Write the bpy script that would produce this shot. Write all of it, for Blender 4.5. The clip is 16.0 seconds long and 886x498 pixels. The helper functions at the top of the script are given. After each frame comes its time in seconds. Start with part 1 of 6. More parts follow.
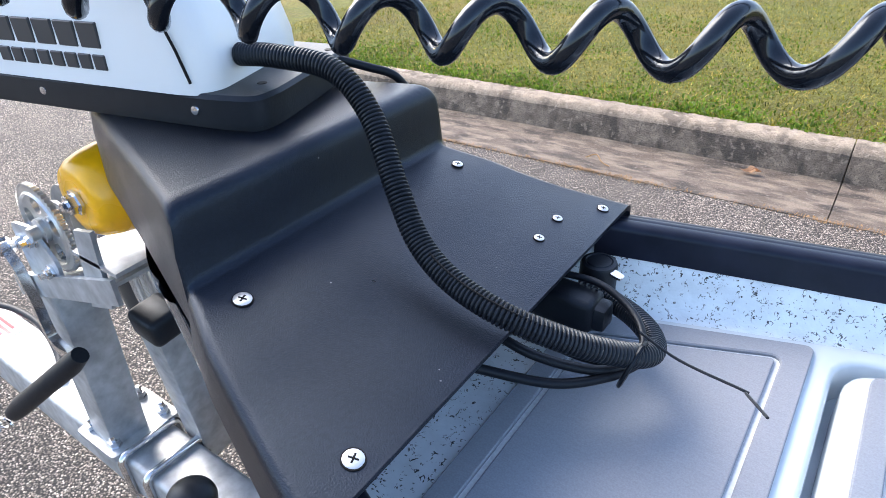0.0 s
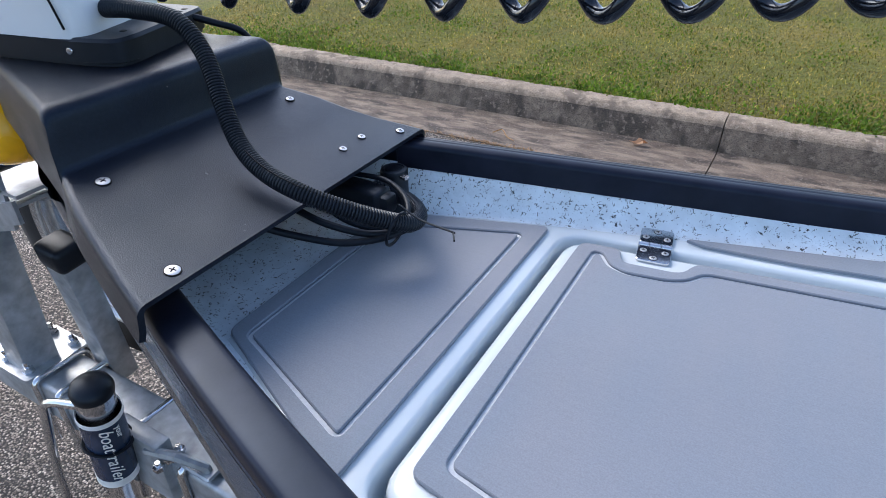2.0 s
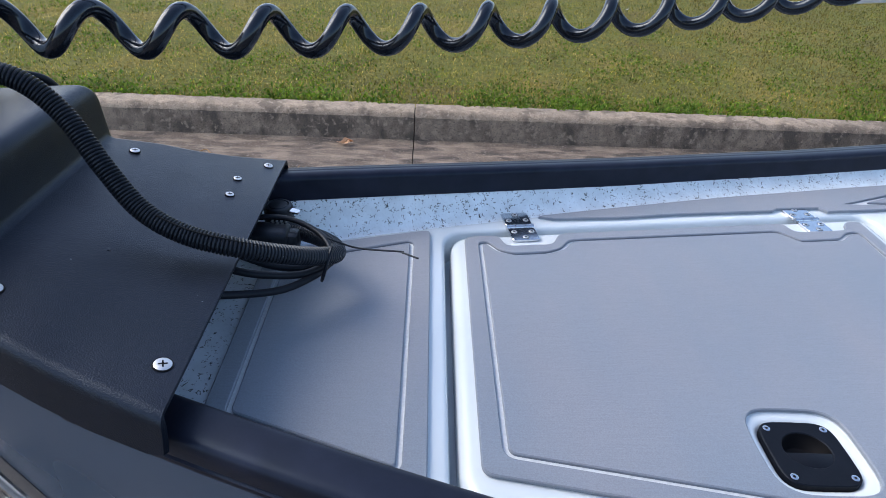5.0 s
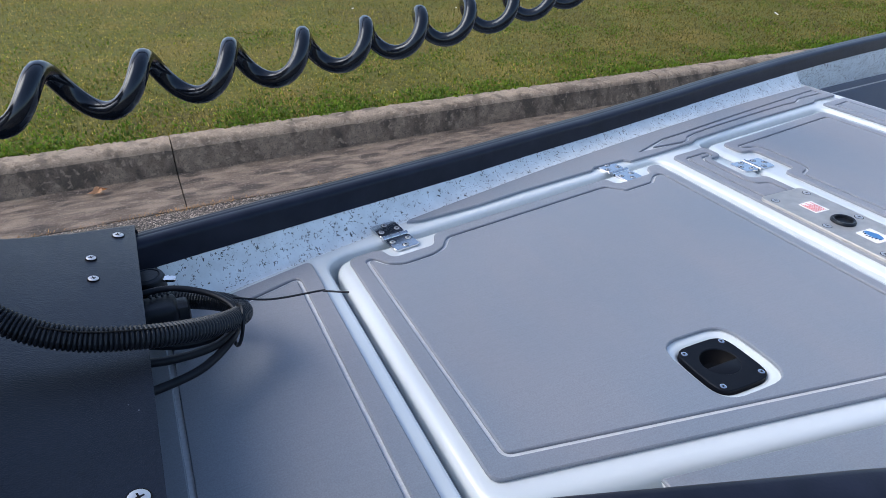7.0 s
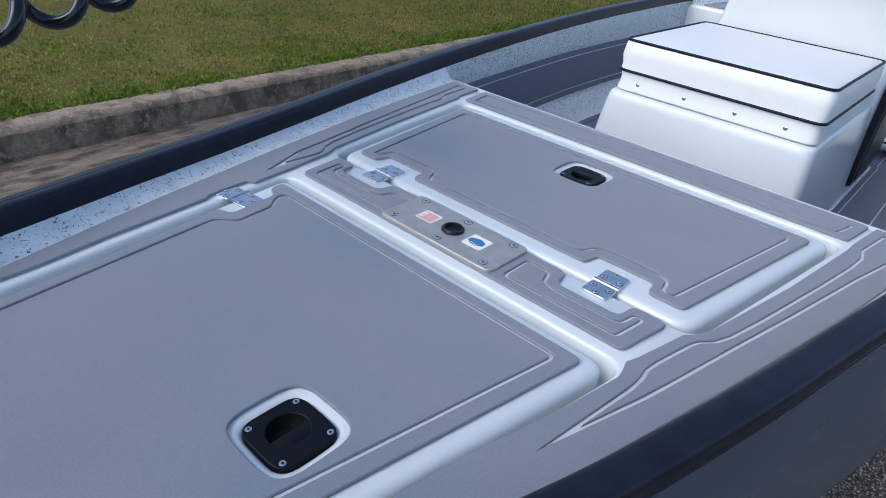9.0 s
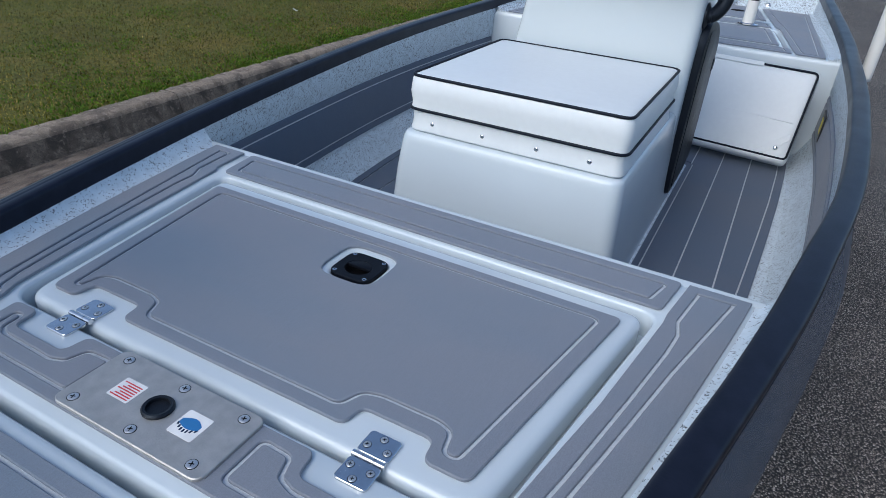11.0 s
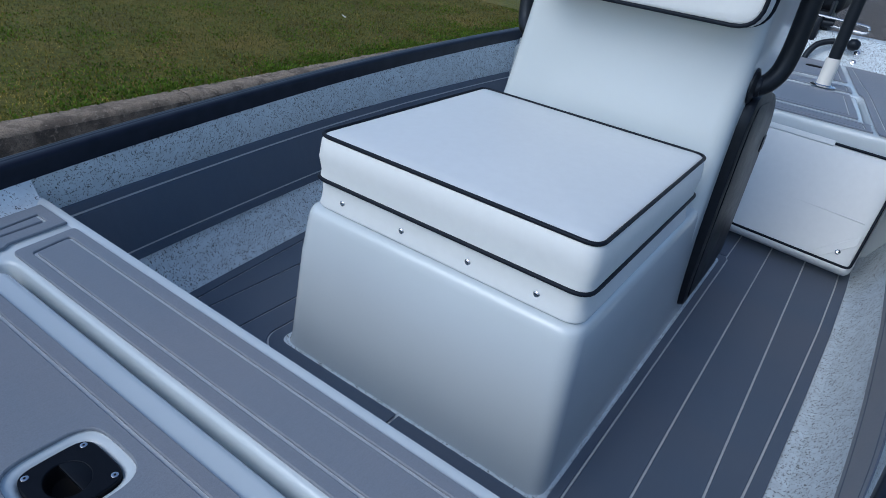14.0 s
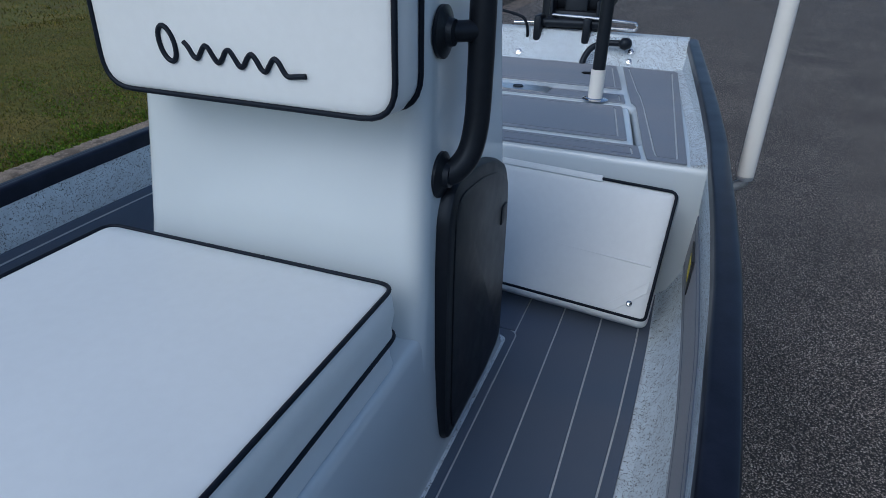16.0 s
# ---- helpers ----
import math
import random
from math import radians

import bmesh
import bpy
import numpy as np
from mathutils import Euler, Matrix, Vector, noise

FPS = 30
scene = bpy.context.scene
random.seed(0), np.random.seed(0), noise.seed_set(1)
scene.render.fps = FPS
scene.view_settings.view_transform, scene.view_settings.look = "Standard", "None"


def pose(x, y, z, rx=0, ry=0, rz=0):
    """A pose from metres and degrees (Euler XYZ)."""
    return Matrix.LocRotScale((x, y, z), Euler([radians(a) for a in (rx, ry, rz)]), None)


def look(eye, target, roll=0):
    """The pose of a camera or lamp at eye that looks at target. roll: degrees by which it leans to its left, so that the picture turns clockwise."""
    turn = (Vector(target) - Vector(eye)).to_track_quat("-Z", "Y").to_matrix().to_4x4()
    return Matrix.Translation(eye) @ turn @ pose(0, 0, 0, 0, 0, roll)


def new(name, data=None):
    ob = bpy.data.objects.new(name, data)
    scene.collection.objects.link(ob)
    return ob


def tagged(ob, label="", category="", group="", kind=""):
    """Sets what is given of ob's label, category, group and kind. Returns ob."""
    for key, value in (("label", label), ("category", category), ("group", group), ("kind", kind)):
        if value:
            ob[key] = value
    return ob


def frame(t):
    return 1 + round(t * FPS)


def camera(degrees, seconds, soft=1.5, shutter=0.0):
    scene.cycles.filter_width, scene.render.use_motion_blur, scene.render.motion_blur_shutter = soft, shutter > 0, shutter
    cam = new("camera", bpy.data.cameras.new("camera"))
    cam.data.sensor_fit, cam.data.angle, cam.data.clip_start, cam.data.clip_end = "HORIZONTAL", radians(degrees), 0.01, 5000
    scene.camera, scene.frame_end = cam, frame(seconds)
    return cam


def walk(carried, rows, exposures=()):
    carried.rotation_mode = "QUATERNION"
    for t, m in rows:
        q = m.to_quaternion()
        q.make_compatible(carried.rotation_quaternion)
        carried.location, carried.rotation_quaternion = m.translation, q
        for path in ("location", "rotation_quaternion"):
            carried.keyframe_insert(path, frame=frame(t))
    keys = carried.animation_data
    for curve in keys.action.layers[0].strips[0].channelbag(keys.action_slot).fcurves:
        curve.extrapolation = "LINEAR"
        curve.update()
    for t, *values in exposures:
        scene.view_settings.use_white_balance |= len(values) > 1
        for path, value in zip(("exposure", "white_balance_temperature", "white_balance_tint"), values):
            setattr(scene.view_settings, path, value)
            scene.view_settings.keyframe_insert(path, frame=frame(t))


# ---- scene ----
cam = camera(70.3, 16.0, soft=0.5)
PATH = [
    (0, (-0.797, -0.356, 1.4), (-1.813, 1.008, 0.348), -2.5),
    (0.5, (-0.729, -0.374, 1.4), (-1.743, 0.987, 0.342), -1.0),
    (1, (-0.642, -0.412, 1.401), (-1.645, 0.946, 0.328), -0.3),
    (1.5, (-0.564, -0.443, 1.411), (-1.504, 0.952, 0.328), -0.3),
    (2, (-0.545, -0.466, 1.418), (-1.401, 0.98, 0.332), -0.7),
    (2.5, (-0.635, -0.492, 1.427), (-1.392, 1.007, 0.34), 0.1),
    (3, (-0.733, -0.525, 1.427), (-1.309, 1.051, 0.339), -0.7),
    (3.5, (-0.785, -0.544, 1.425), (-1.125, 1.101, 0.34), 0.5),
    (4, (-0.789, -0.545, 1.424), (-0.961, 1.13, 0.345), 3.0),
    (4.2, (-0.779, -0.553, 1.427), (-0.895, 1.13, 0.353), 3.4),
    (6.3, (-0.904, -0.564, 1.461), (-0.411, 1.08, 0.434), 1.8),
    (6.5, (-0.923, -0.546, 1.456), (-0.337, 1.071, 0.435), 1.4),
    (7, (-0.946, -0.508, 1.444), (-0.183, 1.034, 0.424), 1.6),
    (7.5, (-0.936, -0.502, 1.445), (0.04, 0.914, 0.424), 3.8),
    (8, (-0.872, -0.493, 1.453), (0.268, 0.792, 0.428), 5.0),
    (8.5, (-0.776, -0.51, 1.467), (0.478, 0.666, 0.445), 5.5),
    (9, (-0.68, -0.541, 1.475), (0.65, 0.548, 0.453), 6.3),
    (9.5, (-0.597, -0.578, 1.485), (0.802, 0.427, 0.469), 6.2),
    (10, (-0.508, -0.584, 1.5), (0.959, 0.332, 0.496), 4.2),
    (10.2, (-0.466, -0.574, 1.506), (1.025, 0.307, 0.505), 3.7),
    (12.3, (-0.055, -0.436, 1.537), (1.555, 0.231, 0.555), 6.7),
    (12.5, (0.008, -0.459, 1.53), (1.618, 0.212, 0.551), 7.3),
    (13, (0.136, -0.501, 1.534), (1.744, 0.152, 0.541), 8.1),
    (13.5, (0.19, -0.507, 1.529), (1.746, 0.273, 0.542), 8.4),
    (14, (0.22, -0.496, 1.525), (1.703, 0.422, 0.547), 8.1),
    (14.5, (0.333, -0.516, 1.536), (1.826, 0.397, 0.568), 6.7),
    (15, (0.493, -0.531, 1.556), (2.056, 0.283, 0.61), 5.4),
    (15.5, (0.674, -0.566, 1.581), (2.309, 0.125, 0.662), 3.5),
    (16, (0.803, -0.613, 1.6), (2.469, 0.008, 0.686), 1.3),
]
walk(cam, [(t, look(eye, target, roll)) for t, eye, target, roll in PATH],
     [(0, 2.25, 6700, 12), (1.5, 1.7, 6450, 12), (2.0, 1.45, 6350, 12), (3.5, 1.42, 6500, 12), (7, 1.2, 6500, 12), (8, 0.82, 6350, 12), (9, 0.72, 6200, 11), (12.5, 0.2, 5770, 7), (14, 0.15, 5640, 7), (16, -0.13, 5660, 7)])

# ---- light: overcast, the sun low in cloud ahead of the bow ----
SKY, SUN, SUN_TURN = 0.135, 1.0, 287.0

from mathutils.geometry import delaunay_2d_cdt

# ---- world, sun, exposure ----
world = bpy.data.worlds.new("sky")
scene.world = world
world.use_nodes = True
wn = world.node_tree.nodes
sky = wn.new("ShaderNodeTexSky")
sky.sky_type = "NISHITA"
sky.sun_disc = False
sky.sun_elevation = radians(42)
sky.sun_rotation = radians(SUN_TURN)
sky.air_density, sky.dust_density, sky.ozone_density = 1.0, 2.0, 1.0
wn["Background"].inputs[1].default_value = SKY
world.node_tree.links.new(sky.outputs[0], wn["Background"].inputs[0])
sun_data = bpy.data.lights.new("sun", "SUN")
sun_data.energy, sun_data.angle, sun_data.color = SUN, radians(45), (1.0, 0.97, 0.93)
sun = new("sun", sun_data)
sun.matrix_world = look((0, 0, 12), Vector((0, 0, 12)) - 5 * Vector((math.sin(radians(SUN_TURN)) * math.cos(radians(42)), math.cos(radians(SUN_TURN)) * math.cos(radians(42)), math.sin(radians(42)))))


# ---- materials ----
def material(name, colour, rough=0.5, metal=0.0, noise_scale=0.0, noise_amount=0.15, bump=0.0, bump_scale=200.0, coat=0.0, stain=0.0, stain_scale=3.0, spec=0.5, sheen=(1, 1, 1)):
    m = bpy.data.materials.new(name)
    m.use_nodes = True
    nt = m.node_tree
    b = nt.nodes["Principled BSDF"]
    b.inputs["Base Color"].default_value = (*colour, 1)
    b.inputs["Roughness"].default_value = rough
    b.inputs["Metallic"].default_value = metal
    b.inputs["Specular IOR Level"].default_value = spec
    b.inputs["Coat Weight"].default_value = coat
    b.inputs["Specular Tint"].default_value = (*sheen, 1)
    tc = nt.nodes.new("ShaderNodeTexCoord")
    out = None
    if noise_scale:
        out = tint(nt, tc.outputs["Object"], colour, noise_scale, noise_amount)
        if stain:
            out = tint(nt, tc.outputs["Object"], out, stain_scale, stain)
        nt.links.new(out, b.inputs["Base Color"])
        rr = nt.nodes.new("ShaderNodeMapRange")
        nz = nt.nodes.new("ShaderNodeTexNoise")
        nz.inputs["Scale"].default_value = noise_scale * 0.37
        nt.links.new(tc.outputs["Object"], nz.inputs["Vector"])
        nt.links.new(nz.outputs[0], rr.inputs[0])
        rr.inputs["To Min"].default_value, rr.inputs["To Max"].default_value = max(rough - 0.08, 0.02), min(rough + 0.08, 1)
        nt.links.new(rr.outputs[0], b.inputs["Roughness"])
    if bump:
        n = nt.nodes.new("ShaderNodeTexNoise")
        n.inputs["Scale"].default_value = bump_scale
        n.inputs["Detail"].default_value = 3
        nt.links.new(tc.outputs["Object"], n.inputs["Vector"])
        add_bump(nt, n.outputs[0], b, bump)
    return m


def add_bump(nt, socket, b, strength, distance=0.002):
    bp = nt.nodes.new("ShaderNodeBump")
    bp.inputs["Strength"].default_value = strength
    bp.inputs["Distance"].default_value = distance
    nt.links.new(socket, bp.inputs["Height"])
    if b.inputs["Normal"].is_linked:
        nt.links.new(b.inputs["Normal"].links[0].from_socket, bp.inputs["Normal"])
    nt.links.new(bp.outputs[0], b.inputs["Normal"])


def tint(nt, vector, colour, scale, amount, detail=4.0):
    """Colour (a value or a socket) made lighter and darker by noise."""
    n = nt.nodes.new("ShaderNodeTexNoise")
    n.inputs["Scale"].default_value = scale
    n.inputs["Detail"].default_value = detail
    nt.links.new(vector, n.inputs["Vector"])
    r = nt.nodes.new("ShaderNodeMapRange")
    r.inputs["From Min"].default_value, r.inputs["From Max"].default_value = 0.3, 0.7
    r.inputs["To Min"].default_value, r.inputs["To Max"].default_value = 1 - amount, 1 + amount
    nt.links.new(n.outputs[0], r.inputs[0])
    mix = nt.nodes.new("ShaderNodeVectorMath")
    mix.operation = "SCALE"
    if isinstance(colour, tuple):
        mix.inputs[0].default_value = colour
    else:
        nt.links.new(colour, mix.inputs[0])
    nt.links.new(r.outputs[0], mix.inputs["Scale"])
    return mix.outputs[0]


def ramp(nt, socket, stops):
    r = nt.nodes.new("ShaderNodeValToRGB")
    e = r.color_ramp.elements
    e[0].position, e[0].color = stops[0][0], (*stops[0][1], 1)
    e[1].position, e[1].color = stops[-1][0], (*stops[-1][1], 1)
    for p, c in stops[1:-1]:
        k = e.new(p)
        k.color = (*c, 1)
    nt.links.new(socket, r.inputs[0])
    return r.outputs[0]


def voronoi(nt, vector, scale, feature="F1", out="Distance"):
    v = nt.nodes.new("ShaderNodeTexVoronoi")
    v.feature = feature
    v.inputs["Scale"].default_value = scale
    nt.links.new(vector, v.inputs["Vector"])
    return v.outputs[out]


def noise_of(nt, vector, scale, detail=3.0, out=0):
    n = nt.nodes.new("ShaderNodeTexNoise")
    n.inputs["Scale"].default_value = scale
    n.inputs["Detail"].default_value = detail
    nt.links.new(vector, n.inputs["Vector"])
    return n.outputs[out]


def mixed(nt, fac, a, b):
    m = nt.nodes.new("ShaderNodeMix")
    m.data_type = "RGBA"
    nt.links.new(fac, m.inputs[0])
    for s, i in ((a, 6), (b, 7)):
        if isinstance(s, tuple):
            m.inputs[i].default_value = (*s, 1)
        else:
            nt.links.new(s, m.inputs[i])
    return m.outputs[2]


def blank(name, rough=0.6):
    m = bpy.data.materials.new(name)
    m.use_nodes = True
    nt = m.node_tree
    b = nt.nodes["Principled BSDF"]
    b.inputs["Roughness"].default_value = rough
    return m, nt, b, nt.nodes.new("ShaderNodeTexCoord").outputs["Object"]


def make_speckle(name="speckled_gelcoat", thin=0.0):
    """Pale gelcoat with webs and dots of black spatter, thinner where it was sprayed less."""
    m, nt, b, v = blank(name, 0.45)
    bent = nt.nodes.new("ShaderNodeVectorMath")
    bent.operation = "MULTIPLY_ADD"
    nt.links.new(noise_of(nt, v, 85, 2, 1), bent.inputs[0])
    bent.inputs[1].default_value = (0.024, 0.024, 0.024)
    nt.links.new(v, bent.inputs[2])
    edge = voronoi(nt, bent.outputs[0], 165, "DISTANCE_TO_EDGE")
    line = ramp(nt, edge, [(0.0, (1, 1, 1)), (0.05, (1, 1, 1)), (0.085, (0, 0, 0))])
    gate = ramp(nt, noise_of(nt, v, 170, 2), [(0.53 + thin * 0.6, (0, 0, 0)), (0.58 + thin * 0.6, (1, 1, 1))])
    dots = ramp(nt, voronoi(nt, bent.outputs[0], 230), [(0.22, (1, 1, 1)), (0.31, (0, 0, 0))])
    gate2 = ramp(nt, noise_of(nt, v, 60, 2), [(0.44 + thin, (0, 0, 0)), (0.52 + thin, (1, 1, 1))])
    a = nt.nodes.new("ShaderNodeMath")
    a.operation = "MULTIPLY"
    nt.links.new(line, a.inputs[0])
    nt.links.new(gate, a.inputs[1])
    c = nt.nodes.new("ShaderNodeMath")
    c.operation = "MULTIPLY"
    nt.links.new(dots, c.inputs[0])
    nt.links.new(gate2, c.inputs[1])
    d = nt.nodes.new("ShaderNodeMath")
    d.operation = "MAXIMUM"
    nt.links.new(a.outputs[0], d.inputs[0])
    nt.links.new(c.outputs[0], d.inputs[1])
    base = tint(nt, v, (0.60, 0.675, 0.725), 40, 0.10)
    nt.links.new(mixed(nt, d.outputs[0], base, (0.02, 0.022, 0.026)), b.inputs["Base Color"])
    add_bump(nt, noise_of(nt, v, 160, 3), b, 0.35)
    return m


def make_foam(name, colour, strength=0.15):
    """Closed-cell foam decking, brushed across the boat."""
    m, nt, b, v = blank(name, 0.66)
    st = nt.nodes.new("ShaderNodeMapping")
    st.inputs["Scale"].default_value = (9, 260, 9)
    nt.links.new(v, st.inputs["Vector"])
    lines = noise_of(nt, st.outputs[0], 3, 4)
    # broad warm and cool streaks: cloud reflections put into the foam's colour
    cl = nt.nodes.new("ShaderNodeMapping")
    cl.inputs["Scale"].default_value = (3.2, 1.3, 1)
    cl.inputs["Rotation"].default_value = (0, 0, 0.5)
    nt.links.new(v, cl.inputs["Vector"])
    cloud_sheen = ramp(nt, noise_of(nt, cl.outputs[0], 1.6, 6), [(0.36, (0, 0, 0)), (0.64, (1, 1, 1))])
    r0, g0, b0 = colour
    out = mixed(nt, cloud_sheen, (r0 * 1.06, g0 * 1.005, b0 * 0.99), (r0 * 0.88, g0 * 0.94, b0 * 0.99))
    out = tint(nt, v, out, 700, 0.1)
    r = nt.nodes.new("ShaderNodeMapRange")
    r.inputs["From Min"].default_value, r.inputs["From Max"].default_value = 0.3, 0.7
    r.inputs["To Min"].default_value, r.inputs["To Max"].default_value = 0.97, 1.03
    nt.links.new(lines, r.inputs[0])
    sc = nt.nodes.new("ShaderNodeVectorMath")
    sc.operation = "SCALE"
    nt.links.new(out, sc.inputs[0])
    nt.links.new(r.outputs[0], sc.inputs["Scale"])
    nt.links.new(sc.outputs[0], b.inputs["Base Color"])
    add_bump(nt, lines, b, strength, 0.001)
    add_bump(nt, noise_of(nt, v, 900, 2), b, 0.15, 0.001)
    b.inputs["Sheen Weight"].default_value = 0.15
    return m


def make_asphalt():
    m, nt, b, v = blank("chip_seal_asphalt", 0.85)
    cell = voronoi(nt, v, 150, "F1", "Color")
    dist = voronoi(nt, v, 150)
    sep = nt.nodes.new("ShaderNodeSeparateColor")
    nt.links.new(cell, sep.inputs[0])
    stone = ramp(nt, sep.outputs[0], [(0.0, (0.085, 0.070, 0.058)), (0.4, (0.19, 0.158, 0.130)), (0.8, (0.36, 0.300, 0.250)), (1.0, (0.60, 0.515, 0.435))])
    gap = ramp(nt, dist, [(0.40, (0, 0, 0)), (0.55, (1, 1, 1))])
    col = mixed(nt, gap, stone, (0.026, 0.022, 0.019))
    col = tint(nt, v, col, 1.1, 0.22)
    col = tint(nt, v, col, 9, 0.12)
    nt.links.new(col, b.inputs["Base Color"])
    inv = nt.nodes.new("ShaderNodeMath")
    inv.operation = "SUBTRACT"
    inv.inputs[0].default_value = 1
    nt.links.new(dist, inv.inputs[1])
    add_bump(nt, inv.outputs[0], b, 1.0, 0.006)
    return m


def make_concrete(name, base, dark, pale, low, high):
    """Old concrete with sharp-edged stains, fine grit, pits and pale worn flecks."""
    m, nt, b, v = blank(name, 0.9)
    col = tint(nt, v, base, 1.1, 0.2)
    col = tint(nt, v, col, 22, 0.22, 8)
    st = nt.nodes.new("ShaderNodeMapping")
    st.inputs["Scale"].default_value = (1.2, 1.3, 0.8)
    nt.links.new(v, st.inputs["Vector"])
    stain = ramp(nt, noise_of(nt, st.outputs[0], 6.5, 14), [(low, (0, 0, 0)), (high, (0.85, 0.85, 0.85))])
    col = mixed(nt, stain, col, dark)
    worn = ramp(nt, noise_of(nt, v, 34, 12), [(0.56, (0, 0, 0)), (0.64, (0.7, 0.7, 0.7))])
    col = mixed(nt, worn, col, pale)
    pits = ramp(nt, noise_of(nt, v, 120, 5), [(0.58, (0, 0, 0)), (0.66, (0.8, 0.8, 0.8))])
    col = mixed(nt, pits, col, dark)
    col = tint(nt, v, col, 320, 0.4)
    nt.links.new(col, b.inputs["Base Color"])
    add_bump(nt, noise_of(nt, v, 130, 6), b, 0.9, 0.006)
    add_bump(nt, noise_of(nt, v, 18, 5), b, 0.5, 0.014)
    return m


def make_gutter():
    """Gutter concrete: brown silt dried in streaks along the flow."""
    m, nt, b, v = blank("dirty_gutter_concrete", 0.92)
    col = tint(nt, v, (0.116, 0.088, 0.066), 2.0, 0.25)
    st = nt.nodes.new("ShaderNodeMapping")
    st.inputs["Scale"].default_value = (1.0, 2.6, 1)
    nt.links.new(v, st.inputs["Vector"])
    silt = ramp(nt, noise_of(nt, st.outputs[0], 6.5, 13), [(0.45, (0, 0, 0)), (0.62, (0.9, 0.9, 0.9))])
    col = mixed(nt, silt, col, (0.215, 0.168, 0.128))
    wet = ramp(nt, noise_of(nt, st.outputs[0], 4.4, 14), [(0.50, (0, 0, 0)), (0.62, (0.9, 0.9, 0.9))])
    col = mixed(nt, wet, col, (0.040, 0.032, 0.027))
    grit = ramp(nt, noise_of(nt, v, 90, 6), [(0.58, (0, 0, 0)), (0.66, (0.8, 0.8, 0.8))])
    col = mixed(nt, grit, col, (0.20, 0.17, 0.14))
    col = tint(nt, v, col, 260, 0.45)
    nt.links.new(col, b.inputs["Base Color"])
    add_bump(nt, noise_of(nt, v, 150, 5), b, 0.9, 0.005)
    return m


def make_lawn():
    m, nt, b, v = blank("lawn_soil", 0.95)
    c = ramp(nt, noise_of(nt, v, 1.3, 5), [(0.3, (0.115, 0.095, 0.014)), (0.5, (0.11, 0.115, 0.010)), (0.7, (0.18, 0.14, 0.025))])
    c = tint(nt, v, c, 30, 0.35)
    nt.links.new(c, b.inputs["Base Color"])
    add_bump(nt, noise_of(nt, v, 60, 4), b, 1.0, 0.03)
    return m


def make_blades(name="grass_blades", fresh=False, depth=1.0):
    m, nt, b, v = blank(name, 0.6)
    b.inputs["Specular IOR Level"].default_value = 0.2
    g = nt.nodes.new("ShaderNodeNewGeometry")
    c1 = ramp(nt, g.outputs["Random Per Island"], [(0.0, (0.05, 0.11, 0.008)), (0.6, (0.11, 0.19, 0.014)), (1.0, (0.17, 0.23, 0.03))] if fresh else [(0.0, (0.035, 0.055, 0.004)), (0.45, (0.150, 0.165, 0.010)), (0.8, (0.27, 0.235, 0.020)), (1.0, (0.52, 0.43, 0.13))])
    c2 = ramp(nt, g.outputs["Random Per Island"], [(0.0, (0.06, 0.12, 0.010)), (1.0, (0.15, 0.21, 0.02))] if fresh else [(0.0, (0.06, 0.060, 0.005)), (0.5, (0.22, 0.175, 0.020)), (1.0, (0.50, 0.38, 0.12))])
    patch = ramp(nt, noise_of(nt, v, 2.9, 9), [(0.42, (0, 0, 0)), (0.57, (1, 1, 1))])
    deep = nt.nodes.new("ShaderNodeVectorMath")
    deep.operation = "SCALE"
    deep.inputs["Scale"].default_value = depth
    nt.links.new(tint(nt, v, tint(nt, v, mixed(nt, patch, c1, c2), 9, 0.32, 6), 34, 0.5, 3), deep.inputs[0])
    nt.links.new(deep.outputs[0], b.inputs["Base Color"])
    tr = nt.nodes.new("ShaderNodeBsdfTranslucent")
    nt.links.new(b.inputs["Base Color"].links[0].from_socket, tr.inputs["Color"])
    mx = nt.nodes.new("ShaderNodeMixShader")
    mx.inputs[0].default_value = 0.45
    nt.links.new(b.outputs[0], mx.inputs[1])
    nt.links.new(tr.outputs[0], mx.inputs[2])
    nt.links.new(mx.outputs[0], nt.nodes["Material Output"].inputs["Surface"])
    return m


def make_liner():
    """Sprayed bedliner: fine pebbled satin black with pale scuffs and specks."""
    m, nt, b, v = blank("black_bedliner", 0.5)
    b.inputs["Specular IOR Level"].default_value = 0.34
    b.inputs["Specular Tint"].default_value = (0.58, 0.76, 1.0, 1)
    col = tint(nt, v, (0.0056, 0.0074, 0.0128), 7, 0.3)
    col = tint(nt, v, col, 300, 0.3)
    specks = ramp(nt, voronoi(nt, v, 70), [(0.045, (1, 1, 1)), (0.06, (0, 0, 0))])
    few = ramp(nt, noise_of(nt, v, 23, 1), [(0.58, (0, 0, 0)), (0.60, (1, 1, 1))])
    a = nt.nodes.new("ShaderNodeMath")
    a.operation = "MULTIPLY"
    nt.links.new(specks, a.inputs[0])
    nt.links.new(few, a.inputs[1])
    nt.links.new(mixed(nt, a.outputs[0], col, (0.16, 0.17, 0.18)), b.inputs["Base Color"])
    r = nt.nodes.new("ShaderNodeMapRange")
    nt.links.new(noise_of(nt, v, 9, 5), r.inputs[0])
    r.inputs["From Min"].default_value, r.inputs["From Max"].default_value = 0.3, 0.7
    r.inputs["To Min"].default_value, r.inputs["To Max"].default_value = 0.27, 0.43
    nt.links.new(r.outputs[0], b.inputs["Roughness"])
    add_bump(nt, noise_of(nt, v, 760, 3), b, 0.36, 0.0012)
    add_bump(nt, noise_of(nt, v, 30, 2), b, 0.05, 0.003)
    return m


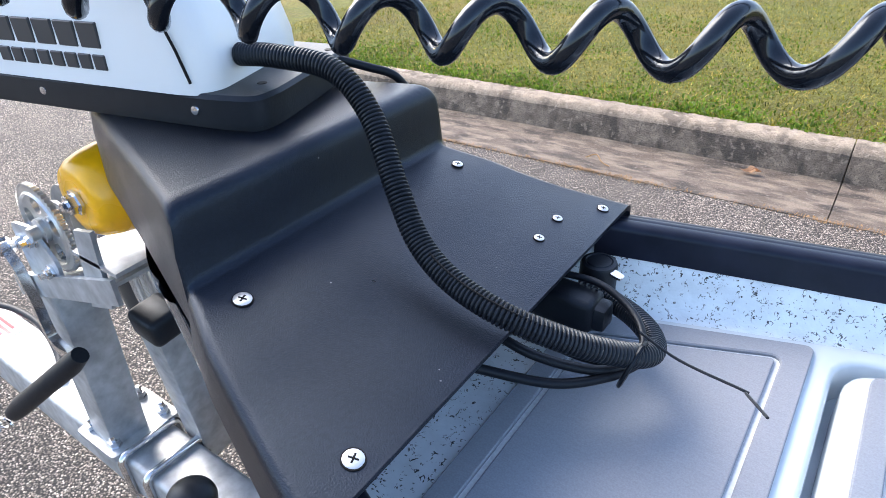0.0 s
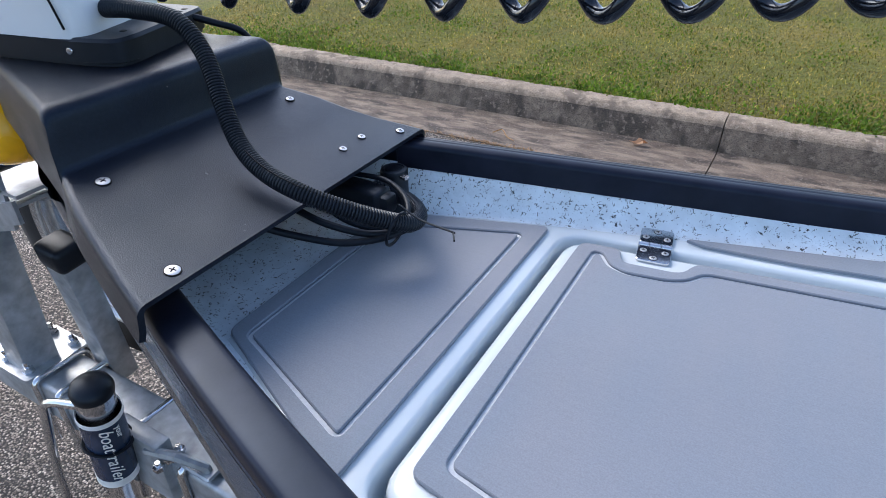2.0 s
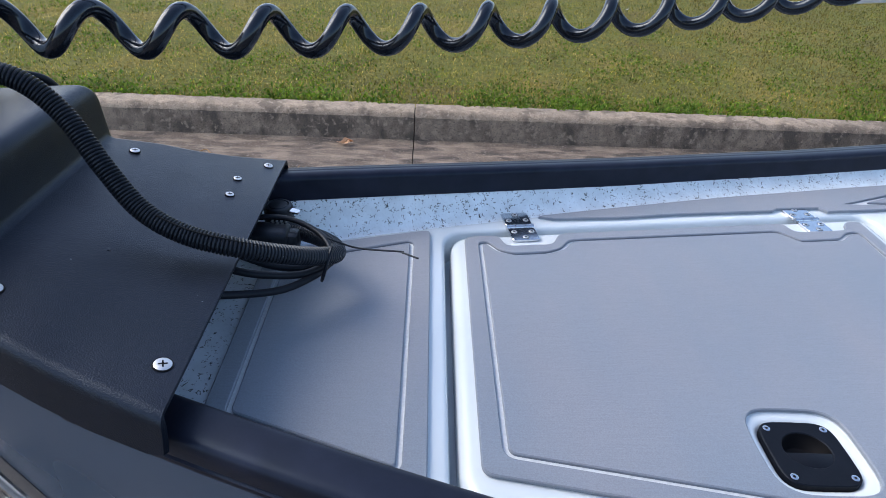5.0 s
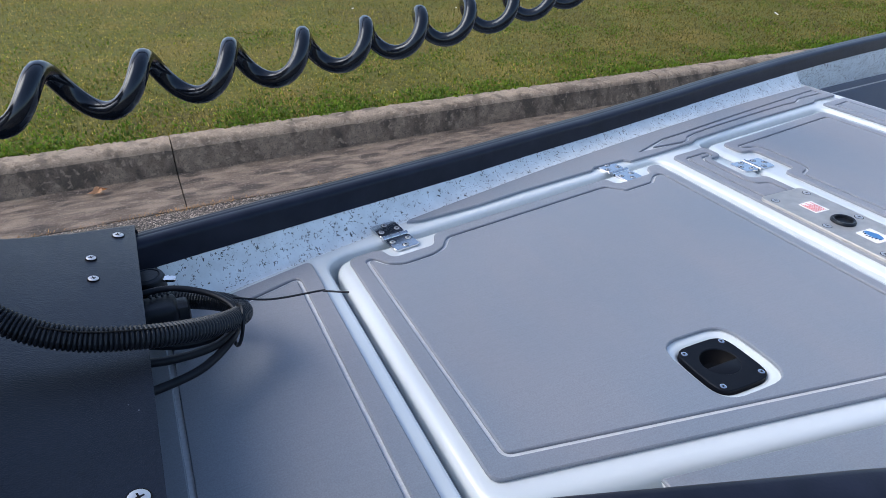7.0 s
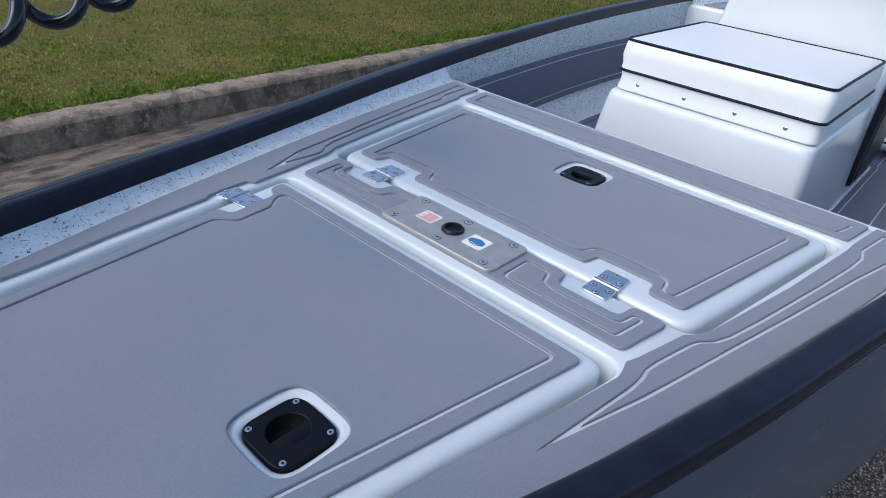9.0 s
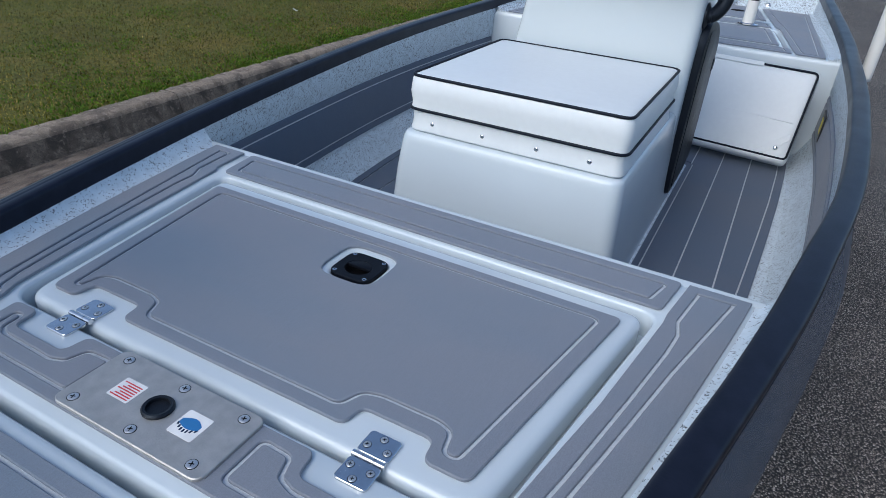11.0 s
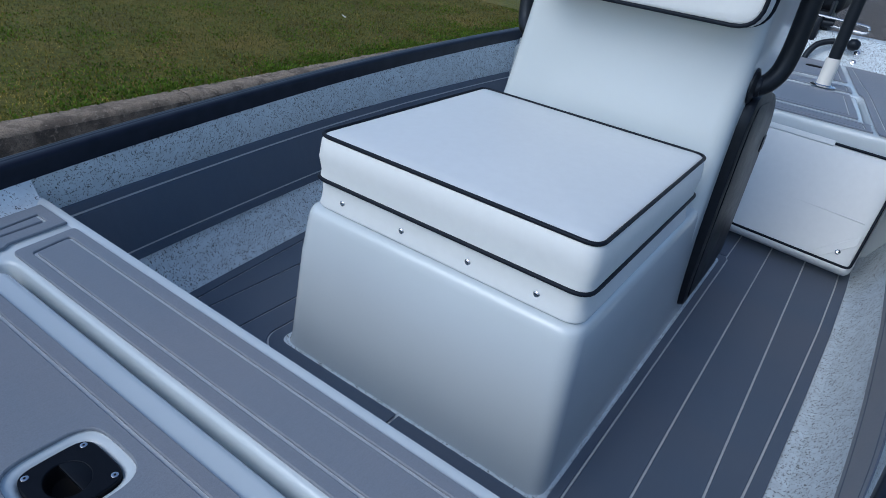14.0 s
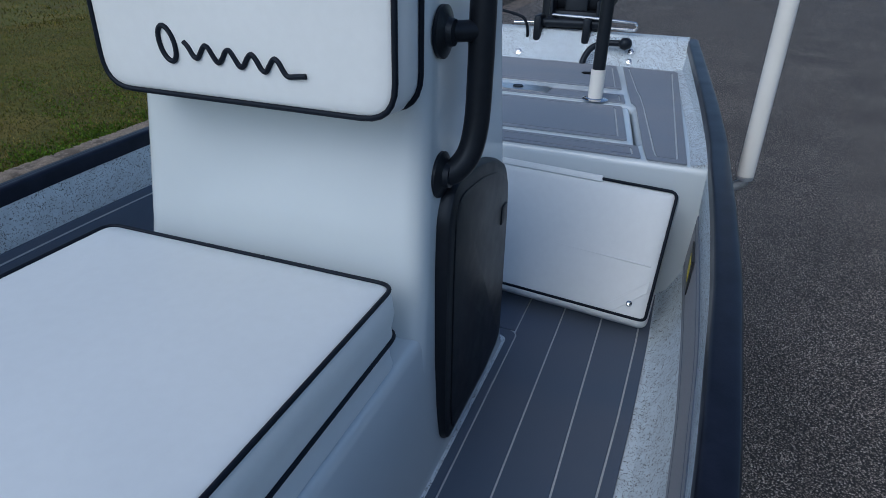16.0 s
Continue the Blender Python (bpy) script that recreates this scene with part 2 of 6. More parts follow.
def make_vinyl():
    """White marine vinyl: fine grain, slow waviness and faint handling marks."""
    m, nt, b, v = blank("white_vinyl", 0.42)
    col = tint(nt, v, (0.655, 0.69, 0.70), 2, 0.025)
    col = tint(nt, v, col, 60, 0.015)
    nt.links.new(col, b.inputs["Base Color"])
    add_bump(nt, noise_of(nt, v, 900, 2), b, 0.12, 0.0006)
    st = nt.nodes.new("ShaderNodeMapping")
    st.inputs["Scale"].default_value = (1.5, 1, 2.5)
    nt.links.new(v, st.inputs["Vector"])
    add_bump(nt, noise_of(nt, st.outputs[0], 7, 2), b, 0.10, 0.012)
    return m


SPECKLE, SPECKLE_THIN = make_speckle(thin=0.025), make_speckle("thin_speckled_gelcoat", 0.085)
SPECKLE_DENSE = make_speckle("dense_speckled_gelcoat", -0.055)
FOAM = make_foam("grey_foam", (0.180, 0.204, 0.238))
FOAM_DARK = make_foam("dark_grey_foam", (0.080, 0.106, 0.150))
FOAM_BASE = material("light_grey_foam", (0.50, 0.535, 0.56), 0.8, 0, 300, 0.08)
GEL = material("white_gelcoat", (0.545, 0.605, 0.635), 0.24, 0, 3, 0.03, 0.04, 25, coat=0.35)
HULL = material("grey_gelcoat", (0.054, 0.076, 0.112), 0.26, 0, 4, 0.08, 0.03, 20, spec=0.34, sheen=(0.66, 0.84, 1.0))
GUARD = material("polished_guard", (0.33, 0.35, 0.38), 0.12, 0.9, 30, 0.15, 0.10, 25)
RAIL = material("black_rubber_gunwale", (0.0095, 0.0110, 0.0190), 0.36, 0, 30, 0.3, 0.06, 300, spec=0.24, sheen=(0.55, 0.74, 1.0))
LINER = make_liner()
BLACK = material("black_plastic", (0.008, 0.0095, 0.013), 0.42, 0, 90, 0.15, 0.12, 500, spec=0.3, sheen=(0.7, 0.84, 1.0))
PIT = material("black_recess", (0.004, 0.004, 0.005), 0.6, spec=0.15)
LATCH = material("black_latch_plate", (0.0045, 0.0052, 0.008), 0.5, 0, 90, 0.15, 0.08, 500, spec=0.16, sheen=(0.7, 0.84, 1.0))
CABLE = material("black_cable", (0.005, 0.006, 0.009), 0.45, 0, 60, 0.1, spec=0.22, sheen=(0.7, 0.84, 1.0))
COIL = material("glossy_black_cord", (0.006, 0.0075, 0.011), 0.14, 0, 40, 0.1, 0.08, 60, spec=0.45, sheen=(0.75, 0.88, 1.0))
HOSE = material("ribbed_black_tube", (0.008, 0.0095, 0.013), 0.4, 0, 60, 0.15, spec=0.33, sheen=(0.7, 0.84, 1.0))
STEEL = material("stainless_steel", (0.62, 0.63, 0.65), 0.16, 1, 60, 0.06, 0.03, 200)
PLATE = material("satin_aluminium_plate", (0.46, 0.445, 0.42), 0.5, 0.7, 60, 0.10, 0.12, 420)
SCREW = material("satin_screw_steel", (0.58, 0.59, 0.60), 0.38, 0.85, 60, 0.06)
ALU = material("brushed_aluminium", (0.66, 0.67, 0.69), 0.30, 1, 40, 0.12, 0.12, 260)
ZINC = material("galvanised_steel", (0.40, 0.43, 0.46), 0.48, 0.65, 45, 0.2, 0.12, 160, stain=0.22, stain_scale=9)
ZINC_BRIGHT = material("bright_zinc_plate", (0.52, 0.53, 0.53), 0.36, 0.85, 50, 0.12, 0.08, 200)
YELLOW = material("yellow_urethane", (0.88, 0.43, 0.006), 0.3, 0, 22, 0.18, 0.1, 60)
WHITE = material("white_plastic", (0.66, 0.69, 0.71), 0.32, 0, 5, 0.03, 0.04, 300)
VINYL = make_vinyl()
PIPING = material("navy_piping", (0.006, 0.008, 0.014), 0.5, 0, 80, 0.15, spec=0.2, sheen=(0.7, 0.85, 1.0))
PVC = material("white_pvc", (0.70, 0.69, 0.65), 0.45, 0, 6, 0.07)
TYRE = material("tyre_rubber", (0.012, 0.012, 0.013), 0.7, 0, 40, 0.2, 0.3, 150)
ASPHALT, LAWN, BLADES = make_asphalt(), make_lawn(), make_blades()
# kerb top worn and toned lighter as lit; face mouldy and toned darker for shade
CONCRETE_LIT = make_concrete("worn_lit_concrete", (0.27, 0.212, 0.155), (0.12, 0.092, 0.068), (0.36, 0.29, 0.22), 0.52, 0.62)
MOULD_SHADE = make_concrete("mouldy_shaded_concrete", (0.162, 0.128, 0.096), (0.042, 0.034, 0.027), (0.24, 0.193, 0.148), 0.44, 0.60)
WEED = make_blades("broad_weed_leaves", True)
# the same blade colours scaled to 0.62, for the lawn farther along
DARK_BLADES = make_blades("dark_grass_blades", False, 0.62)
GUTTER = make_gutter()
STRAW = material("dry_straw", (0.32, 0.185, 0.08), 0.9, 0, 50, 0.3)
LEAF = material("dry_leaf", (0.50, 0.30, 0.17), 0.7, 0, 60, 0.25)
PAPER = material("white_paper", (0.75, 0.74, 0.72), 0.7, 0, 30, 0.08)
RED = material("red_print", (0.55, 0.05, 0.06), 0.5)
BLUE = material("blue_print", (0.03, 0.16, 0.38), 0.4)
NAVY = material("dark_blue_print", (0.02, 0.035, 0.07), 0.25, 0, 20, 0.3)
SIGN_YELLOW = material("yellow_print", (0.75, 0.62, 0.05), 0.4)
INK = material("dark_grey_lettering", (0.025, 0.028, 0.034), 0.4)
RIM = material("cast_wheel_alloy", (0.44, 0.46, 0.48), 0.24, 0.9, 30, 0.15, 0.06, 90, stain=0.2, stain_scale=14)


# ---- mesh helpers ----
def thing(name, label, category, group="", kind=""):
    return tagged(new(name), label, category, group, kind)


def part(name, bm, mat, parent, label="", smooth=35):
    me = bpy.data.meshes.new(name)
    bmesh.ops.recalc_face_normals(bm, faces=bm.faces)
    bm.to_mesh(me)
    bm.free()
    for m in mat if isinstance(mat, (list, tuple)) else [mat]:
        me.materials.append(m)
    if smooth:
        me.shade_smooth()
        me.set_sharp_from_angle(angle=radians(smooth))
    ob = new(name, me)
    ob.parent = parent
    return tagged(ob, label)


def box(bm, x0, x1, y0, y1, z0, z1, bevel=0.0, seg=2, mat=0, m=None):
    r = bmesh.ops.create_cube(bm, size=1)
    vs = r["verts"]
    for v in vs:
        v.co = Vector((x0 + (v.co.x + 0.5) * (x1 - x0), y0 + (v.co.y + 0.5) * (y1 - y0), z0 + (v.co.z + 0.5) * (z1 - z0)))
    fs = {f for v in vs for f in v.link_faces}
    if bevel:
        es = {e for v in vs for e in v.link_edges}
        out = bmesh.ops.bevel(bm, geom=list(es), offset=bevel, segments=seg, profile=0.5, affect="EDGES")
        fs = {f for f in bm.faces if f in fs or f in set(out["faces"])} | set(out["faces"])
        vs = list({v for f in fs if f.is_valid for v in f.verts})
    for f in fs:
        if f.is_valid:
            f.material_index = mat
    if m is not None:
        bmesh.ops.transform(bm, matrix=m, verts=[v for v in vs if v.is_valid])
    return bm


def cyl(bm, p, q, r0, r1=None, seg=20, mat=0, caps=True):
    return tube(bm, [Vector(p), Vector(q)], r0, seg, mat, [r0, r0 if r1 is None else r1], caps)


def tube(bm, pts, r, seg=14, mat=0, radii=None, caps=True):
    pts = [Vector(p) for p in pts]
    rings, n = [], None
    for i, p in enumerate(pts):
        d = (pts[min(i + 1, len(pts) - 1)] - pts[max(i - 1, 0)]).normalized()
        if n is None:
            n = d.orthogonal().normalized()
        n = (n - d * n.dot(d)).normalized()
        s = d.cross(n)
        k = radii[i] if radii else r
        rings.append([bm.verts.new(p + (n * math.cos(a) + s * math.sin(a)) * k) for a in (2 * math.pi * j / seg for j in range(seg))])
    for a, b in zip(rings, rings[1:]):
        for j in range(seg):
            bm.faces.new((a[j], a[(j + 1) % seg], b[(j + 1) % seg], b[j])).material_index = mat
    if caps:
        bm.faces.new(rings[0][::-1]).material_index = mat
        bm.faces.new(rings[-1]).material_index = mat
    return bm


def spline(pts, n=60):
    """Catmull-Rom points through pts."""
    pts = [Vector(p) for p in pts]
    ext = [2 * pts[0] - pts[1], *pts, 2 * pts[-1] - pts[-2]]
    out = []
    segs = len(pts) - 1
    per = max(2, n // segs)
    for i in range(segs):
        a, b, c, d = ext[i:i + 4]
        for k in range(per):
            t = k / per
            out.append(0.5 * (2 * b + (c - a) * t + (2 * a - 5 * b + 4 * c - d) * t * t + (3 * b - a - 3 * c + d) * t ** 3))
    out.append(pts[-1])
    return out


def even(pts, step):
    """The line through pts, cut into even steps."""
    out, left = [pts[0].copy()], step
    for a, b in zip(pts, pts[1:]):
        d = (b - a).length
        while d >= left and d > 1e-9:
            a = a + (b - a) * (left / d)
            out.append(a.copy())
            d, left = (b - a).length, step
        left -= d
    return out


def lathe(bm, profile, seg=32, mat=0, m=None, caps=True):
    """Profile of (radius, z) turned round z."""
    rings = [[bm.verts.new((r * math.cos(2 * math.pi * j / seg), r * math.sin(2 * math.pi * j / seg), z)) for j in range(seg)] for r, z in profile]
    for a, b in zip(rings, rings[1:]):
        for j in range(seg):
            bm.faces.new((a[j], a[(j + 1) % seg], b[(j + 1) % seg], b[j])).material_index = mat
    if caps:
        bm.faces.new(rings[0][::-1]).material_index = mat
        bm.faces.new(rings[-1]).material_index = mat
    if m is not None:
        bmesh.ops.transform(bm, matrix=m, verts=[v for r in rings for v in r])
    return bm


def ccw(pts):
    a = sum(p[0] * q[1] - q[0] * p[1] for p, q in zip(pts, pts[1:] + pts[:1]))
    return list(pts) if a > 0 else list(pts)[::-1]


def inset(pts, d):
    """A closed outline moved inwards by d (outwards: minus), vertex by vertex."""
    out, n = [], len(pts)
    for i in range(n):
        a, b, c = (Vector((*pts[(i + k) % n], 0)) for k in (-1, 0, 1))
        u, v = (b - a).normalized(), (c - b).normalized()
        nu, nv = Vector((-u.y, u.x, 0)), Vector((-v.y, v.x, 0))
        m = nu + nv
        m = m / max(m.length_squared / 2, 0.35)
        out.append((b.x + m.x * d, b.y + m.y * d))
    return out


def rounded(pts, r, seg=5):
    """Round the corners of a closed outline; r may be a list."""
    pts, out, n = ccw(pts), [], len(pts)
    for i in range(n):
        a, b, c = (Vector(pts[(i + k) % n]) for k in (-1, 0, 1))
        k = min(r, (a - b).length * 0.48, (c - b).length * 0.48)
        p, q = b + (a - b).normalized() * k, b + (c - b).normalized() * k
        for j in range(seg + 1):
            t = j / seg
            out.append(tuple((1 - t) ** 2 * p + 2 * t * (1 - t) * b + t * t * q))
    return out


def within(c, ring):
    """Whether a point of the plan lies in a closed ring of vertices."""
    hit, p = False, ring[-1].co
    for v in ring:
        q = v.co
        if (q.y > c.y) != (p.y > c.y) and c.x < (p.x - q.x) * (c.y - q.y) / (p.y - q.y) + q.x:
            hit = not hit
        p = q
    return hit


def slab(bm, loops, profile, mat=0, bottom=False):
    """A plate: an outer outline and holes, with (inset, z) steps of its edges from low to high."""
    tops, lows = [], []
    for i, pts in enumerate(loops):
        pts = ccw(pts) if i == 0 else ccw(pts)[::-1]
        rings = []
        for d, z in profile:
            rings.append([bm.verts.new((x, y, z)) for x, y in (inset(pts, d) if d else pts)])
        n = len(pts)
        for a, b in zip(rings, rings[1:]):
            for j in range(n):
                bm.faces.new((a[j], a[(j + 1) % n], b[(j + 1) % n], b[j])).material_index = mat
        tops.append(rings[-1])
        lows.append(rings[0])
    for rings in (tops, lows) if bottom else (tops,):
        if len(rings) == 1:
            f = bm.faces.new(rings[0])
            f.material_index = mat
            f.normal_update()
            bmesh.ops.triangulate(bm, faces=[f])
            continue
        vs = [v for ring in rings for v in ring]
        es, k = [], 0
        for ring in rings:
            es += [(k + j, k + (j + 1) % len(ring)) for j in range(len(ring))]
            k += len(ring)
        co, _, tris, orig, _, _ = delaunay_2d_cdt([v.co.xy for v in vs], es, [], 0, 1e-7)
        own = [vs[o[0]] if o else None for o in orig]
        for t in tris:
            c = sum((co[q] for q in t), Vector((0, 0))) / 3
            if within(c, rings[0]) and not any(within(c, ring) for ring in rings[1:]):
                q = [own[n] or bm.verts.new((*co[n], rings[0][0].co.z)) for n in t]
                if len(set(q)) == 3 and not bm.faces.get(q):
                    bm.faces.new(q).material_index = mat
    return bm


def edge_round(r, z1, z0, seg=4):
    """Steps for slab(): a wall from z0 up to a rounded upper edge at z1."""
    return [(0, z0)] + [(r * (1 - math.cos(a)), z1 - r + r * math.sin(a)) for a in (math.pi / 2 * k / seg for k in range(seg + 1))]


def grid_sheet(bm, rows, mat=0):
    """Faces between rows of points."""
    vs = [[bm.verts.new(p) for p in row] for row in rows]
    for a, b in zip(vs, vs[1:]):
        for j in range(len(a) - 1):
            bm.faces.new((a[j], a[j + 1], b[j + 1], b[j])).material_index = mat
    return vs


def lettering(name, text, size, mat, parent, m, depth=0.0006, spacing=1.0):
    cu = bpy.data.curves.new(name, "FONT")
    cu.body, cu.size, cu.extrude, cu.space_character, cu.align_x = text, size, depth, spacing, "CENTER"
    tmp = bpy.data.objects.new(name, cu)
    me = bpy.data.meshes.new_from_object(tmp)
    bpy.data.objects.remove(tmp)
    me.name = name
    me.materials.clear()
    me.materials.append(mat)
    ob = new(name, me)
    ob.parent = parent
    ob.matrix_local = m
    return ob


def face_axes(o, right, up):
    """A pose at o with x along right and y along up."""
    r, u = Vector(right).normalized(), Vector(up)
    u = (u - r * u.dot(r)).normalized()
    return Matrix.Translation(o) @ Matrix((r, u, r.cross(u))).transposed().to_4x4()


# ---- ground ----
def kerb_y(x):
    return 3.04 + 0.036 * (x + 0.86)


def make_ground():
    bm = bmesh.new()
    xs = [-400, -60, -20, -8, -4, -2, 0, 2, 4, 8, 20, 60, 400]
    def low(x):
        return kerb_y(max(-60, min(60, x))) - 0.5
    rows = []
    for k in range(6):
        rows.append([])
        for x in xs:
            y = (-400, -40, -3.0, 0.0, 1.5, low(x))[k]
            rows[-1].append((x, y, (-0.6, -0.1, 0.05, 0.03, 0.015, 0.0)[k]))
    grid_sheet(bm, rows)
    road = part("road", bm, ASPHALT, None, smooth=0)
    tagged(road, "grey chip-seal asphalt road beside a kerb", "road", kind="structure")
    bm = bmesh.new()
    rows = []
    for k in range(7):
        rows.append([])
        for x in xs:
            y0 = kerb_y(max(-60, min(60, x))) + 0.13
            y = y0 + (0, 1.5, 4, 8, 20, 90, 600)[k]
            rows[-1].append((x, y, (0.13, 0.17, 0.2, 0.24, 0.4, 1.2, 3.0)[k]))
    grid_sheet(bm, rows)
    lawn = part("ground", bm, LAWN, None)
    tagged(lawn, "mown lawn soil behind the kerb, patchy green and brown", "ground", kind="structure")


def make_kerb():
    kerb = thing("kerb", "weathered concrete kerb and gutter with open joints", "kerb", kind="structure")
    rng = random.Random(3)
    joints = [-7.96, -4.41, -0.86, 2.69, 6.24, 9.79, 13.34, 16.89, 24.0]
    for x0, x1 in zip(joints, joints[1:]):
        rows = []
        n = 110
        for i in range(n + 1):
            x = x0 + 0.0025 + (x1 - x0 - 0.005) * i / n
            y = kerb_y(x)
            j = lambda s=0.004: rng.uniform(-s, s) * (1.3 if rng.random() < 0.08 else 0.45)
            rows.append([(x, y - 0.52, -0.15), (x, y - 0.52, 0.004 + j(0.002)), (x, y - 0.30, -0.004), (x, y - 0.10, -0.010), (x, y - 0.055, -0.002), (x, y - 0.035, 0.03), (x, y - 0.012 + j(0.003), 0.121 + j(0.004)),
                         (x, y + 0.004 + j(), 0.146 + j(0.003)), (x, y + 0.03, 0.156 + j(0.003)), (x, y + 0.13 + j(0.012), 0.158 + j(0.004)), (x, y + 0.15, 0.10), (x, y + 0.15, -0.15)])
        for name, mat, cut in (("gutter_slab", GUTTER, [r[:5] + [(r[4][0], r[4][1], -0.15)] for r in rows]), ("kerb_stone", [MOULD_SHADE, CONCRETE_LIT], [[(r[4][0], r[4][1] + 0.001, -0.15)] + r[4:] for r in rows])):
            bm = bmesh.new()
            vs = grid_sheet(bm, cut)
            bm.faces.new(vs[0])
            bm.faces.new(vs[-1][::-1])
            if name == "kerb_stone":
                # lit tone on the top strips, mould and shade tone on the face strips
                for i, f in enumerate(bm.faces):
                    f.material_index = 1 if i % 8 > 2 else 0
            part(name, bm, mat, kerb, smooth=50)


def blade_field(name, label, n, place, height, width, mat, seed):
    """Single thin blades, joined."""
    r = np.random.RandomState(seed)
    x, y, z, keep = place(r, n)
    x, y, z = x[keep], y[keep], z[keep]
    n = len(x)
    a, lean, h, w = r.uniform(0, 2 * np.pi, n), r.uniform(0.35, 1.4, n), height * r.uniform(0.5, 1.4, n), width * r.uniform(0.6, 1.4, n)
    b = a + r.uniform(-0.8, 0.8, n) + np.pi / 2
    base = np.stack([x, y, z], 1)
    side = np.stack([np.cos(a), np.sin(a), 0 * a], 1) * w[:, None] / 2
    out = np.stack([np.cos(b) * np.sin(lean), np.sin(b) * np.sin(lean), np.cos(lean)], 1) * h[:, None]
    mid = base + out * 0.55 + np.array([0, 0, 1.0]) * h[:, None] * 0.12
    v = np.stack([base - side, base + side, mid + side * 0.8, mid - side * 0.8, base + out], 1).reshape(-1, 3)
    k = np.arange(n)[:, None] * 5
    quads, tris = k + [0, 1, 2, 3], k + [3, 2, 4]
    me = bpy.data.meshes.new(name)
    me.vertices.add(len(v))
    me.vertices.foreach_set("co", v.ravel())
    me.loops.add(7 * n)
    me.loops.foreach_set("vertex_index", np.concatenate([quads, tris], 1).ravel())
    me.polygons.add(2 * n)
    me.polygons.foreach_set("loop_start", np.stack([np.arange(n) * 7, np.arange(n) * 7 + 4], 1).ravel())
    me.update(calc_edges=True)
    me.validate()
    me.materials.append(mat)
    return tagged(new(name, me), label, "grass", kind="stuff")


def lawn_z(d):
    return np.interp(d, [0, 1.5, 4, 8, 20], [0.13, 0.17, 0.2, 0.24, 0.4])


def make_grass():
    def near(r, n):
        x = r.uniform(-5.5, 9, n)
        d = 0.0 + 5.0 * r.uniform(0, 1, n) ** 1.25
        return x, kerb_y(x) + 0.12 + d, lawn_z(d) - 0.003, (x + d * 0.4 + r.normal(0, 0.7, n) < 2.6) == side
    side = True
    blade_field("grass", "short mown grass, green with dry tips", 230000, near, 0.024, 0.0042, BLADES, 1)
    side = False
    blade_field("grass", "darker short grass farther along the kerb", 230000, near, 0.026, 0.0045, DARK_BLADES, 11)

    def far(r, n):
        x = r.uniform(-9, 24, n)
        d = 4.5 + 11 * r.uniform(0, 1, n)
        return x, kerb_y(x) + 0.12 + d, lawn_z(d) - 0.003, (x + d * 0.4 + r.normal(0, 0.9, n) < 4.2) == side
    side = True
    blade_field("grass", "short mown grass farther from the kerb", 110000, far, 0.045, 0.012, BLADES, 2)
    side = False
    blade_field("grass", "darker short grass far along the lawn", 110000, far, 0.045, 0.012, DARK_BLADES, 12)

    def fringe(r, n):
        x = r.uniform(-5, 9, n)
        d = np.abs(r.normal(0.0, 0.16, n)) - 0.03
        return x, kerb_y(x) + 0.14 + d, 0.148 + 0.012 * np.maximum(d, 0), np.abs(np.sin(x * 3.1) + np.sin(x * 7.7 + 1)) > r.uniform(0, 1.0, n)
    blade_field("grass", "dense green clover fringe along the kerb", 16000, fringe, 0.026, 0.012, WEED, 3)

    def weeds(r, n):
        x = r.uniform(-5, 9, n)
        d = 0.02 + 2.4 * r.uniform(0, 1, n) ** 1.6
        q = np.sin(x * 2.9 + 1.3 * np.sin(d * 4)) + np.sin(d * 6.1 + x * 1.7) + np.sin(x * 9.7 - d * 5)
        return x, kerb_y(x) + 0.12 + d, lawn_z(d) + 0.004, q > r.uniform(-0.6, 2.6, n)
    blade_field("grass", "low broad-leaved weeds in the lawn", 60000, weeds, 0.018, 0.012, WEED, 7)

    def straw(r, n):
        x = r.uniform(-5, 6, n)
        return x, kerb_y(x) - 0.52 + r.normal(0, 0.014, n), 0.003 + 0 * x, np.sin(x * 2.3) + np.sin(x * 5.9) > r.uniform(-1.5, 1.5, n)
    blade_field("straw", "dry straw along the gutter joint", 9000, straw, 0.013, 0.0035, STRAW, 4)


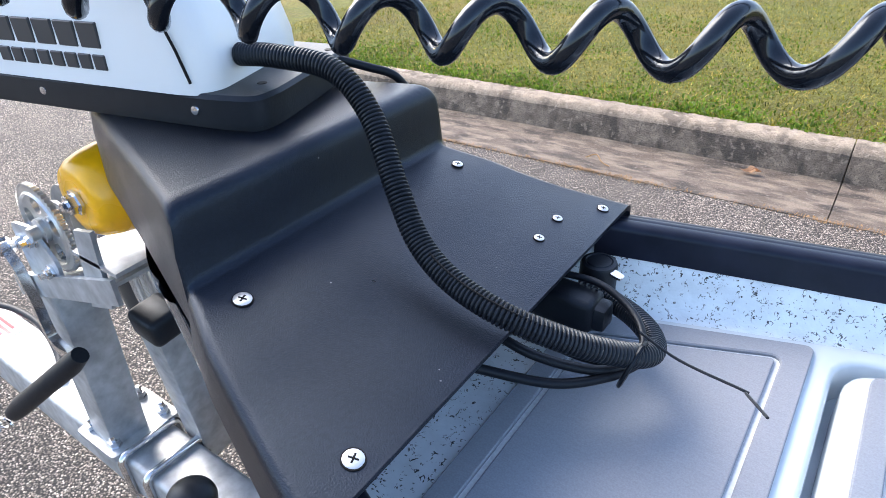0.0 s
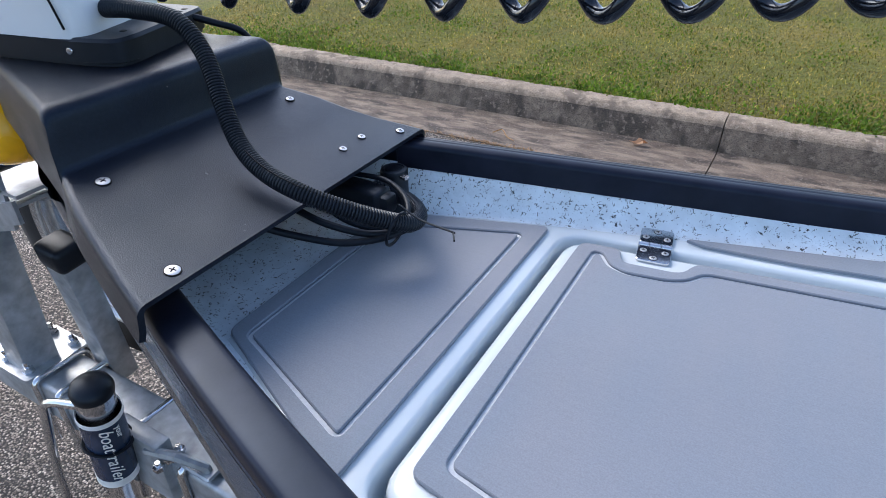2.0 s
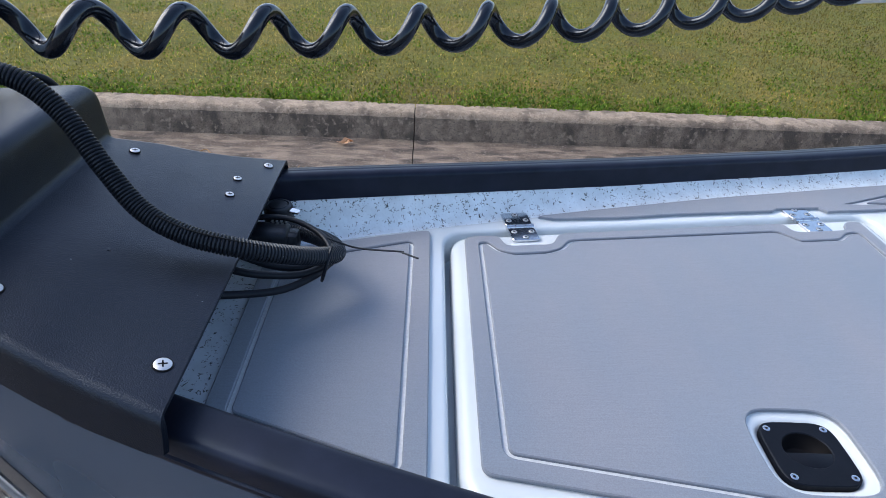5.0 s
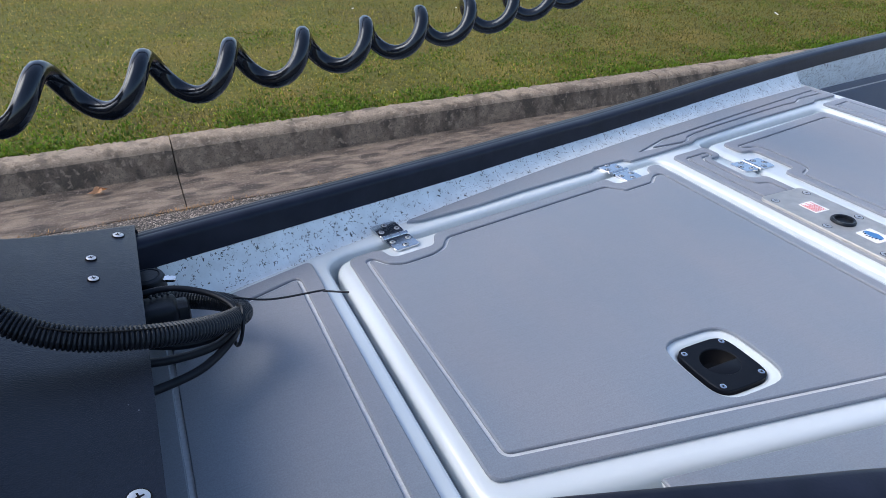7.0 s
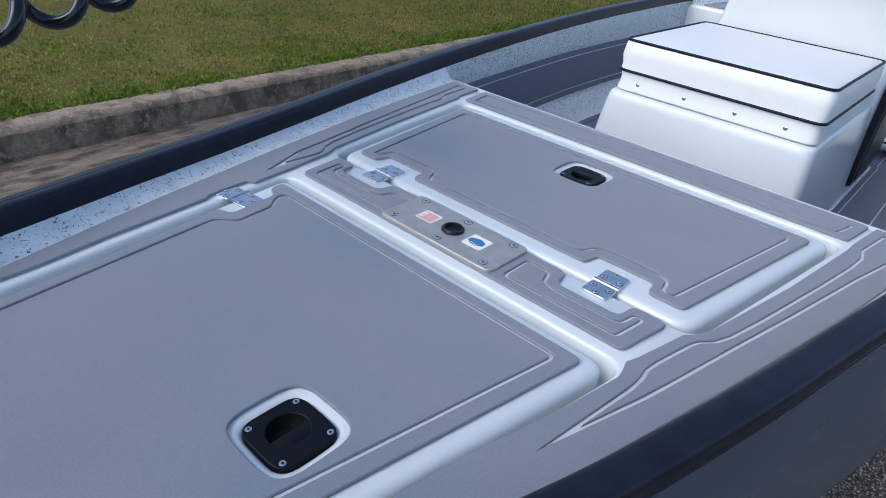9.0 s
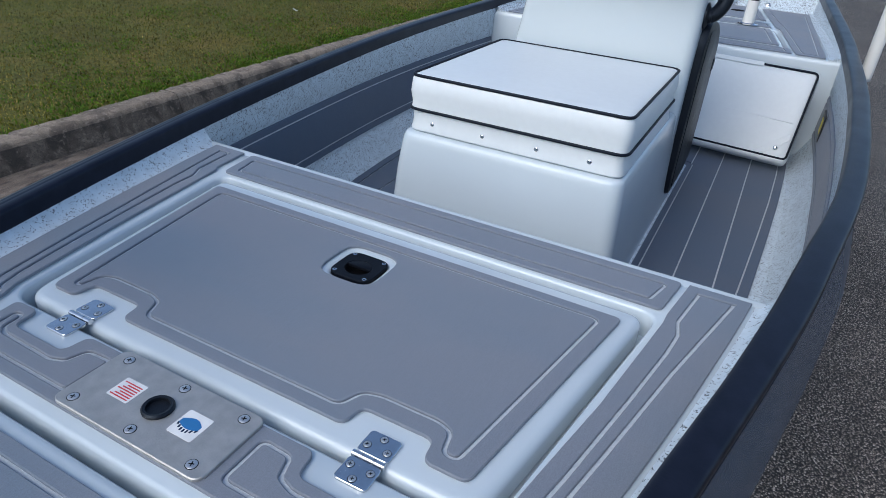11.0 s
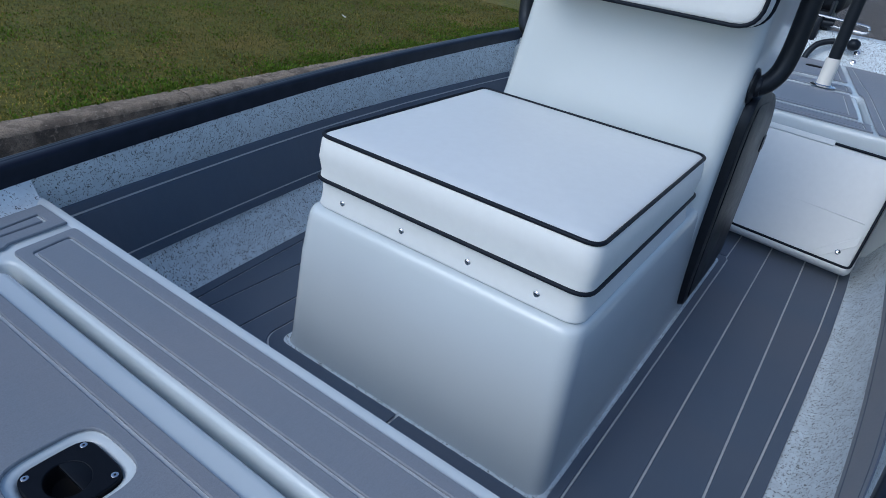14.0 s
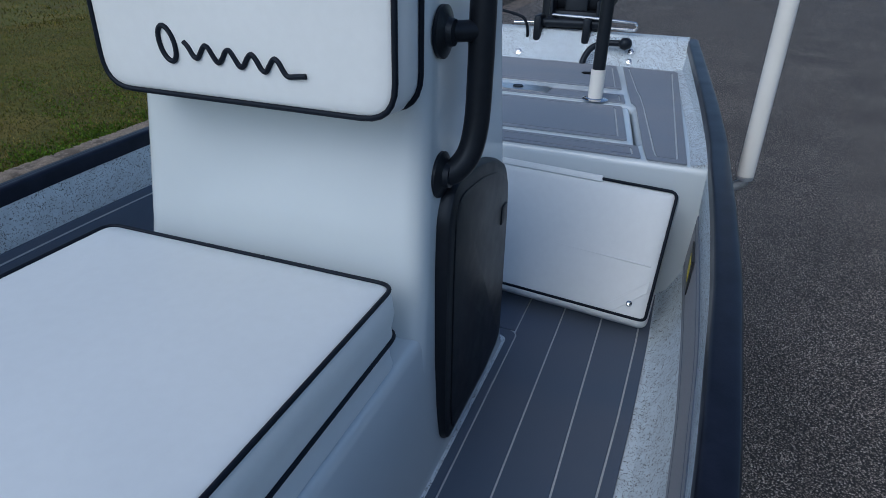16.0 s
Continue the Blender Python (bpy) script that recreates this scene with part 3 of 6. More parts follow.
def make_litter():
    for x, y, z, s, mat, name, label, turn in ((-1.26, 2.878, 0.004, 0.085, LEAF, "leaf", "dry orange leaf in the gutter", 20), (1.2, 6.1, 0.235, 0.045, PAPER, "paper_scrap", "small white paper scrap on the grass", 40),
                                               (5.55, 4.48, 0.215, 0.10, PAPER, "paper_scrap", "crumpled white paper strip on the grass", 70), (2.3, 5.9, 0.22, 0.03, PAPER, "paper_scrap", "tiny white scrap on the grass", 10)):
        bm = bmesh.new()
        out = [(0.5 * math.cos(a) * (1 + 0.35 * math.cos(5 * a)), 0.28 * math.sin(a) * (1 + 0.35 * math.cos(5 * a))) for a in (2 * math.pi * k / 30 for k in range(30))] if name == "leaf" else [(-0.5, -0.1), (-0.1, -0.22), (0.5, -0.08), (0.42, 0.12), (0.0, 0.05), (-0.45, 0.16)]
        vs = [bm.verts.new((px, py, 0.12 * math.sin(6 * px + 3 * py) + 0.15)) for px, py in out]
        c = bm.verts.new((0, 0, 0.02))
        for a, b in zip(vs, vs[1:] + vs[:1]):
            bm.faces.new((a, b, c))
        bmesh.ops.solidify(bm, geom=bm.faces[:], thickness=0.02)
        ob = part(name, bm, mat, None, label)
        tagged(ob, category="litter")
        ob.matrix_world = pose(x, y, z, 0, 0, turn) @ Matrix.Scale(s, 4)
    bm = bmesh.new()
    tube(bm, spline([(-2.03, 2.62, 0.01), (-1.98, 2.64, 0.03), (-1.93, 2.6, 0.012), (-1.88, 2.58, 0.006)], 12), 0.003, 5)
    tagged(part("twig", bm, STRAW, None, "pale dry twig lying at the gutter edge"), category="twig")


make_ground()
make_kerb()

# ---- boat ----
MID = -0.008
WX = [-1.47, -1.40, -1.3, -1.18, -1.0, -0.8, -0.6, -0.3, 0, 0.3, 0.6, 0.9, 1.2, 1.5, 1.8, 2.2, 2.6, 3.0, 3.4, 3.95]
WY = [0.0, 0.07, 0.13, 0.18, 0.245, 0.312, 0.375, 0.465, 0.538, 0.602, 0.655, 0.69, 0.722, 0.748, 0.763, 0.766, 0.757, 0.728, 0.692, 0.64]
ZX = [-1.47, -1.0, -0.6, -0.3, 0, 0.3, 0.6, 0.9, 1.5, 2.2, 2.6, 3.2, 3.95]
ZY = [1.10, 1.076, 1.05, 1.035, 1.031, 1.04, 1.05, 1.06, 1.075, 1.095, 1.106, 1.135, 1.175]


def wide(x):
    return float(np.interp(x, WX, WY))


def sheer(x):
    return float(np.interp(x, ZX, ZY))


def smooth_wide(x):
    return sum(wide(x + d) for d in (-0.08, -0.04, 0, 0.04, 0.08)) / 5 if x > -1.3 else wide(x)


def smooth_sheer(x):
    return sum(sheer(x + d) for d in (-0.15, -0.07, 0, 0.07, 0.15)) / 5


def port_in(x, s):
    """The port side of the deck lies a little nearer the middle at the bow."""
    return float(np.interp(x, [-1.05, -0.95, -0.85, -0.75, -0.5], [0.032, 0.028, 0.019, 0.011, 0.0])) if s < 0 else 0.0


def side_off(x, s):
    """How far the moulded side stands outside the fair curve; the two sides differ."""
    if s < 0:
        return float(np.interp(x, [-1.05, -0.95, -0.72, -0.15, 0.18, 0.35, 0.51, 0.68, 0.77, 0.88, 1.04, 1.35, 1.6, 1.85, 2.05, 2.3, 2.8], [-0.024, -0.019, -0.021, -0.022, -0.023, -0.016, -0.007, -0.001, 0.005, 0.011, 0.021, 0.014, 0.005, 0.002, -0.001, -0.007, -0.006]))
    return float(np.interp(x, [-1.05, -0.8, 0.6, 0.85, 1.4, 1.7, 2.3, 2.8], [0.012, 0.008, 0.009, 0.015, 0.018, 0.015, 0.008, 0.0]))


def side_wide(x, s):
    return smooth_wide(x) + sum(side_off(x + d, s) for d in (-0.1, -0.05, 0, 0.05, 0.1)) / 5


def port_low(x, s):
    """The port sheer sags a little at the bow."""
    return float(np.interp(x, [-1.05, -0.8, -0.5], [-0.022, -0.013, 0.0])) if s < 0 else 0.0


def steps(a, b, n):
    return [a + (b - a) * k / n for k in range(n + 1)]


boat = thing("boat", "grey fibreglass skiff with speckled white liner on a trailer", "boat")
DECK, FLOOR, STERN = 0.985, 0.67, 1.055


def make_hull():
    levels = [-0.022, 0.03, 0.06, 0.12, 0.2, 0.28, 0.36, 0.44, 0.50, 0.53]

    def stem(drop):
        return -1.488 + 0.45 * drop

    def side_point(f, n, out=0.0):
        """A point of the port side: f from stem to transom, n the level."""
        drop = 0.03 + levels[n]
        x = stem(drop) + (3.95 - stem(drop)) * f
        hw = max(0.0, smooth_wide(max(-1.47, x + 0.026 * (1 - f) - 0.45 * drop)) * (1 - 0.10 * drop) - 0.006)
        hw += float(np.interp(x, [-1.0, -0.3, 0.3, 2.0, 3.9], [0, 0.035, 0.07, 0.085, 0.06]) * np.interp(drop, [0.05, 0.1, 0.22, 0.34], [0, 0.12, 0.75, 1]))
        hw -= 0.013 * max(0.0, 1 - (drop - 0.03) / 0.08) * min(1.0, hw / 0.3)
        hw *= (1, 1, 1, 1, 1, 1, 1, 0.985, 0.86, 0.5)[n]
        if f == 0:
            hw = 0.0
        return (x - out, MID - hw - out, smooth_sheer(x) - drop, min(1, hw / 0.2))

    def row_of(f, count, out=0.0):
        row = [side_point(f, n, out) for n in range(count)]
        if count == len(levels):
            row.append((row[-1][0], MID, row[-1][2] - 0.03, 0))
        return [(p[0], p[1] - p[3] * side_off(p[0], -1), p[2] + port_low(p[0], -1)) for p in row], [(p[0], 2 * MID - p[1] + p[3] * side_off(p[0], 1), p[2]) for p in row]
    bm = bmesh.new()
    rows = []
    for k in range(81):
        port, star = row_of((k / 80) ** 1.35, len(levels))
        rows.append(port + star[-2::-1])
    vs = grid_sheet(bm, rows)
    bm.faces.new(vs[-1])
    bmesh.ops.remove_doubles(bm, verts=bm.verts[:], dist=0.0005)
    part("hull", bm, HULL, boat, "satin grey gelcoat hull", 50)
    # bright moulded guard wrapped round the stem
    bm = bmesh.new()
    ridge = ((0.0525, 0.0005), (0.0515, 0.0035), (0.049, 0.0060), (0.045, 0.0062), (0.042, 0.0042), (0.039, 0.0040), (0.036, 0.0058), (0.031, 0.0060), (0.024, 0.0045), (0.014, 0.0035), (0.006, 0.003), (0.0, 0.003))
    bands = [row_of(f * 0.72, 8, out) for f, out in ridge]
    grid_sheet(bm, [p for p, q in bands] + [q for p, q in bands[::-1]])
    bmesh.ops.remove_doubles(bm, verts=bm.verts[:], dist=0.0003)
    part("stem_guard", bm, GUARD, boat, "bright metal guard on the stem", 60)
    for s in (-1, 1):
        bm = bmesh.new()
        tube(bm, spline([(-1.27, MID + s * 0.03, 0.80), (-1.30, MID + s * 0.045, 0.775), (-1.30, MID + s * 0.05, 0.745), (-1.27, MID + s * 0.045, 0.73)], 16), 0.005, 8)
        part("bow_eye", bm, STEEL, boat, "steel bow eye")


def rail_in(x, s):
    """How far the gunwale cap reaches inboard; narrower along the port deck."""
    return float(np.interp(x, [-0.7, -0.3, 0.35, 0.65], [0.055, 0.048, 0.048, 0.055])) if s < 0 else 0.055


def make_rails():
    # section from the inner foot over the top to the outer lip
    sec = [(0, -0.036), (0, -0.0075), (0.0006, -0.0045), (0.0022, -0.0018), (0.005, -0.0002), (0.009, 0.0008), (0.0155, 0.0012), (0.0168, 0.0008), (0.018, 0.0012), (0.0245, 0.0008), (0.0258, 0.0003), (0.027, 0.0006), (0.033, -0.0008), (0.038, -0.0032), (0.042, -0.0078), (0.0442, -0.013), (0.0450, -0.0185), (0.0447, -0.0225), (0.042, -0.024), (0.042, -0.0255), (0.045, -0.027), (0.045, -0.0315), (0.042, -0.0345), (0.035, -0.036), (0.018, -0.036)]
    plain = [(0, -0.036), (0, -0.0065), (0.0006, -0.0038), (0.0022, -0.0014), (0.005, 0.0002), (0.009, 0.0008), (0.015, 0.0011), (0.021, 0.0011), (0.027, 0.0010), (0.034, 0.0006), (0.0395, -0.0004), (0.0425, -0.0020), (0.0445, -0.0055), (0.0452, -0.0110)] + sec[16:]
    for side, name in ((-1, "gunwale"), (1, "gunwale")):
        bm = bmesh.new()
        rings, own = [], plain if side < 0 else sec
        for x in steps(-1.08 if side < 0 else -1.005, 3.93, 110):
            d = 0.01
            t = Vector((2 * d, side * (side_wide(x + d, side) - side_wide(x - d, side)), 0)).normalized()
            o = Vector((-t.y, t.x, 0)).normalized() * side
            c = Vector((x, MID + side * (side_wide(x, side) - rail_in(x, side)), smooth_sheer(x) + port_low(x, side)))
            k = float(np.interp(x, [-1.0, -0.6, 0.0, 0.6, 1.0], [0.92, 0.98, 1.12, 1.1, 1.04])) - (0.055 - rail_in(x, side)) / 0.045
            rings.append([bm.verts.new(c + o * a * k + Vector((0, 0, b))) for a, b in own])
        n = len(own)
        for a, b in zip(rings, rings[1:]):
            for j in range(n):
                bm.faces.new((a[j], a[(j + 1) % n], b[(j + 1) % n], b[j]))
        bm.faces.new(rings[0])
        bm.faces.new(rings[-1])
        part(name, bm, RAIL, boat, "black rubber gunwale cap", 40)


def deck_edge(x):
    """Half the width of the front deck's flat, where the speckled margin starts."""
    return smooth_wide(x) - float(np.interp(x, [-0.80, -0.72, -0.6, -0.2], [0.070, 0.072, 0.074, 0.080])) if x > -0.95 else max(0.02, smooth_wide(x) - 0.070)


H1 = rounded([(-0.757, -0.222), (-0.757, 0.214), (-0.083, 0.326), (-0.083, -0.334)], 0.03)
H1_HOLE = rounded([(-0.766, -0.236), (-0.766, 0.224), (-0.070, 0.337), (-0.070, -0.348)], 0.035)
H2 = rounded([(0.066, -0.368), (0.066, 0.352), (0.516, 0.422), (0.516, -0.44)], 0.03)
H2_HOLE = rounded([(0.055, -0.382), (0.055, 0.364), (0.530, 0.438), (0.530, -0.455)], 0.035)


def make_deck():
    xs = steps(-1.0, 0.648, 40)
    outline = [(x, MID - deck_edge(x) + port_in(x, -1)) for x in xs] + [(x, MID + deck_edge(x)) for x in xs[::-1]]
    bm = bmesh.new()
    slab(bm, [outline, H1_HOLE, H2_HOLE], [(0, 0.90), (0, DECK - 0.006), (0.002, DECK - 0.002), (0.006, DECK)])
    part("front_deck", bm, GEL, boat, "white gelcoat front deck", 40)
    for hole in (H1_HOLE, H2_HOLE):
        bm = bmesh.new()
        slab(bm, [inset(ccw(hole), -0.02)], [(0, 0.935), (0, 0.94)])
        part("hatch_gutter", bm, GEL, boat, "white gutter below the hatch lid")
    bm = bmesh.new()
    for s in (-1, 1):
        rows = []
        for x in steps(-1.12, 0.648, 50):
            e, r, top = deck_edge(x) - port_in(x, s), side_wide(x, s) - rail_in(x, s) + 0.005, smooth_sheer(x) - 0.030 + port_low(x, s)
            r = max(r, e + 0.004)
            rows.append([(x, MID + s * (e + (r - e) * u), DECK - 0.0008 + (top - DECK) * w) for u, w in ((-0.35, 0), (-0.05, 0.0), (0.12, 0.04), (0.3, 0.14), (0.5, 0.30), (0.68, 0.55), (0.85, 0.82), (1, 1))])
        grid_sheet(bm, rows)
    slab(bm, [[(-1.13, -0.10), (-1.13, 0.10), (-1.07, 0.15), (-0.999, 0.18), (-0.999, -0.19), (-1.07, -0.158)]], [(0, 0.95), (0, DECK - 0.002)])
    part("deck_margin", bm, SPECKLE_THIN, boat, "white gelcoat margin with black webbed spatter", 50)
    # bulkhead with a rounded lip above the cockpit
    bm = bmesh.new()
    rows = []
    for y in steps(-0.606, 0.590, 20):
        rows.append([(0.636, y, DECK), (0.646, y, DECK + 0.004), (0.654, y, DECK + 0.002), (0.659, y, DECK - 0.008), (0.655, y, DECK - 0.03), (0.652, y, 0.8), (0.648, y, 0.655)])
    grid_sheet(bm, rows)
    part("bulkhead", bm, GEL, boat, "white bulkhead below the front deck", 40)


def make_cockpit():
    xs = steps(0.645, 2.53, 40)
    bm = bmesh.new()
    grid_sheet(bm, [[(x, MID - side_wide(x, -1) + 0.112, FLOOR), (x, MID, FLOOR), (x, MID + side_wide(x, 1) - 0.112, FLOOR)] for x in xs])
    for s in (-1, 1):
        rows = []
        for x in xs:
            w, t = side_wide(x, s), smooth_sheer(x) - 0.03
            rows.append([(x, MID + s * (w - a), z) for a, z in ((0.116, FLOOR), (0.092, FLOOR + 0.018), (0.062, FLOOR + 0.082), (0.057, FLOOR + 0.092), (0.047, 0.934 + (0.01 if s > 0 else 0)), (0.051, 0.941 + (0.01 if s > 0 else 0)), (0.052, t))])
        grid_sheet(bm, rows)
    part("cockpit_liner", bm, SPECKLE, boat, "white liner with black webbed spatter", 40)
    for s, name in ((-1, "side_panel"), (1, "side_panel")):
        bm = bmesh.new()
        rows = []
        for x in steps(0.66, 2.47, 40):
            w = side_wide(x, s) + 0.003
            rows.append([(x, MID + s * (w - a), z - (0.018 if z < 0.9 else 0.012 if s < 0 else 0.002)) for a, z in ((0.060, FLOOR + 0.120), (0.064, FLOOR + 0.122), (0.0625, FLOOR + 0.140), (0.0595, FLOOR + 0.142), (0.0593, FLOOR + 0.146), (0.0623, FLOOR + 0.148), (0.0565, 0.918), (0.0535, 0.920), (0.0533, 0.924), (0.0563, 0.926), (0.0548, 0.942), (0.050, 0.944))])
        vs = grid_sheet(bm, rows)
        bm.faces.ensure_lookup_table()
        for i, f in enumerate(bm.faces):
            if i % 11 in (3, 7):
                f.material_index = 1
        part(name, bm, [FOAM_DARK, FOAM_BASE], boat, "dark grey foam side panel with pale grooves", 30)


REAR_HOLE = rounded([(2.612, -0.520), (3.052, -0.458), (3.052, 0.442), (2.612, 0.504)], 0.03)


def make_stern():
    xs = steps(2.48, 3.92, 30)
    bm = bmesh.new()
    outline = [(x, MID - smooth_wide(x) + 0.046) for x in xs] + [(x, MID + smooth_wide(x) - 0.046) for x in xs[::-1]]
    slab(bm, [outline, REAR_HOLE], [(0, 0.66), (0, STERN - 0.020), (0.002, STERN - 0.012), (0.006, STERN - 0.005), (0.012, STERN - 0.001), (0.02, STERN)])
    part("rear_deck", bm, GEL, boat, "white gelcoat rear deck", 40)
    bm = bmesh.new()
    slab(bm, [inset(ccw(REAR_HOLE), -0.02)], [(0, 0.98), (0, 0.985)])
    part("hatch_gutter", bm, GEL, boat, "white gutter below the hatch lid")
    bm = bmesh.new()
    slab(bm, [inset(ccw(REAR_HOLE), 0.008)], edge_round(0.010, STERN, 1.0, 4))
    part("hatch_lid", bm, GEL, boat, "white rear hatch lid", 40)
    bm = bmesh.new()
    for s in (-1, 1):
        rows = []
        for x in steps(2.49, 3.92, 30):
            w, t = smooth_wide(x), smooth_sheer(x) - 0.03
            if not rows:
                rows.append([(x - 0.004, MID + s * (w - a), 0.86) for a in (0.105, 0.10, 0.07, 0.055)])
            rows.append([(x, MID + s * (w - a), z) for a, z in ((0.105, STERN - 0.004), (0.10, STERN + 0.001), (0.07, STERN + 0.008), (0.055, t))])
        grid_sheet(bm, rows)
    rows = []
    for y in steps(-0.60, 0.585, 12):
        rows.append([(3.765, y, 1.050), (3.782, y, 1.058), (3.800, y, 1.075), (3.868, y, 1.165), (3.885, y, 1.176), (3.94, y, 1.178), (3.955, y, 1.15), (3.955, y, 0.55)])
    grid_sheet(bm, rows)
    part("transom", bm, SPECKLE_DENSE, boat, "speckled white transom and stern margin", 40)


make_hull()
make_rails()
make_deck()
make_cockpit()
make_stern()


# ---- foam pads ----
def pad(name, outer, islands, z, parent, label="", holes=(), mats=(FOAM, FOAM_BASE), thick=0.006, groove=0.0052, tip=None):
    """A pad with grooves round its islands; holes go through all of it."""
    bm = bmesh.new()
    step = [(0, z + 0.0015), (0, z + thick - 0.0012), (0.0012, z + thick)]
    slab(bm, [inset(ccw(outer), 0.0008), *holes], [(0, z - 0.002), (0, z + 0.0022)], 1)
    cuts = [inset(ccw(i), -groove) for i in islands]
    if tip:
        k = min(range(len(cuts[0])), key=lambda i: cuts[0][i][0])
        cuts[0][k] = tip
    slab(bm, [outer, *cuts, *([] if islands else holes)], step)
    for i, isl in enumerate(islands):
        slab(bm, [isl, *(holes if i == 0 else [])], step)
    return part(name, bm, mats, parent, label, 25)


def squircle(cx, cy, a, b=None, n=32, p=3.2):
    b = b or a
    out = []
    for k in range(n):
        t = 2 * math.pi * k / n
        c, s = math.cos(t), math.sin(t)
        out.append((cx + a * abs(c) ** (2 / p) * (1 if c >= 0 else -1), cy + b * abs(s) ** (2 / p) * (1 if s >= 0 else -1)))
    return out


LATCH_1, LATCH_2 = (-0.425, -0.162), (0.390, -0.003)


def screw(bm, x, y, z, r=0.004, m=None, head=0, slot=1):
    """A countersunk screw: a dark seat, a flat head and a cross cut."""
    c = Matrix.Translation((x, y, z)) if m is None else m @ Matrix.Translation((x, y, z))
    lathe(bm, [(r * 1.16, -0.001), (r * 1.14, 0.0002), (r, 0.0002)], 16, slot, c, caps=False)
    lathe(bm, [(r, -0.001), (r, 0.0004), (r * 0.9, 0.0008), (r * 0.4, 0.0009)], 16, head, c)
    for t in (0.35, 0.35 + math.pi / 2):
        box(bm, -r * 0.5, r * 0.5, -r * 0.09, r * 0.09, 0.0006, 0.0012, 0, 1, slot, c @ Matrix.Rotation(t, 4, "Z"))


def hinge(x, y, z, turn, parent, label, rise=0.0):
    """A flush hinge of two leaves with a knuckle and six screws."""
    m = pose(x, y, z, 0, 0, turn)
    h = bmesh.new()
    for s in (-1, 1):
        slab(h, [[tuple((m @ Vector((px, py, 0))).xy) for px, py in rounded([(-0.0205, s * 0.0045), (0.0205, s * 0.0045), (0.0205, s * 0.038), (-0.0205, s * 0.038)], 0.006)]], [(0, z), (0, z + 0.0028), (0.0008, z + 0.0035)])
        for px, py in ((-0.013, s * 0.016), (0.013, s * 0.016), (0, s * 0.031)):
            screw(h, px, py, 0.0035, 0.0044, m, 2)
    for a, b in ((-0.0205, -0.008), (-0.007, 0.007), (0.008, 0.0205)):
        cyl(h, m @ Vector((a, 0, 0.002)), m @ Vector((b, 0, 0.002)), 0.0042, seg=14)
    if rise:
        # the outer leaf follows the rising margin
        back = m.inverted()
        for v in h.verts:
            v.co.z += rise * max(0.0, (back @ v.co).y - 0.0045)
    return part("hinge", h, [STEEL, PIT, SCREW], parent, label)


def latch(cx, cy, z, turn, parent):
    """A flush black pull latch with a round thumb bowl and four screws."""
    bm = bmesh.new()
    bowl = [(0.023 * math.cos(t), 0.003 + 0.021 * math.sin(t)) for t in (2 * math.pi * k / 24 for k in range(24))]
    slab(bm, [squircle(0, 0, 0.0380, p=4.6), bowl], [(0, -0.012), (0, 0.0006), (0.001, 0.0014)])
    rings = []
    for s, dz in ((1, 0.0005), (0.95, -0.008), (0.75, -0.014), (0.3, -0.017)):
        rings.append([bm.verts.new((px * s, py * s, dz)) for px, py in bowl])
    for a, b in zip(rings, rings[1:]):
        for j in range(24):
            bm.faces.new((a[j], b[j], b[(j + 1) % 24], a[(j + 1) % 24])).material_index = 1
    bm.faces.new(rings[-1]).material_index = 1
    slab(bm, [[(-0.0235, 0), (-0.019, -0.012), (-0.009, -0.0185), (0.009, -0.0185), (0.019, -0.012), (0.0235, 0)]], [(0, -0.004), (0, 0.0002), (0.001, 0.0009)])
    m = pose(cx, cy, z, 0, 0, turn)
    bmesh.ops.transform(bm, matrix=m, verts=bm.verts[:])
    lt = part("latch", bm, [LATCH, PIT], parent, "black flush pull latch")
    for sx in (-1, 1):
        for sy in (-1, 1):
            bm = bmesh.new()
            c = m @ Matrix.Translation((sx * 0.0285, sy * 0.0285, 0.0012))
            lathe(bm, [(0.0036, 0), (0.0036, 0.0006), (0.0028, 0.001), (0.0012, 0.0008)], 16, 0, c)
            lathe(bm, [(0.0014, 0.0007), (0.0012, 0.0012)], 6, 1, c)
            part("screw", bm, [STEEL, PIT], lt, "steel screw")


def side_y(line, x):
    return float(np.interp(x, [p[0] for p in line], [p[1] for p in line]))


def notch(x, y0, y1, half=0.047, r=0.013, flip=1):
    """Points of a rounded notch in an edge that runs along x, from y0 to y1 and back."""
    pts = []
    for a, b in ((-half, y0), (-half, y1), (half, y1), (half, y0)):
        pts.append((x + a * flip, b))
    return pts


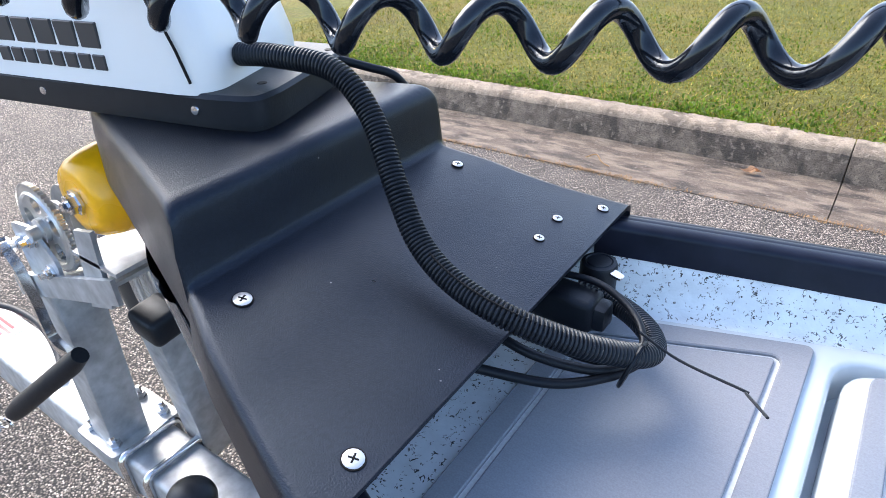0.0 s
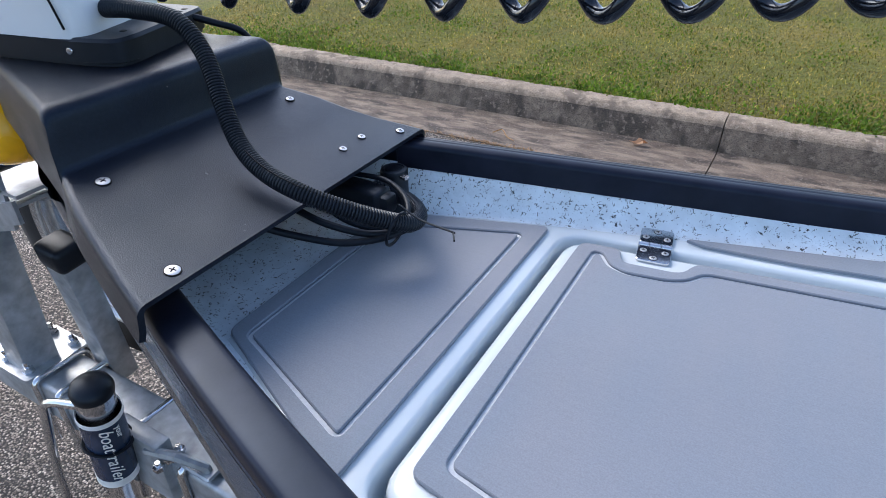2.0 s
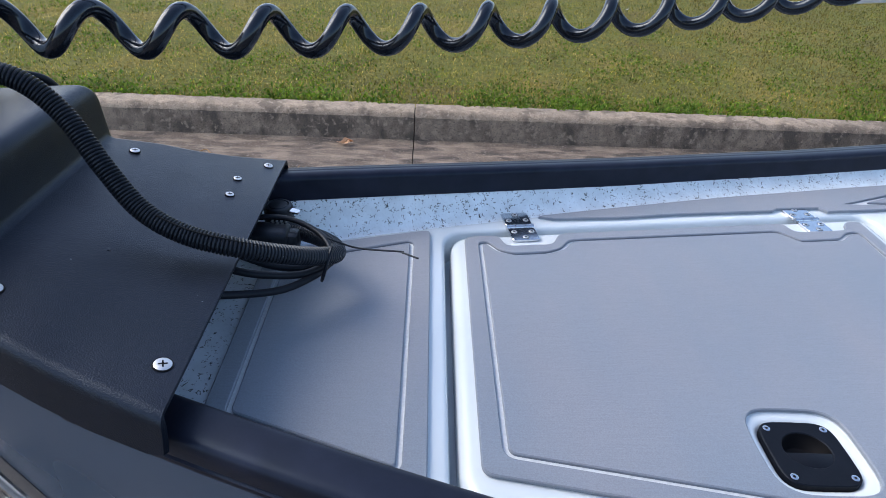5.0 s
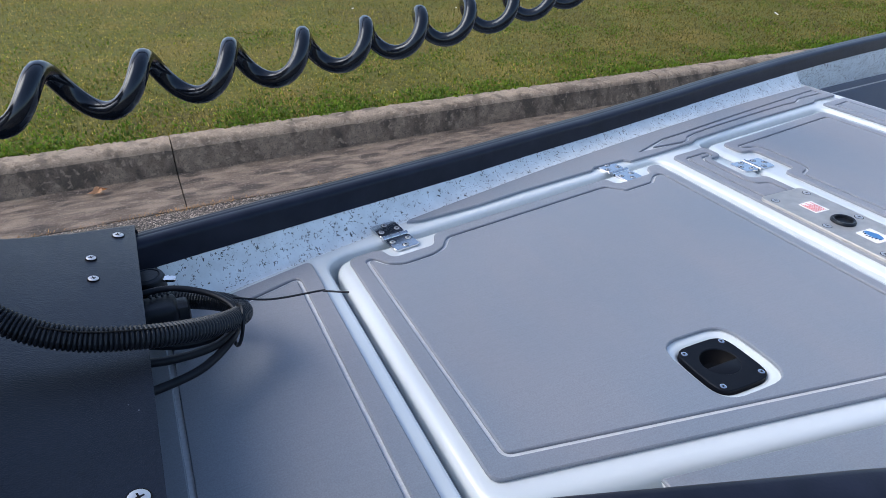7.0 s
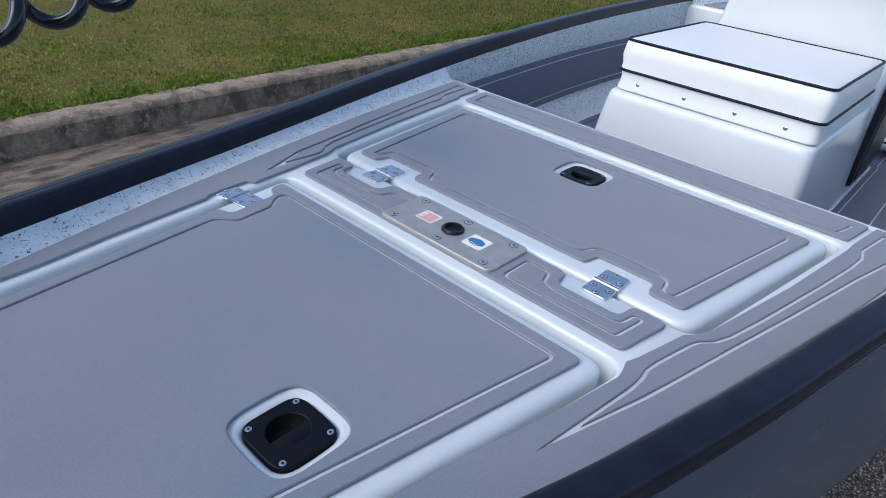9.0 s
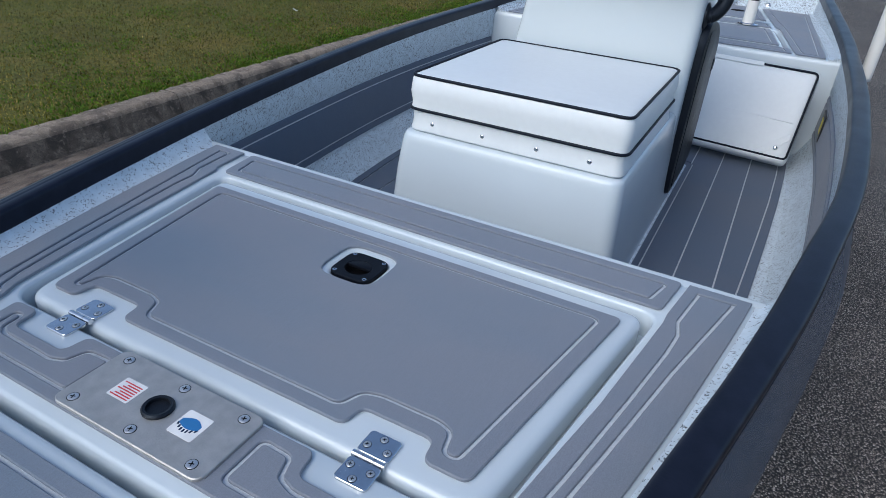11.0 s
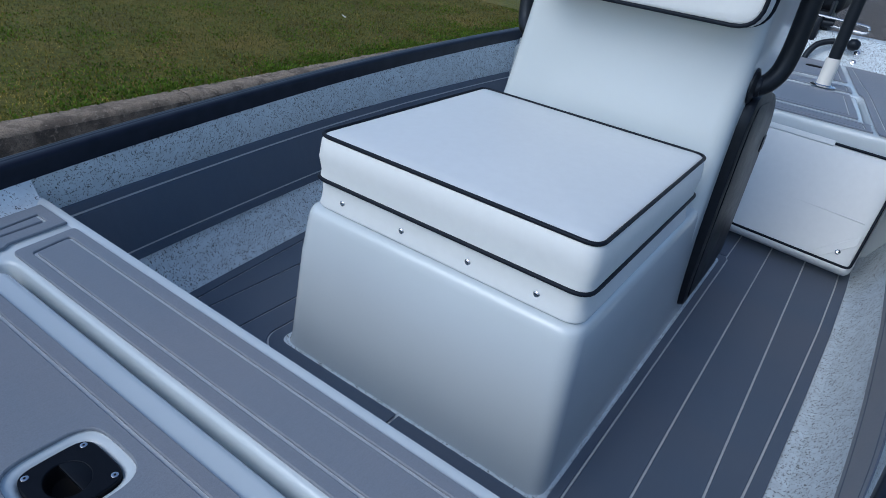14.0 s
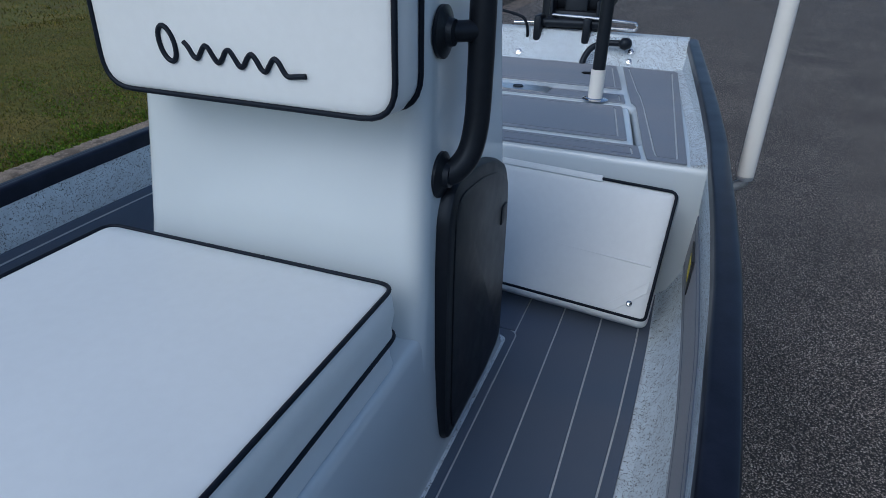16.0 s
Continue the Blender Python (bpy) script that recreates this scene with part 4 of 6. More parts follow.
def make_hatches():
    for k, (lid, name) in enumerate(((H1, "hatch_lid"), (H2, "hatch_lid"))):
        hole = squircle(*(LATCH_1, LATCH_2)[k], 0.0362, p=4.6)
        bm = bmesh.new()
        slab(bm, [lid, hole], edge_round(0.013, DECK, 0.945, 5))
        ob = part(name, bm, GEL, boat, "white hatch lid with rounded edge", 40)
        ring = squircle(*(LATCH_1, LATCH_2)[k], 0.0505, p=4.0)
        if k == 0:
            outer = rounded([(-0.738, -0.199), (-0.106, -0.307), (-0.106, 0.301), (-0.135, 0.297), (-0.143, 0.272), (-0.232, 0.258), (-0.238, 0.284), (-0.600, 0.224), (-0.612, 0.194), (-0.680, 0.184), (-0.688, 0.212), (-0.738, 0.204)], 0.012)
            inner = rounded([(-0.712, -0.176), (-0.130, -0.277), (-0.130, 0.262), (-0.146, 0.258), (-0.168, 0.238), (-0.235, 0.228), (-0.262, 0.254), (-0.584, 0.203), (-0.600, 0.180), (-0.622, 0.168), (-0.670, 0.160), (-0.693, 0.168), (-0.708, 0.188), (-0.713, 0.187)], 0.008)
            pad("foam_pad", outer, [inner], DECK, ob, "grey foam pad with a pale groove", [ring])
            hinge(-0.654, 0.243, DECK + 0.0008, 9, ob, "polished steel hinge", 0.06)
            hinge(-0.189, 0.305, DECK, 9, ob, "polished steel hinge")
        else:
            outer = rounded([(0.095, -0.345), (0.480, -0.410), (0.480, 0.396), (0.095, 0.332), (0.095, 0.286), (0.128, 0.282), (0.128, 0.188), (0.095, 0.184), (0.095, -0.186), (0.128, -0.190), (0.128, -0.286), (0.095, -0.290)], 0.012)
            inner = rounded([(0.119, -0.320), (0.456, -0.378), (0.456, 0.364), (0.119, 0.308), (0.119, 0.302), (0.150, 0.296), (0.158, 0.276), (0.158, 0.196), (0.150, 0.172), (0.119, 0.160), (0.119, -0.162), (0.150, -0.174), (0.158, -0.198), (0.158, -0.280), (0.150, -0.300), (0.119, -0.306)], 0.010)
            pad("foam_pad", outer, [inner], DECK, ob, "grey foam pad with a pale groove", [ring])
            hinge(0.069, 0.233, DECK, 90, ob, "polished steel hinge")
            hinge(0.069, -0.239, DECK, 90, ob, "polished steel hinge")
        latch(*(LATCH_1, LATCH_2)[k], DECK, (0, 90)[k], ob)


def make_deck_pads():
    # bow pad
    a, b = 0.228, 0.134
    outer = rounded([(-1.0, MID - b), (-0.786, MID - a), (-0.786, MID + a), (-0.985, MID + b + 0.028), (-1.0, MID + b)], 0.012)
    inner = rounded([(-0.973, MID - b + 0.006), (-0.814, MID - a + 0.041), (-0.814, MID + a - 0.038), (-0.973, MID + b - 0.006)], 0.006)
    pad("foam_pad", outer, [inner], DECK, boat, "grey foam bow pad with a double groove")
    # between the hatches
    outer = rounded([(-0.052, -0.33), (-0.052, 0.318), (0.046, 0.333), (0.046, 0.288), (0.010, 0.284), (0.010, 0.186), (0.046, 0.182), (0.046, -0.186), (0.010, -0.190), (0.010, -0.290), (0.046, -0.294), (0.046, -0.346)], 0.012)
    isl = []
    for s, o in ((1, -0.004), (-1, -0.006)):
        isl.append(rounded([(-0.030, s * 0.125 + o), (-0.030, s * 0.302 + o), (0.026, s * 0.310 + o), (0.026, s * 0.302 + o), (0.000, s * 0.298 + o), (-0.008, s * 0.285 + o), (-0.010, s * 0.19 + o), (-0.002, s * 0.168 + o), (0.024, s * 0.160 + o), (0.026, s * 0.125 + o)], 0.006))
    pad("foam_pad", outer, isl, DECK, boat, "grey foam strip between the hatches")
    # aft strip
    outer = rounded([(0.538, -0.455), (0.538, 0.439), (0.637, 0.454), (0.637, -0.470)], 0.010)
    inner = rounded([(0.561, -0.431), (0.561, 0.415), (0.613, 0.426), (0.613, -0.444)], 0.003)
    pad("foam_pad", outer, [inner], DECK, boat, "grey foam strip on the deck's aft edge")
    # side walks
    for s in (-1, 1):
        line = [(-0.622, 0.282), (-0.600, 0.277), (-0.494, 0.290), (-0.397, 0.309), (-0.235, 0.334), (-0.225, 0.342), (-0.150, 0.352), (-0.140, 0.340), (-0.055, 0.353), (0.045, 0.372), (0.070, 0.384), (0.287, 0.426), (0.535, 0.466), (0.545, 0.474), (0.637, 0.486)] if s > 0 else [(-0.60, 0.250), (-0.343, 0.292), (-0.195, 0.326), (-0.100, 0.343), (-0.086, 0.341), (-0.068, 0.336), (-0.050, 0.342), (0.040, 0.362), (0.055, 0.374), (0.080, 0.384), (0.287, 0.424), (0.505, 0.456), (0.530, 0.457), (0.637, 0.473)]
        out = [(x, deck_edge(x) - 0.010) for x in steps(-0.60 if s < 0 else -0.615, 0.637, 24)]
        out = [(x, max(y - abs(port_in(x, s)), side_y(line, x) + 0.004)) for x, y in out]
        outer = [(x, MID + s * y) for x, y in line] + [(x, MID + s * y) for x, y in out[::-1]]
        g_in = [(-0.109, 0.366), (-0.082, 0.367), (-0.061, 0.364), (-0.038, 0.367), (0.025, 0.380), (0.040, 0.385), (0.058, 0.400), (0.088, 0.411), (0.155, 0.426), (0.315, 0.457), (0.434, 0.478), (0.490, 0.484), (0.520, 0.500), (0.612, 0.512)]
        g_out = [(-0.109, 0.379), (-0.047, 0.393), (0.07, 0.418), (0.205, 0.448), (0.40, 0.489), (0.612, 0.532)]
        if s < 0:
            g_in, g_out = [(-0.200, 0.3545)] + g_in[:-3] + [(0.485, 0.484), (0.520, 0.478), (0.612, 0.493)], g_out[:-1] + [(0.612, 0.540)]
        else:
            g_in, g_out = [(-0.050, 0.380)] + g_in[4:], [(0.0, 0.404)] + g_out[2:]
        inner = [(x, MID + s * y) for x, y in g_in] + [(x, MID + s * y) for x, y in g_out[::-1]]
        pad("foam_pad", outer, [inner], DECK, boat, "grey foam side walk pad", tip=(-0.267, MID - 0.341) if s < 0 else (-0.10, MID + 0.368))


def foam_strip(outline, z, parent):
    bm = bmesh.new()
    slab(bm, [outline], [(0, z + 0.0015), (0, z + 0.005), (0.001, z + 0.006)])
    return part("foam_strip", bm, FOAM_DARK, parent, smooth=25)


def arc(cx, cy, r, a0, a1, n=8):
    return [(cx + r * math.cos(radians(t)), cy + r * math.sin(radians(t))) for t in steps(a0, a1, n)]


def make_floor_pads():
    """Two floor pads that meet before the console, each with a border strip round its foot."""
    z, g, x0, x1, end = FLOOR, 0.0021, 0.662, 0.902, 2.132
    # side, start beside the middle joint, border's end, border beside the console, its corner, plank lines
    for s, y0, y1, edge, r, front, lines in ((-1, 0.0085, 0.034, 0.328, 0.024, (0.130, 0.227, 0.322), (0.420, 0.520)), (1, -0.003, 0.024, 0.344, 0.05, (0.123, 0.220, 0.315), (0.405, 0.507))):
        def rim(x):
            return s * MID + (float(np.interp(x, [0.66, 0.98, 1.28, 1.6, 1.9, 2.2, 2.46], [0.562, 0.584, 0.601, 0.617, 0.630, 0.637, 0.637])) if s < 0 else side_wide(x, s) - 0.118)

        def there(pts):
            return [(x, s * y) for x, y in pts]
        xs = steps(x0, 2.46, 36)
        bm = bmesh.new()
        slab(bm, [there([(x0 - 0.002, y0 - 0.001), *[(x, rim(x)) for x in xs], (2.46, y0 - 0.001)])], [(0, z), (0, z + 0.0022)])
        base = part("floor_pad", bm, FOAM_BASE, boat, "dark grey foam floor pad with pale plank lines", 25)
        border = [(x0, y0), (0.94, y0), (0.94, 0.300), (2.10, 0.300), (2.10, 0.05), (end, 0.05)]
        border += arc(end - r, edge - r, r - g, 0, 90) + arc(x1 + r, edge - r, r - g, 90, 180) + [(x1 + g, y1 - g), (x0, y1 - g)]
        foam_strip(there(border), z, base)
        for a, b in zip((y1, *front), front):
            for p, q in ((x0, x1 - g), (end + g, 2.46)):
                foam_strip(there([(p, a + g), (q, a + g), (q, b - g), (p, b - g)]), z, base)
        # the plank beside the border bends round its corners
        turn = math.degrees(math.asin(min(1.0, (front[-1] + g - edge + r) / (r + g))))
        inner = [(x0, front[-1] + g)] + arc(x1 + r, edge - r, r + g, 180 - turn, 90) + arc(end - r, edge - r, r + g, 90, turn) + [(2.46, front[-1] + g)]
        foam_strip(there(inner + [(2.46, lines[0] - g), (x0, lines[0] - g)]), z, base)
        for lo, hi in ((lambda x: lines[0], lambda x: lines[1]), (lambda x: lines[1], lambda x: rim(x) - 0.029), (lambda x: rim(x) - 0.029, lambda x: rim(x) + g - 0.001)):
            keep = [x for x in xs if hi(x) - lo(x) > 2 * g + 0.002]
            foam_strip(there([(x, lo(x) + g) for x in keep] + [(x, hi(x) - g) for x in keep[::-1]]), z, base)
    # rear deck pads
    z = STERN
    pairs = (([(3.30, -0.394), (3.748, -0.320), (3.748, 0.304), (3.30, 0.378)], 0.026), ([(3.085, -0.432), (3.205, -0.412), (3.205, 0.396), (3.085, 0.416)], 0.020),
             ([(2.638, -0.488), (3.026, -0.428), (3.026, 0.412), (2.638, 0.472)], 0.028), ([(2.492, -0.541), (2.594, -0.523), (2.594, 0.507), (2.492, 0.525)], 0.024))
    for o, inn in pairs:
        pad("foam_pad", rounded(o, 0.010), [rounded(inset(ccw(o), inn), 0.004)], z, boat, "grey foam rear deck pad")
    side = [(3.753, -0.346), (3.727, -0.577), (2.488, -0.658), (2.488, -0.556), (2.600, -0.536), (3.060, -0.470), (3.102, -0.450), (3.326, -0.412)]
    mark = [(3.722, -0.376), (3.300, -0.452), (3.226, -0.470), (3.053, -0.499), (2.62, -0.563), (2.582, -0.568), (2.523, -0.580), (2.52, -0.629), (3.700, -0.552)]
    for s in (-1, 1):
        def turn(p):
            return [(x, y if s < 0 else 2 * MID - y) for x, y in p]
        pad("foam_pad", rounded(ccw(turn(side)), 0.010), [rounded(ccw(turn(mark)), 0.006)], z, boat, "grey foam rear side pad")


make_hatches()
make_deck_pads()
make_floor_pads()


# ---- pedestal plate ----
def make_plate():
    p = thing("pedestal_plate", "brushed aluminium seat pedestal plate screwed to the grey foam deck", "plate")
    z = DECK + 0.006
    bm = bmesh.new()
    ring = [(0.0145 * math.cos(t), 0.0145 * math.sin(t)) for t in (2 * math.pi * k / 24 for k in range(24))]
    slab(bm, [rounded([(-0.051, -0.114), (0.051, -0.114), (0.051, 0.116), (-0.051, 0.116)], 0.014), ring], [(0, z), (0, z + 0.0035), (0.0012, z + 0.0045)])
    part("plate", bm, PLATE, p)
    bm = bmesh.new()
    lathe(bm, [(0.0185, 0), (0.0185, 0.003), (0.0165, 0.0052), (0.0135, 0.0045), (0.0125, -0.02), (0.002, -0.022)], 28, 0, Matrix.Translation((0, 0, z + 0.0042)))
    part("socket", bm, BLACK, p, "black plastic pin socket")
    for x in (-0.037, 0.038):
        for y in (-0.092, 0.0, 0.095):
            bm = bmesh.new()
            screw(bm, x, y, z + 0.0045, 0.0062)
            part("screw", bm, [SCREW, PIT], p, "steel cross-head screw")
    bm = bmesh.new()
    slab(bm, [rounded([(-0.014, 0.036), (0.017, 0.036), (0.017, 0.07), (-0.014, 0.07)], 0.002)], [(0, z + 0.0045), (0, z + 0.0049)])
    for k in range(7):
        box(bm, -0.0115 + 0.0036 * k, -0.0098 + 0.0036 * k, 0.039, 0.067 - 0.004 * (k % 3), z + 0.0048, z + 0.0051, 0, 1, 1)
    part("warning_label", bm, [PAPER, RED], p, "small white label with red lines of print")
    bm = bmesh.new()
    slab(bm, [rounded([(-0.018, -0.068), (0.018, -0.068), (0.018, -0.032), (-0.018, -0.032)], 0.003)], [(0, z + 0.0045), (0, z + 0.0049)])
    # an arc of small slanted bars over a blue wave
    for k in range(7):
        u = k / 6
        box(bm, -0.0022, 0.0022, -0.0011, 0.0011, 0, 0.0003, 0, 1, 2, pose(0.0085 - 0.006 * math.sin(u * math.pi) - 0.012, -0.036 - 0.026 * u, z + 0.0049, 0, 0, 20 - 40 * u))
    top = [(-0.002 - 0.004 * math.sin(k / 12 * math.pi), -0.035 - 0.028 * k / 12) for k in range(13)]
    low = [(0.004 + 0.007 * math.sin(k / 12 * math.pi) * (1 - 0.3 * k / 12), -0.063 + 0.028 * k / 12) for k in range(13)]
    slab(bm, [top + low], [(0, z + 0.0049), (0, z + 0.0052)], 1)
    part("maker_label", bm, [PAPER, BLUE, NAVY], p, "white label with a blue wave mark")


# ---- trolling motor mount on the bow ----
BU = Vector((0.94, 0.34, 0)).normalized()
BV = Vector((-BU.y, BU.x, 0))


def make_mount():
    mt = thing("bow_mount", "black bedliner-coated stepped bow mount plate over the gunwales", "mount")
    # section along x: box top, face, ramp, aft edge; widths follow the bow
    def half(x):
        return float(np.interp(x, [-1.5, -1.459, -1.3, -1.188, -1.17, -0.985], [0.055, 0.074, 0.128, 0.163, 0.168, 0.241]))
    prof = [(-1.475, 1.188), (-1.468, 1.196), (-1.455, 1.2), (-1.35, 1.2), (-1.208, 1.2), (-1.2015, 1.1994), (-1.196, 1.1975), (-1.192, 1.1942), (-1.1895, 1.190), (-1.1882, 1.184), (-1.1868, 1.165), (-1.1848, 1.1415), (-1.1836, 1.1372), (-1.181, 1.1343), (-1.176, 1.1325), (-1.13, 1.122), (-1.09, 1.109), (-1.05, 1.099), (-1.0, 1.090), (-0.985, 1.087)]
    bm = bmesh.new()
    rows = []
    for x, z in prof:
        h = half(x)
        r = 0.0125
        drop = (0.044 if x < -1.01 else 0.044 - 0.5 * (x + 1.01)) if x > -1.183 else 0.044 + (z - 1.133) - 0.11 * min(0.2, -1.183 - x)
        left = [(x, MID - h - 0.004, z - drop), (x, MID - h - 0.001, z - 0.024), (x, MID - h + 0.001, z - r), (x, MID - h + 0.002, z - 0.0065), (x, MID - h + 0.0048, z - 0.0028), (x, MID - h + 0.0085, z - 0.0007), (x, MID - h + r, z)]
        inward = 0.010 * max(0.0, (x + 1.17) / 0.185) + (h - float(np.interp(x, [-1.5, -1.459, -1.424, -1.3, -1.19, -1.176], [0.04, 0.056, 0.068, 0.110, 0.148, 0.160])) if x < -1.176 else 0.006 * max(0.0, 1 - (x + 1.176) / 0.03))
        rows.append([*[(p[0], p[1] + inward, p[2]) for p in left], (x, MID - h * 0.3, z), (x, MID + h * 0.3, z), *[(p[0], 2 * MID - p[1] + 0.018 * min(1.0, max(0.0, (-0.99 - x) / 0.18)), p[2]) for p in left[::-1]]])
    grid_sheet(bm, rows)
    bmesh.ops.recalc_face_normals(bm, faces=bm.faces)
    bmesh.ops.solidify(bm, geom=bm.faces[:], thickness=0.006)
    part("plate", bm, LINER, mt, smooth=50)
    bm = bmesh.new()
    slab(bm, [[(-1.46, MID - 0.05), (-1.205, MID - 0.135), (-1.205, MID + 0.135), (-1.46, MID + 0.05)]], [(0, 1.06), (0, 1.183)])
    part("core", bm, BLACK, mt)
    for x, y, z, r in ((-1.146, 0.145, 1.1270, 0.0056), (-1.002, 0.196, 1.0910, 0.0056), (-1.028, 0.145, 1.0960, 0.0049), (-1.026, 0.103, 1.0955, 0.0049), (-1.147, -0.139, 1.1268, 0.0072), (-1.001, -0.183, 1.0910, 0.0072)):
        bm = bmesh.new()
        screw(bm, 0, 0, 0, r, pose(x, y, z, 0, 12, 0))
        part("screw", bm, [SCREW, PIT], mt, "countersunk steel cross-head screw")


TU = Vector((0.978, 0.205, 0)).normalized()
TV = Vector((-TU.y, TU.x, 0))


def tm(a, b, z):
    """Trolling motor axes: a aft of the base's aft end, b to starboard."""
    p = Vector((-1.245, 0.058, 0)) + TU * a + TV * b
    return Vector((p.x, p.y, z))


HEAD = Vector((-0.10, 0.44, 1.30))


def make_trolling_motor():
    t = thing("trolling_motor", "white and black bow trolling motor stowed on the black bow mount", "trolling motor")
    M = Matrix.Translation(tm(0, 0, 0)) @ Matrix((TU, TV, (0, 0, 1))).transposed().to_4x4()

    def put(bm):
        bmesh.ops.transform(bm, matrix=M, verts=bm.verts[:])
        return bm
    bm = bmesh.new()
    out = rounded([(-0.62, -0.094), (-0.05, -0.090), (-0.008, -0.083), (-0.004, -0.055), (-0.012, 0.02), (-0.022, 0.100), (-0.62, 0.100)], 0.014)
    slab(bm, [out], [(0.004, 1.2005), (0.004, 1.2045), (0, 1.206), (0, 1.229), (0.003, 1.233)])
    part("base", put(bm), BLACK, t, "matt black base plate")
    for a, b in ((-0.03, -0.045), (-0.035, 0.075)):
        bm = bmesh.new()
        lathe(bm, [(0.0048, 0), (0.0042, 0.0006)], 16, 0, Matrix.Translation((a, b, 1.2329)))
        part("bolt_hole", put(bm), PIT, t, "dark bolt hole")
    for a in (-0.072, -0.268, -0.45):
        bm = bmesh.new()
        lathe(bm, [(0.0045, 0), (0.004, 0.0015), (0.0015, 0.002)], 14, 0, Matrix.Translation((a, -0.0905, 1.218)) @ Matrix.Rotation(radians(90), 4, "X"))
        part("screw", put(bm), STEEL, t, "steel screw")
    # white cover: outlines narrowing upwards, chamfered at its aft end
    bm = bmesh.new()
    rings = []
    for z, i, sh in ((1.231, 0.0, 0), (1.252, 0.001, 0), (1.295, 0.008, -0.012), (1.34, 0.016, -0.03), (1.375, 0.028, -0.055), (1.395, 0.045, -0.08), (1.402, 0.06, -0.1)):
        o = [(-0.60, -0.092), (-0.085, -0.092), (-0.062, -0.088), (-0.052, -0.072), (-0.062, 0.0), (-0.066, 0.02), (-0.066, 0.045), (-0.085, 0.088), (-0.60, 0.092)]
        rings.append([(x + (sh if x > -0.3 else 0), y * (1 - i * 6)) for x, y in rounded(o, 0.012, 4)])
    vs = [[bm.verts.new((x, y, z)) for x, y in ring] for ring, (z, _, _) in zip(rings, ((1.231, 0, 0), (1.252, 0, 0), (1.295, 0, 0), (1.34, 0, 0), (1.375, 0, 0), (1.395, 0, 0), (1.402, 0, 0)))]
    n = len(vs[0])
    for a, b in zip(vs, vs[1:]):
        for j in range(n):
            bm.faces.new((a[j], a[(j + 1) % n], b[(j + 1) % n], b[j]))
    bm.faces.new(vs[-1])
    cover = part("cover", put(bm), WHITE, t, "glossy white plastic cover", 45)
    bm = bmesh.new()
    pts = [(-0.070, -0.0905, 1.242), (-0.078, -0.0905, 1.270), (-0.092, -0.0885, 1.30), (-0.112, -0.0838, 1.335), (-0.135, -0.0766, 1.37)]
    tube(bm, pts, 0.0013, 6)
    part("seam", put(bm), PIT, cover, "dark seam between cover halves")
    # maker's marks drawn as plain bars on the cover's side
    rows = [(-0.192 - 0.029 * k, -0.167 - 0.029 * k, 1.2655, 1.2885) for k in range(7)] + [(-0.180 - 0.0185 * k, -0.165 - 0.0185 * k, 1.246, 1.260) for k in range(8)]
    for a0, a1, z0, z1 in rows:
        bm = bmesh.new()
        lean = radians(-8)
        zc = (z0 + z1) / 2
        yb = -0.092 * (1 - 6 * float(np.interp(zc, [1.243, 1.26, 1.30, 1.34], [0, 0.001, 0.008, 0.016])))
        box(bm, a0, a1, yb - 0.0014, yb + 0.004, z0, z1, 0.0008, 1)
        part("mark", put(bm), INK, cover, "dark grey bar of a maker's mark")
    # shaft and control head, carried above the deck
    bm = bmesh.new()
    tube(bm, spline([tm(-0.35, 0.0, 1.36), tm(-0.2, 0.0, 1.45), tm(0.0, 0, 1.51), HEAD + Vector((-0.5, -0.15, 0.16)), HEAD + Vector((-0.1, -0.03, 0.10))], 40), 0.014, 16)
    part("shaft", bm, BLACK, t, "black composite shaft")
    bm = bmesh.new()
    turned = Matrix.Translation(HEAD) @ Matrix.Rotation(math.atan2(BU.y, BU.x), 4, "Z")
    slab(bm, [rounded([(-0.17, -0.075), (0.15, -0.065), (0.17, 0.0), (0.15, 0.065), (-0.17, 0.075)], 0.05, 6)], [(0.045, 0), (0.02, 0.008), (0.006, 0.024), (0, 0.05), (0.002, 0.11), (0.012, 0.15), (0.035, 0.17)], bottom=True)
    bmesh.ops.transform(bm, matrix=turned, verts=bm.verts[:])
    part("control_head", bm, WHITE, t, "rounded white control head")


def make_coil():
    c = thing("coil_cord", "glossy black coiled power cord stretched above the deck", "cord")
    # sagging axis, counted in turns from the bow mount's aft edge
    pts, n = [], 20
    for q in range(int(20.6 * n)):
        k = -6.4 + q / n
        base = Vector((-0.9734 + 0.06517 * k + 0.0000433 * k * k, -0.0034 + 0.02262 * k - 0.000043 * k * k, 1.3082 - 0.00224 * k + 0.00057 * k * k + 0.0000013 * k ** 3))
        a = 2 * math.pi * k + COIL_PHASE
        pts.append(base + (-BV * math.cos(a) + Vector((0, 0, 1)) * math.sin(a)) * 0.0165)
    bm = bmesh.new()
    tube(bm, pts, 0.0072, 12)
    part("cord", bm, COIL, c, smooth=60)


COIL_PHASE = math.pi * 1.5


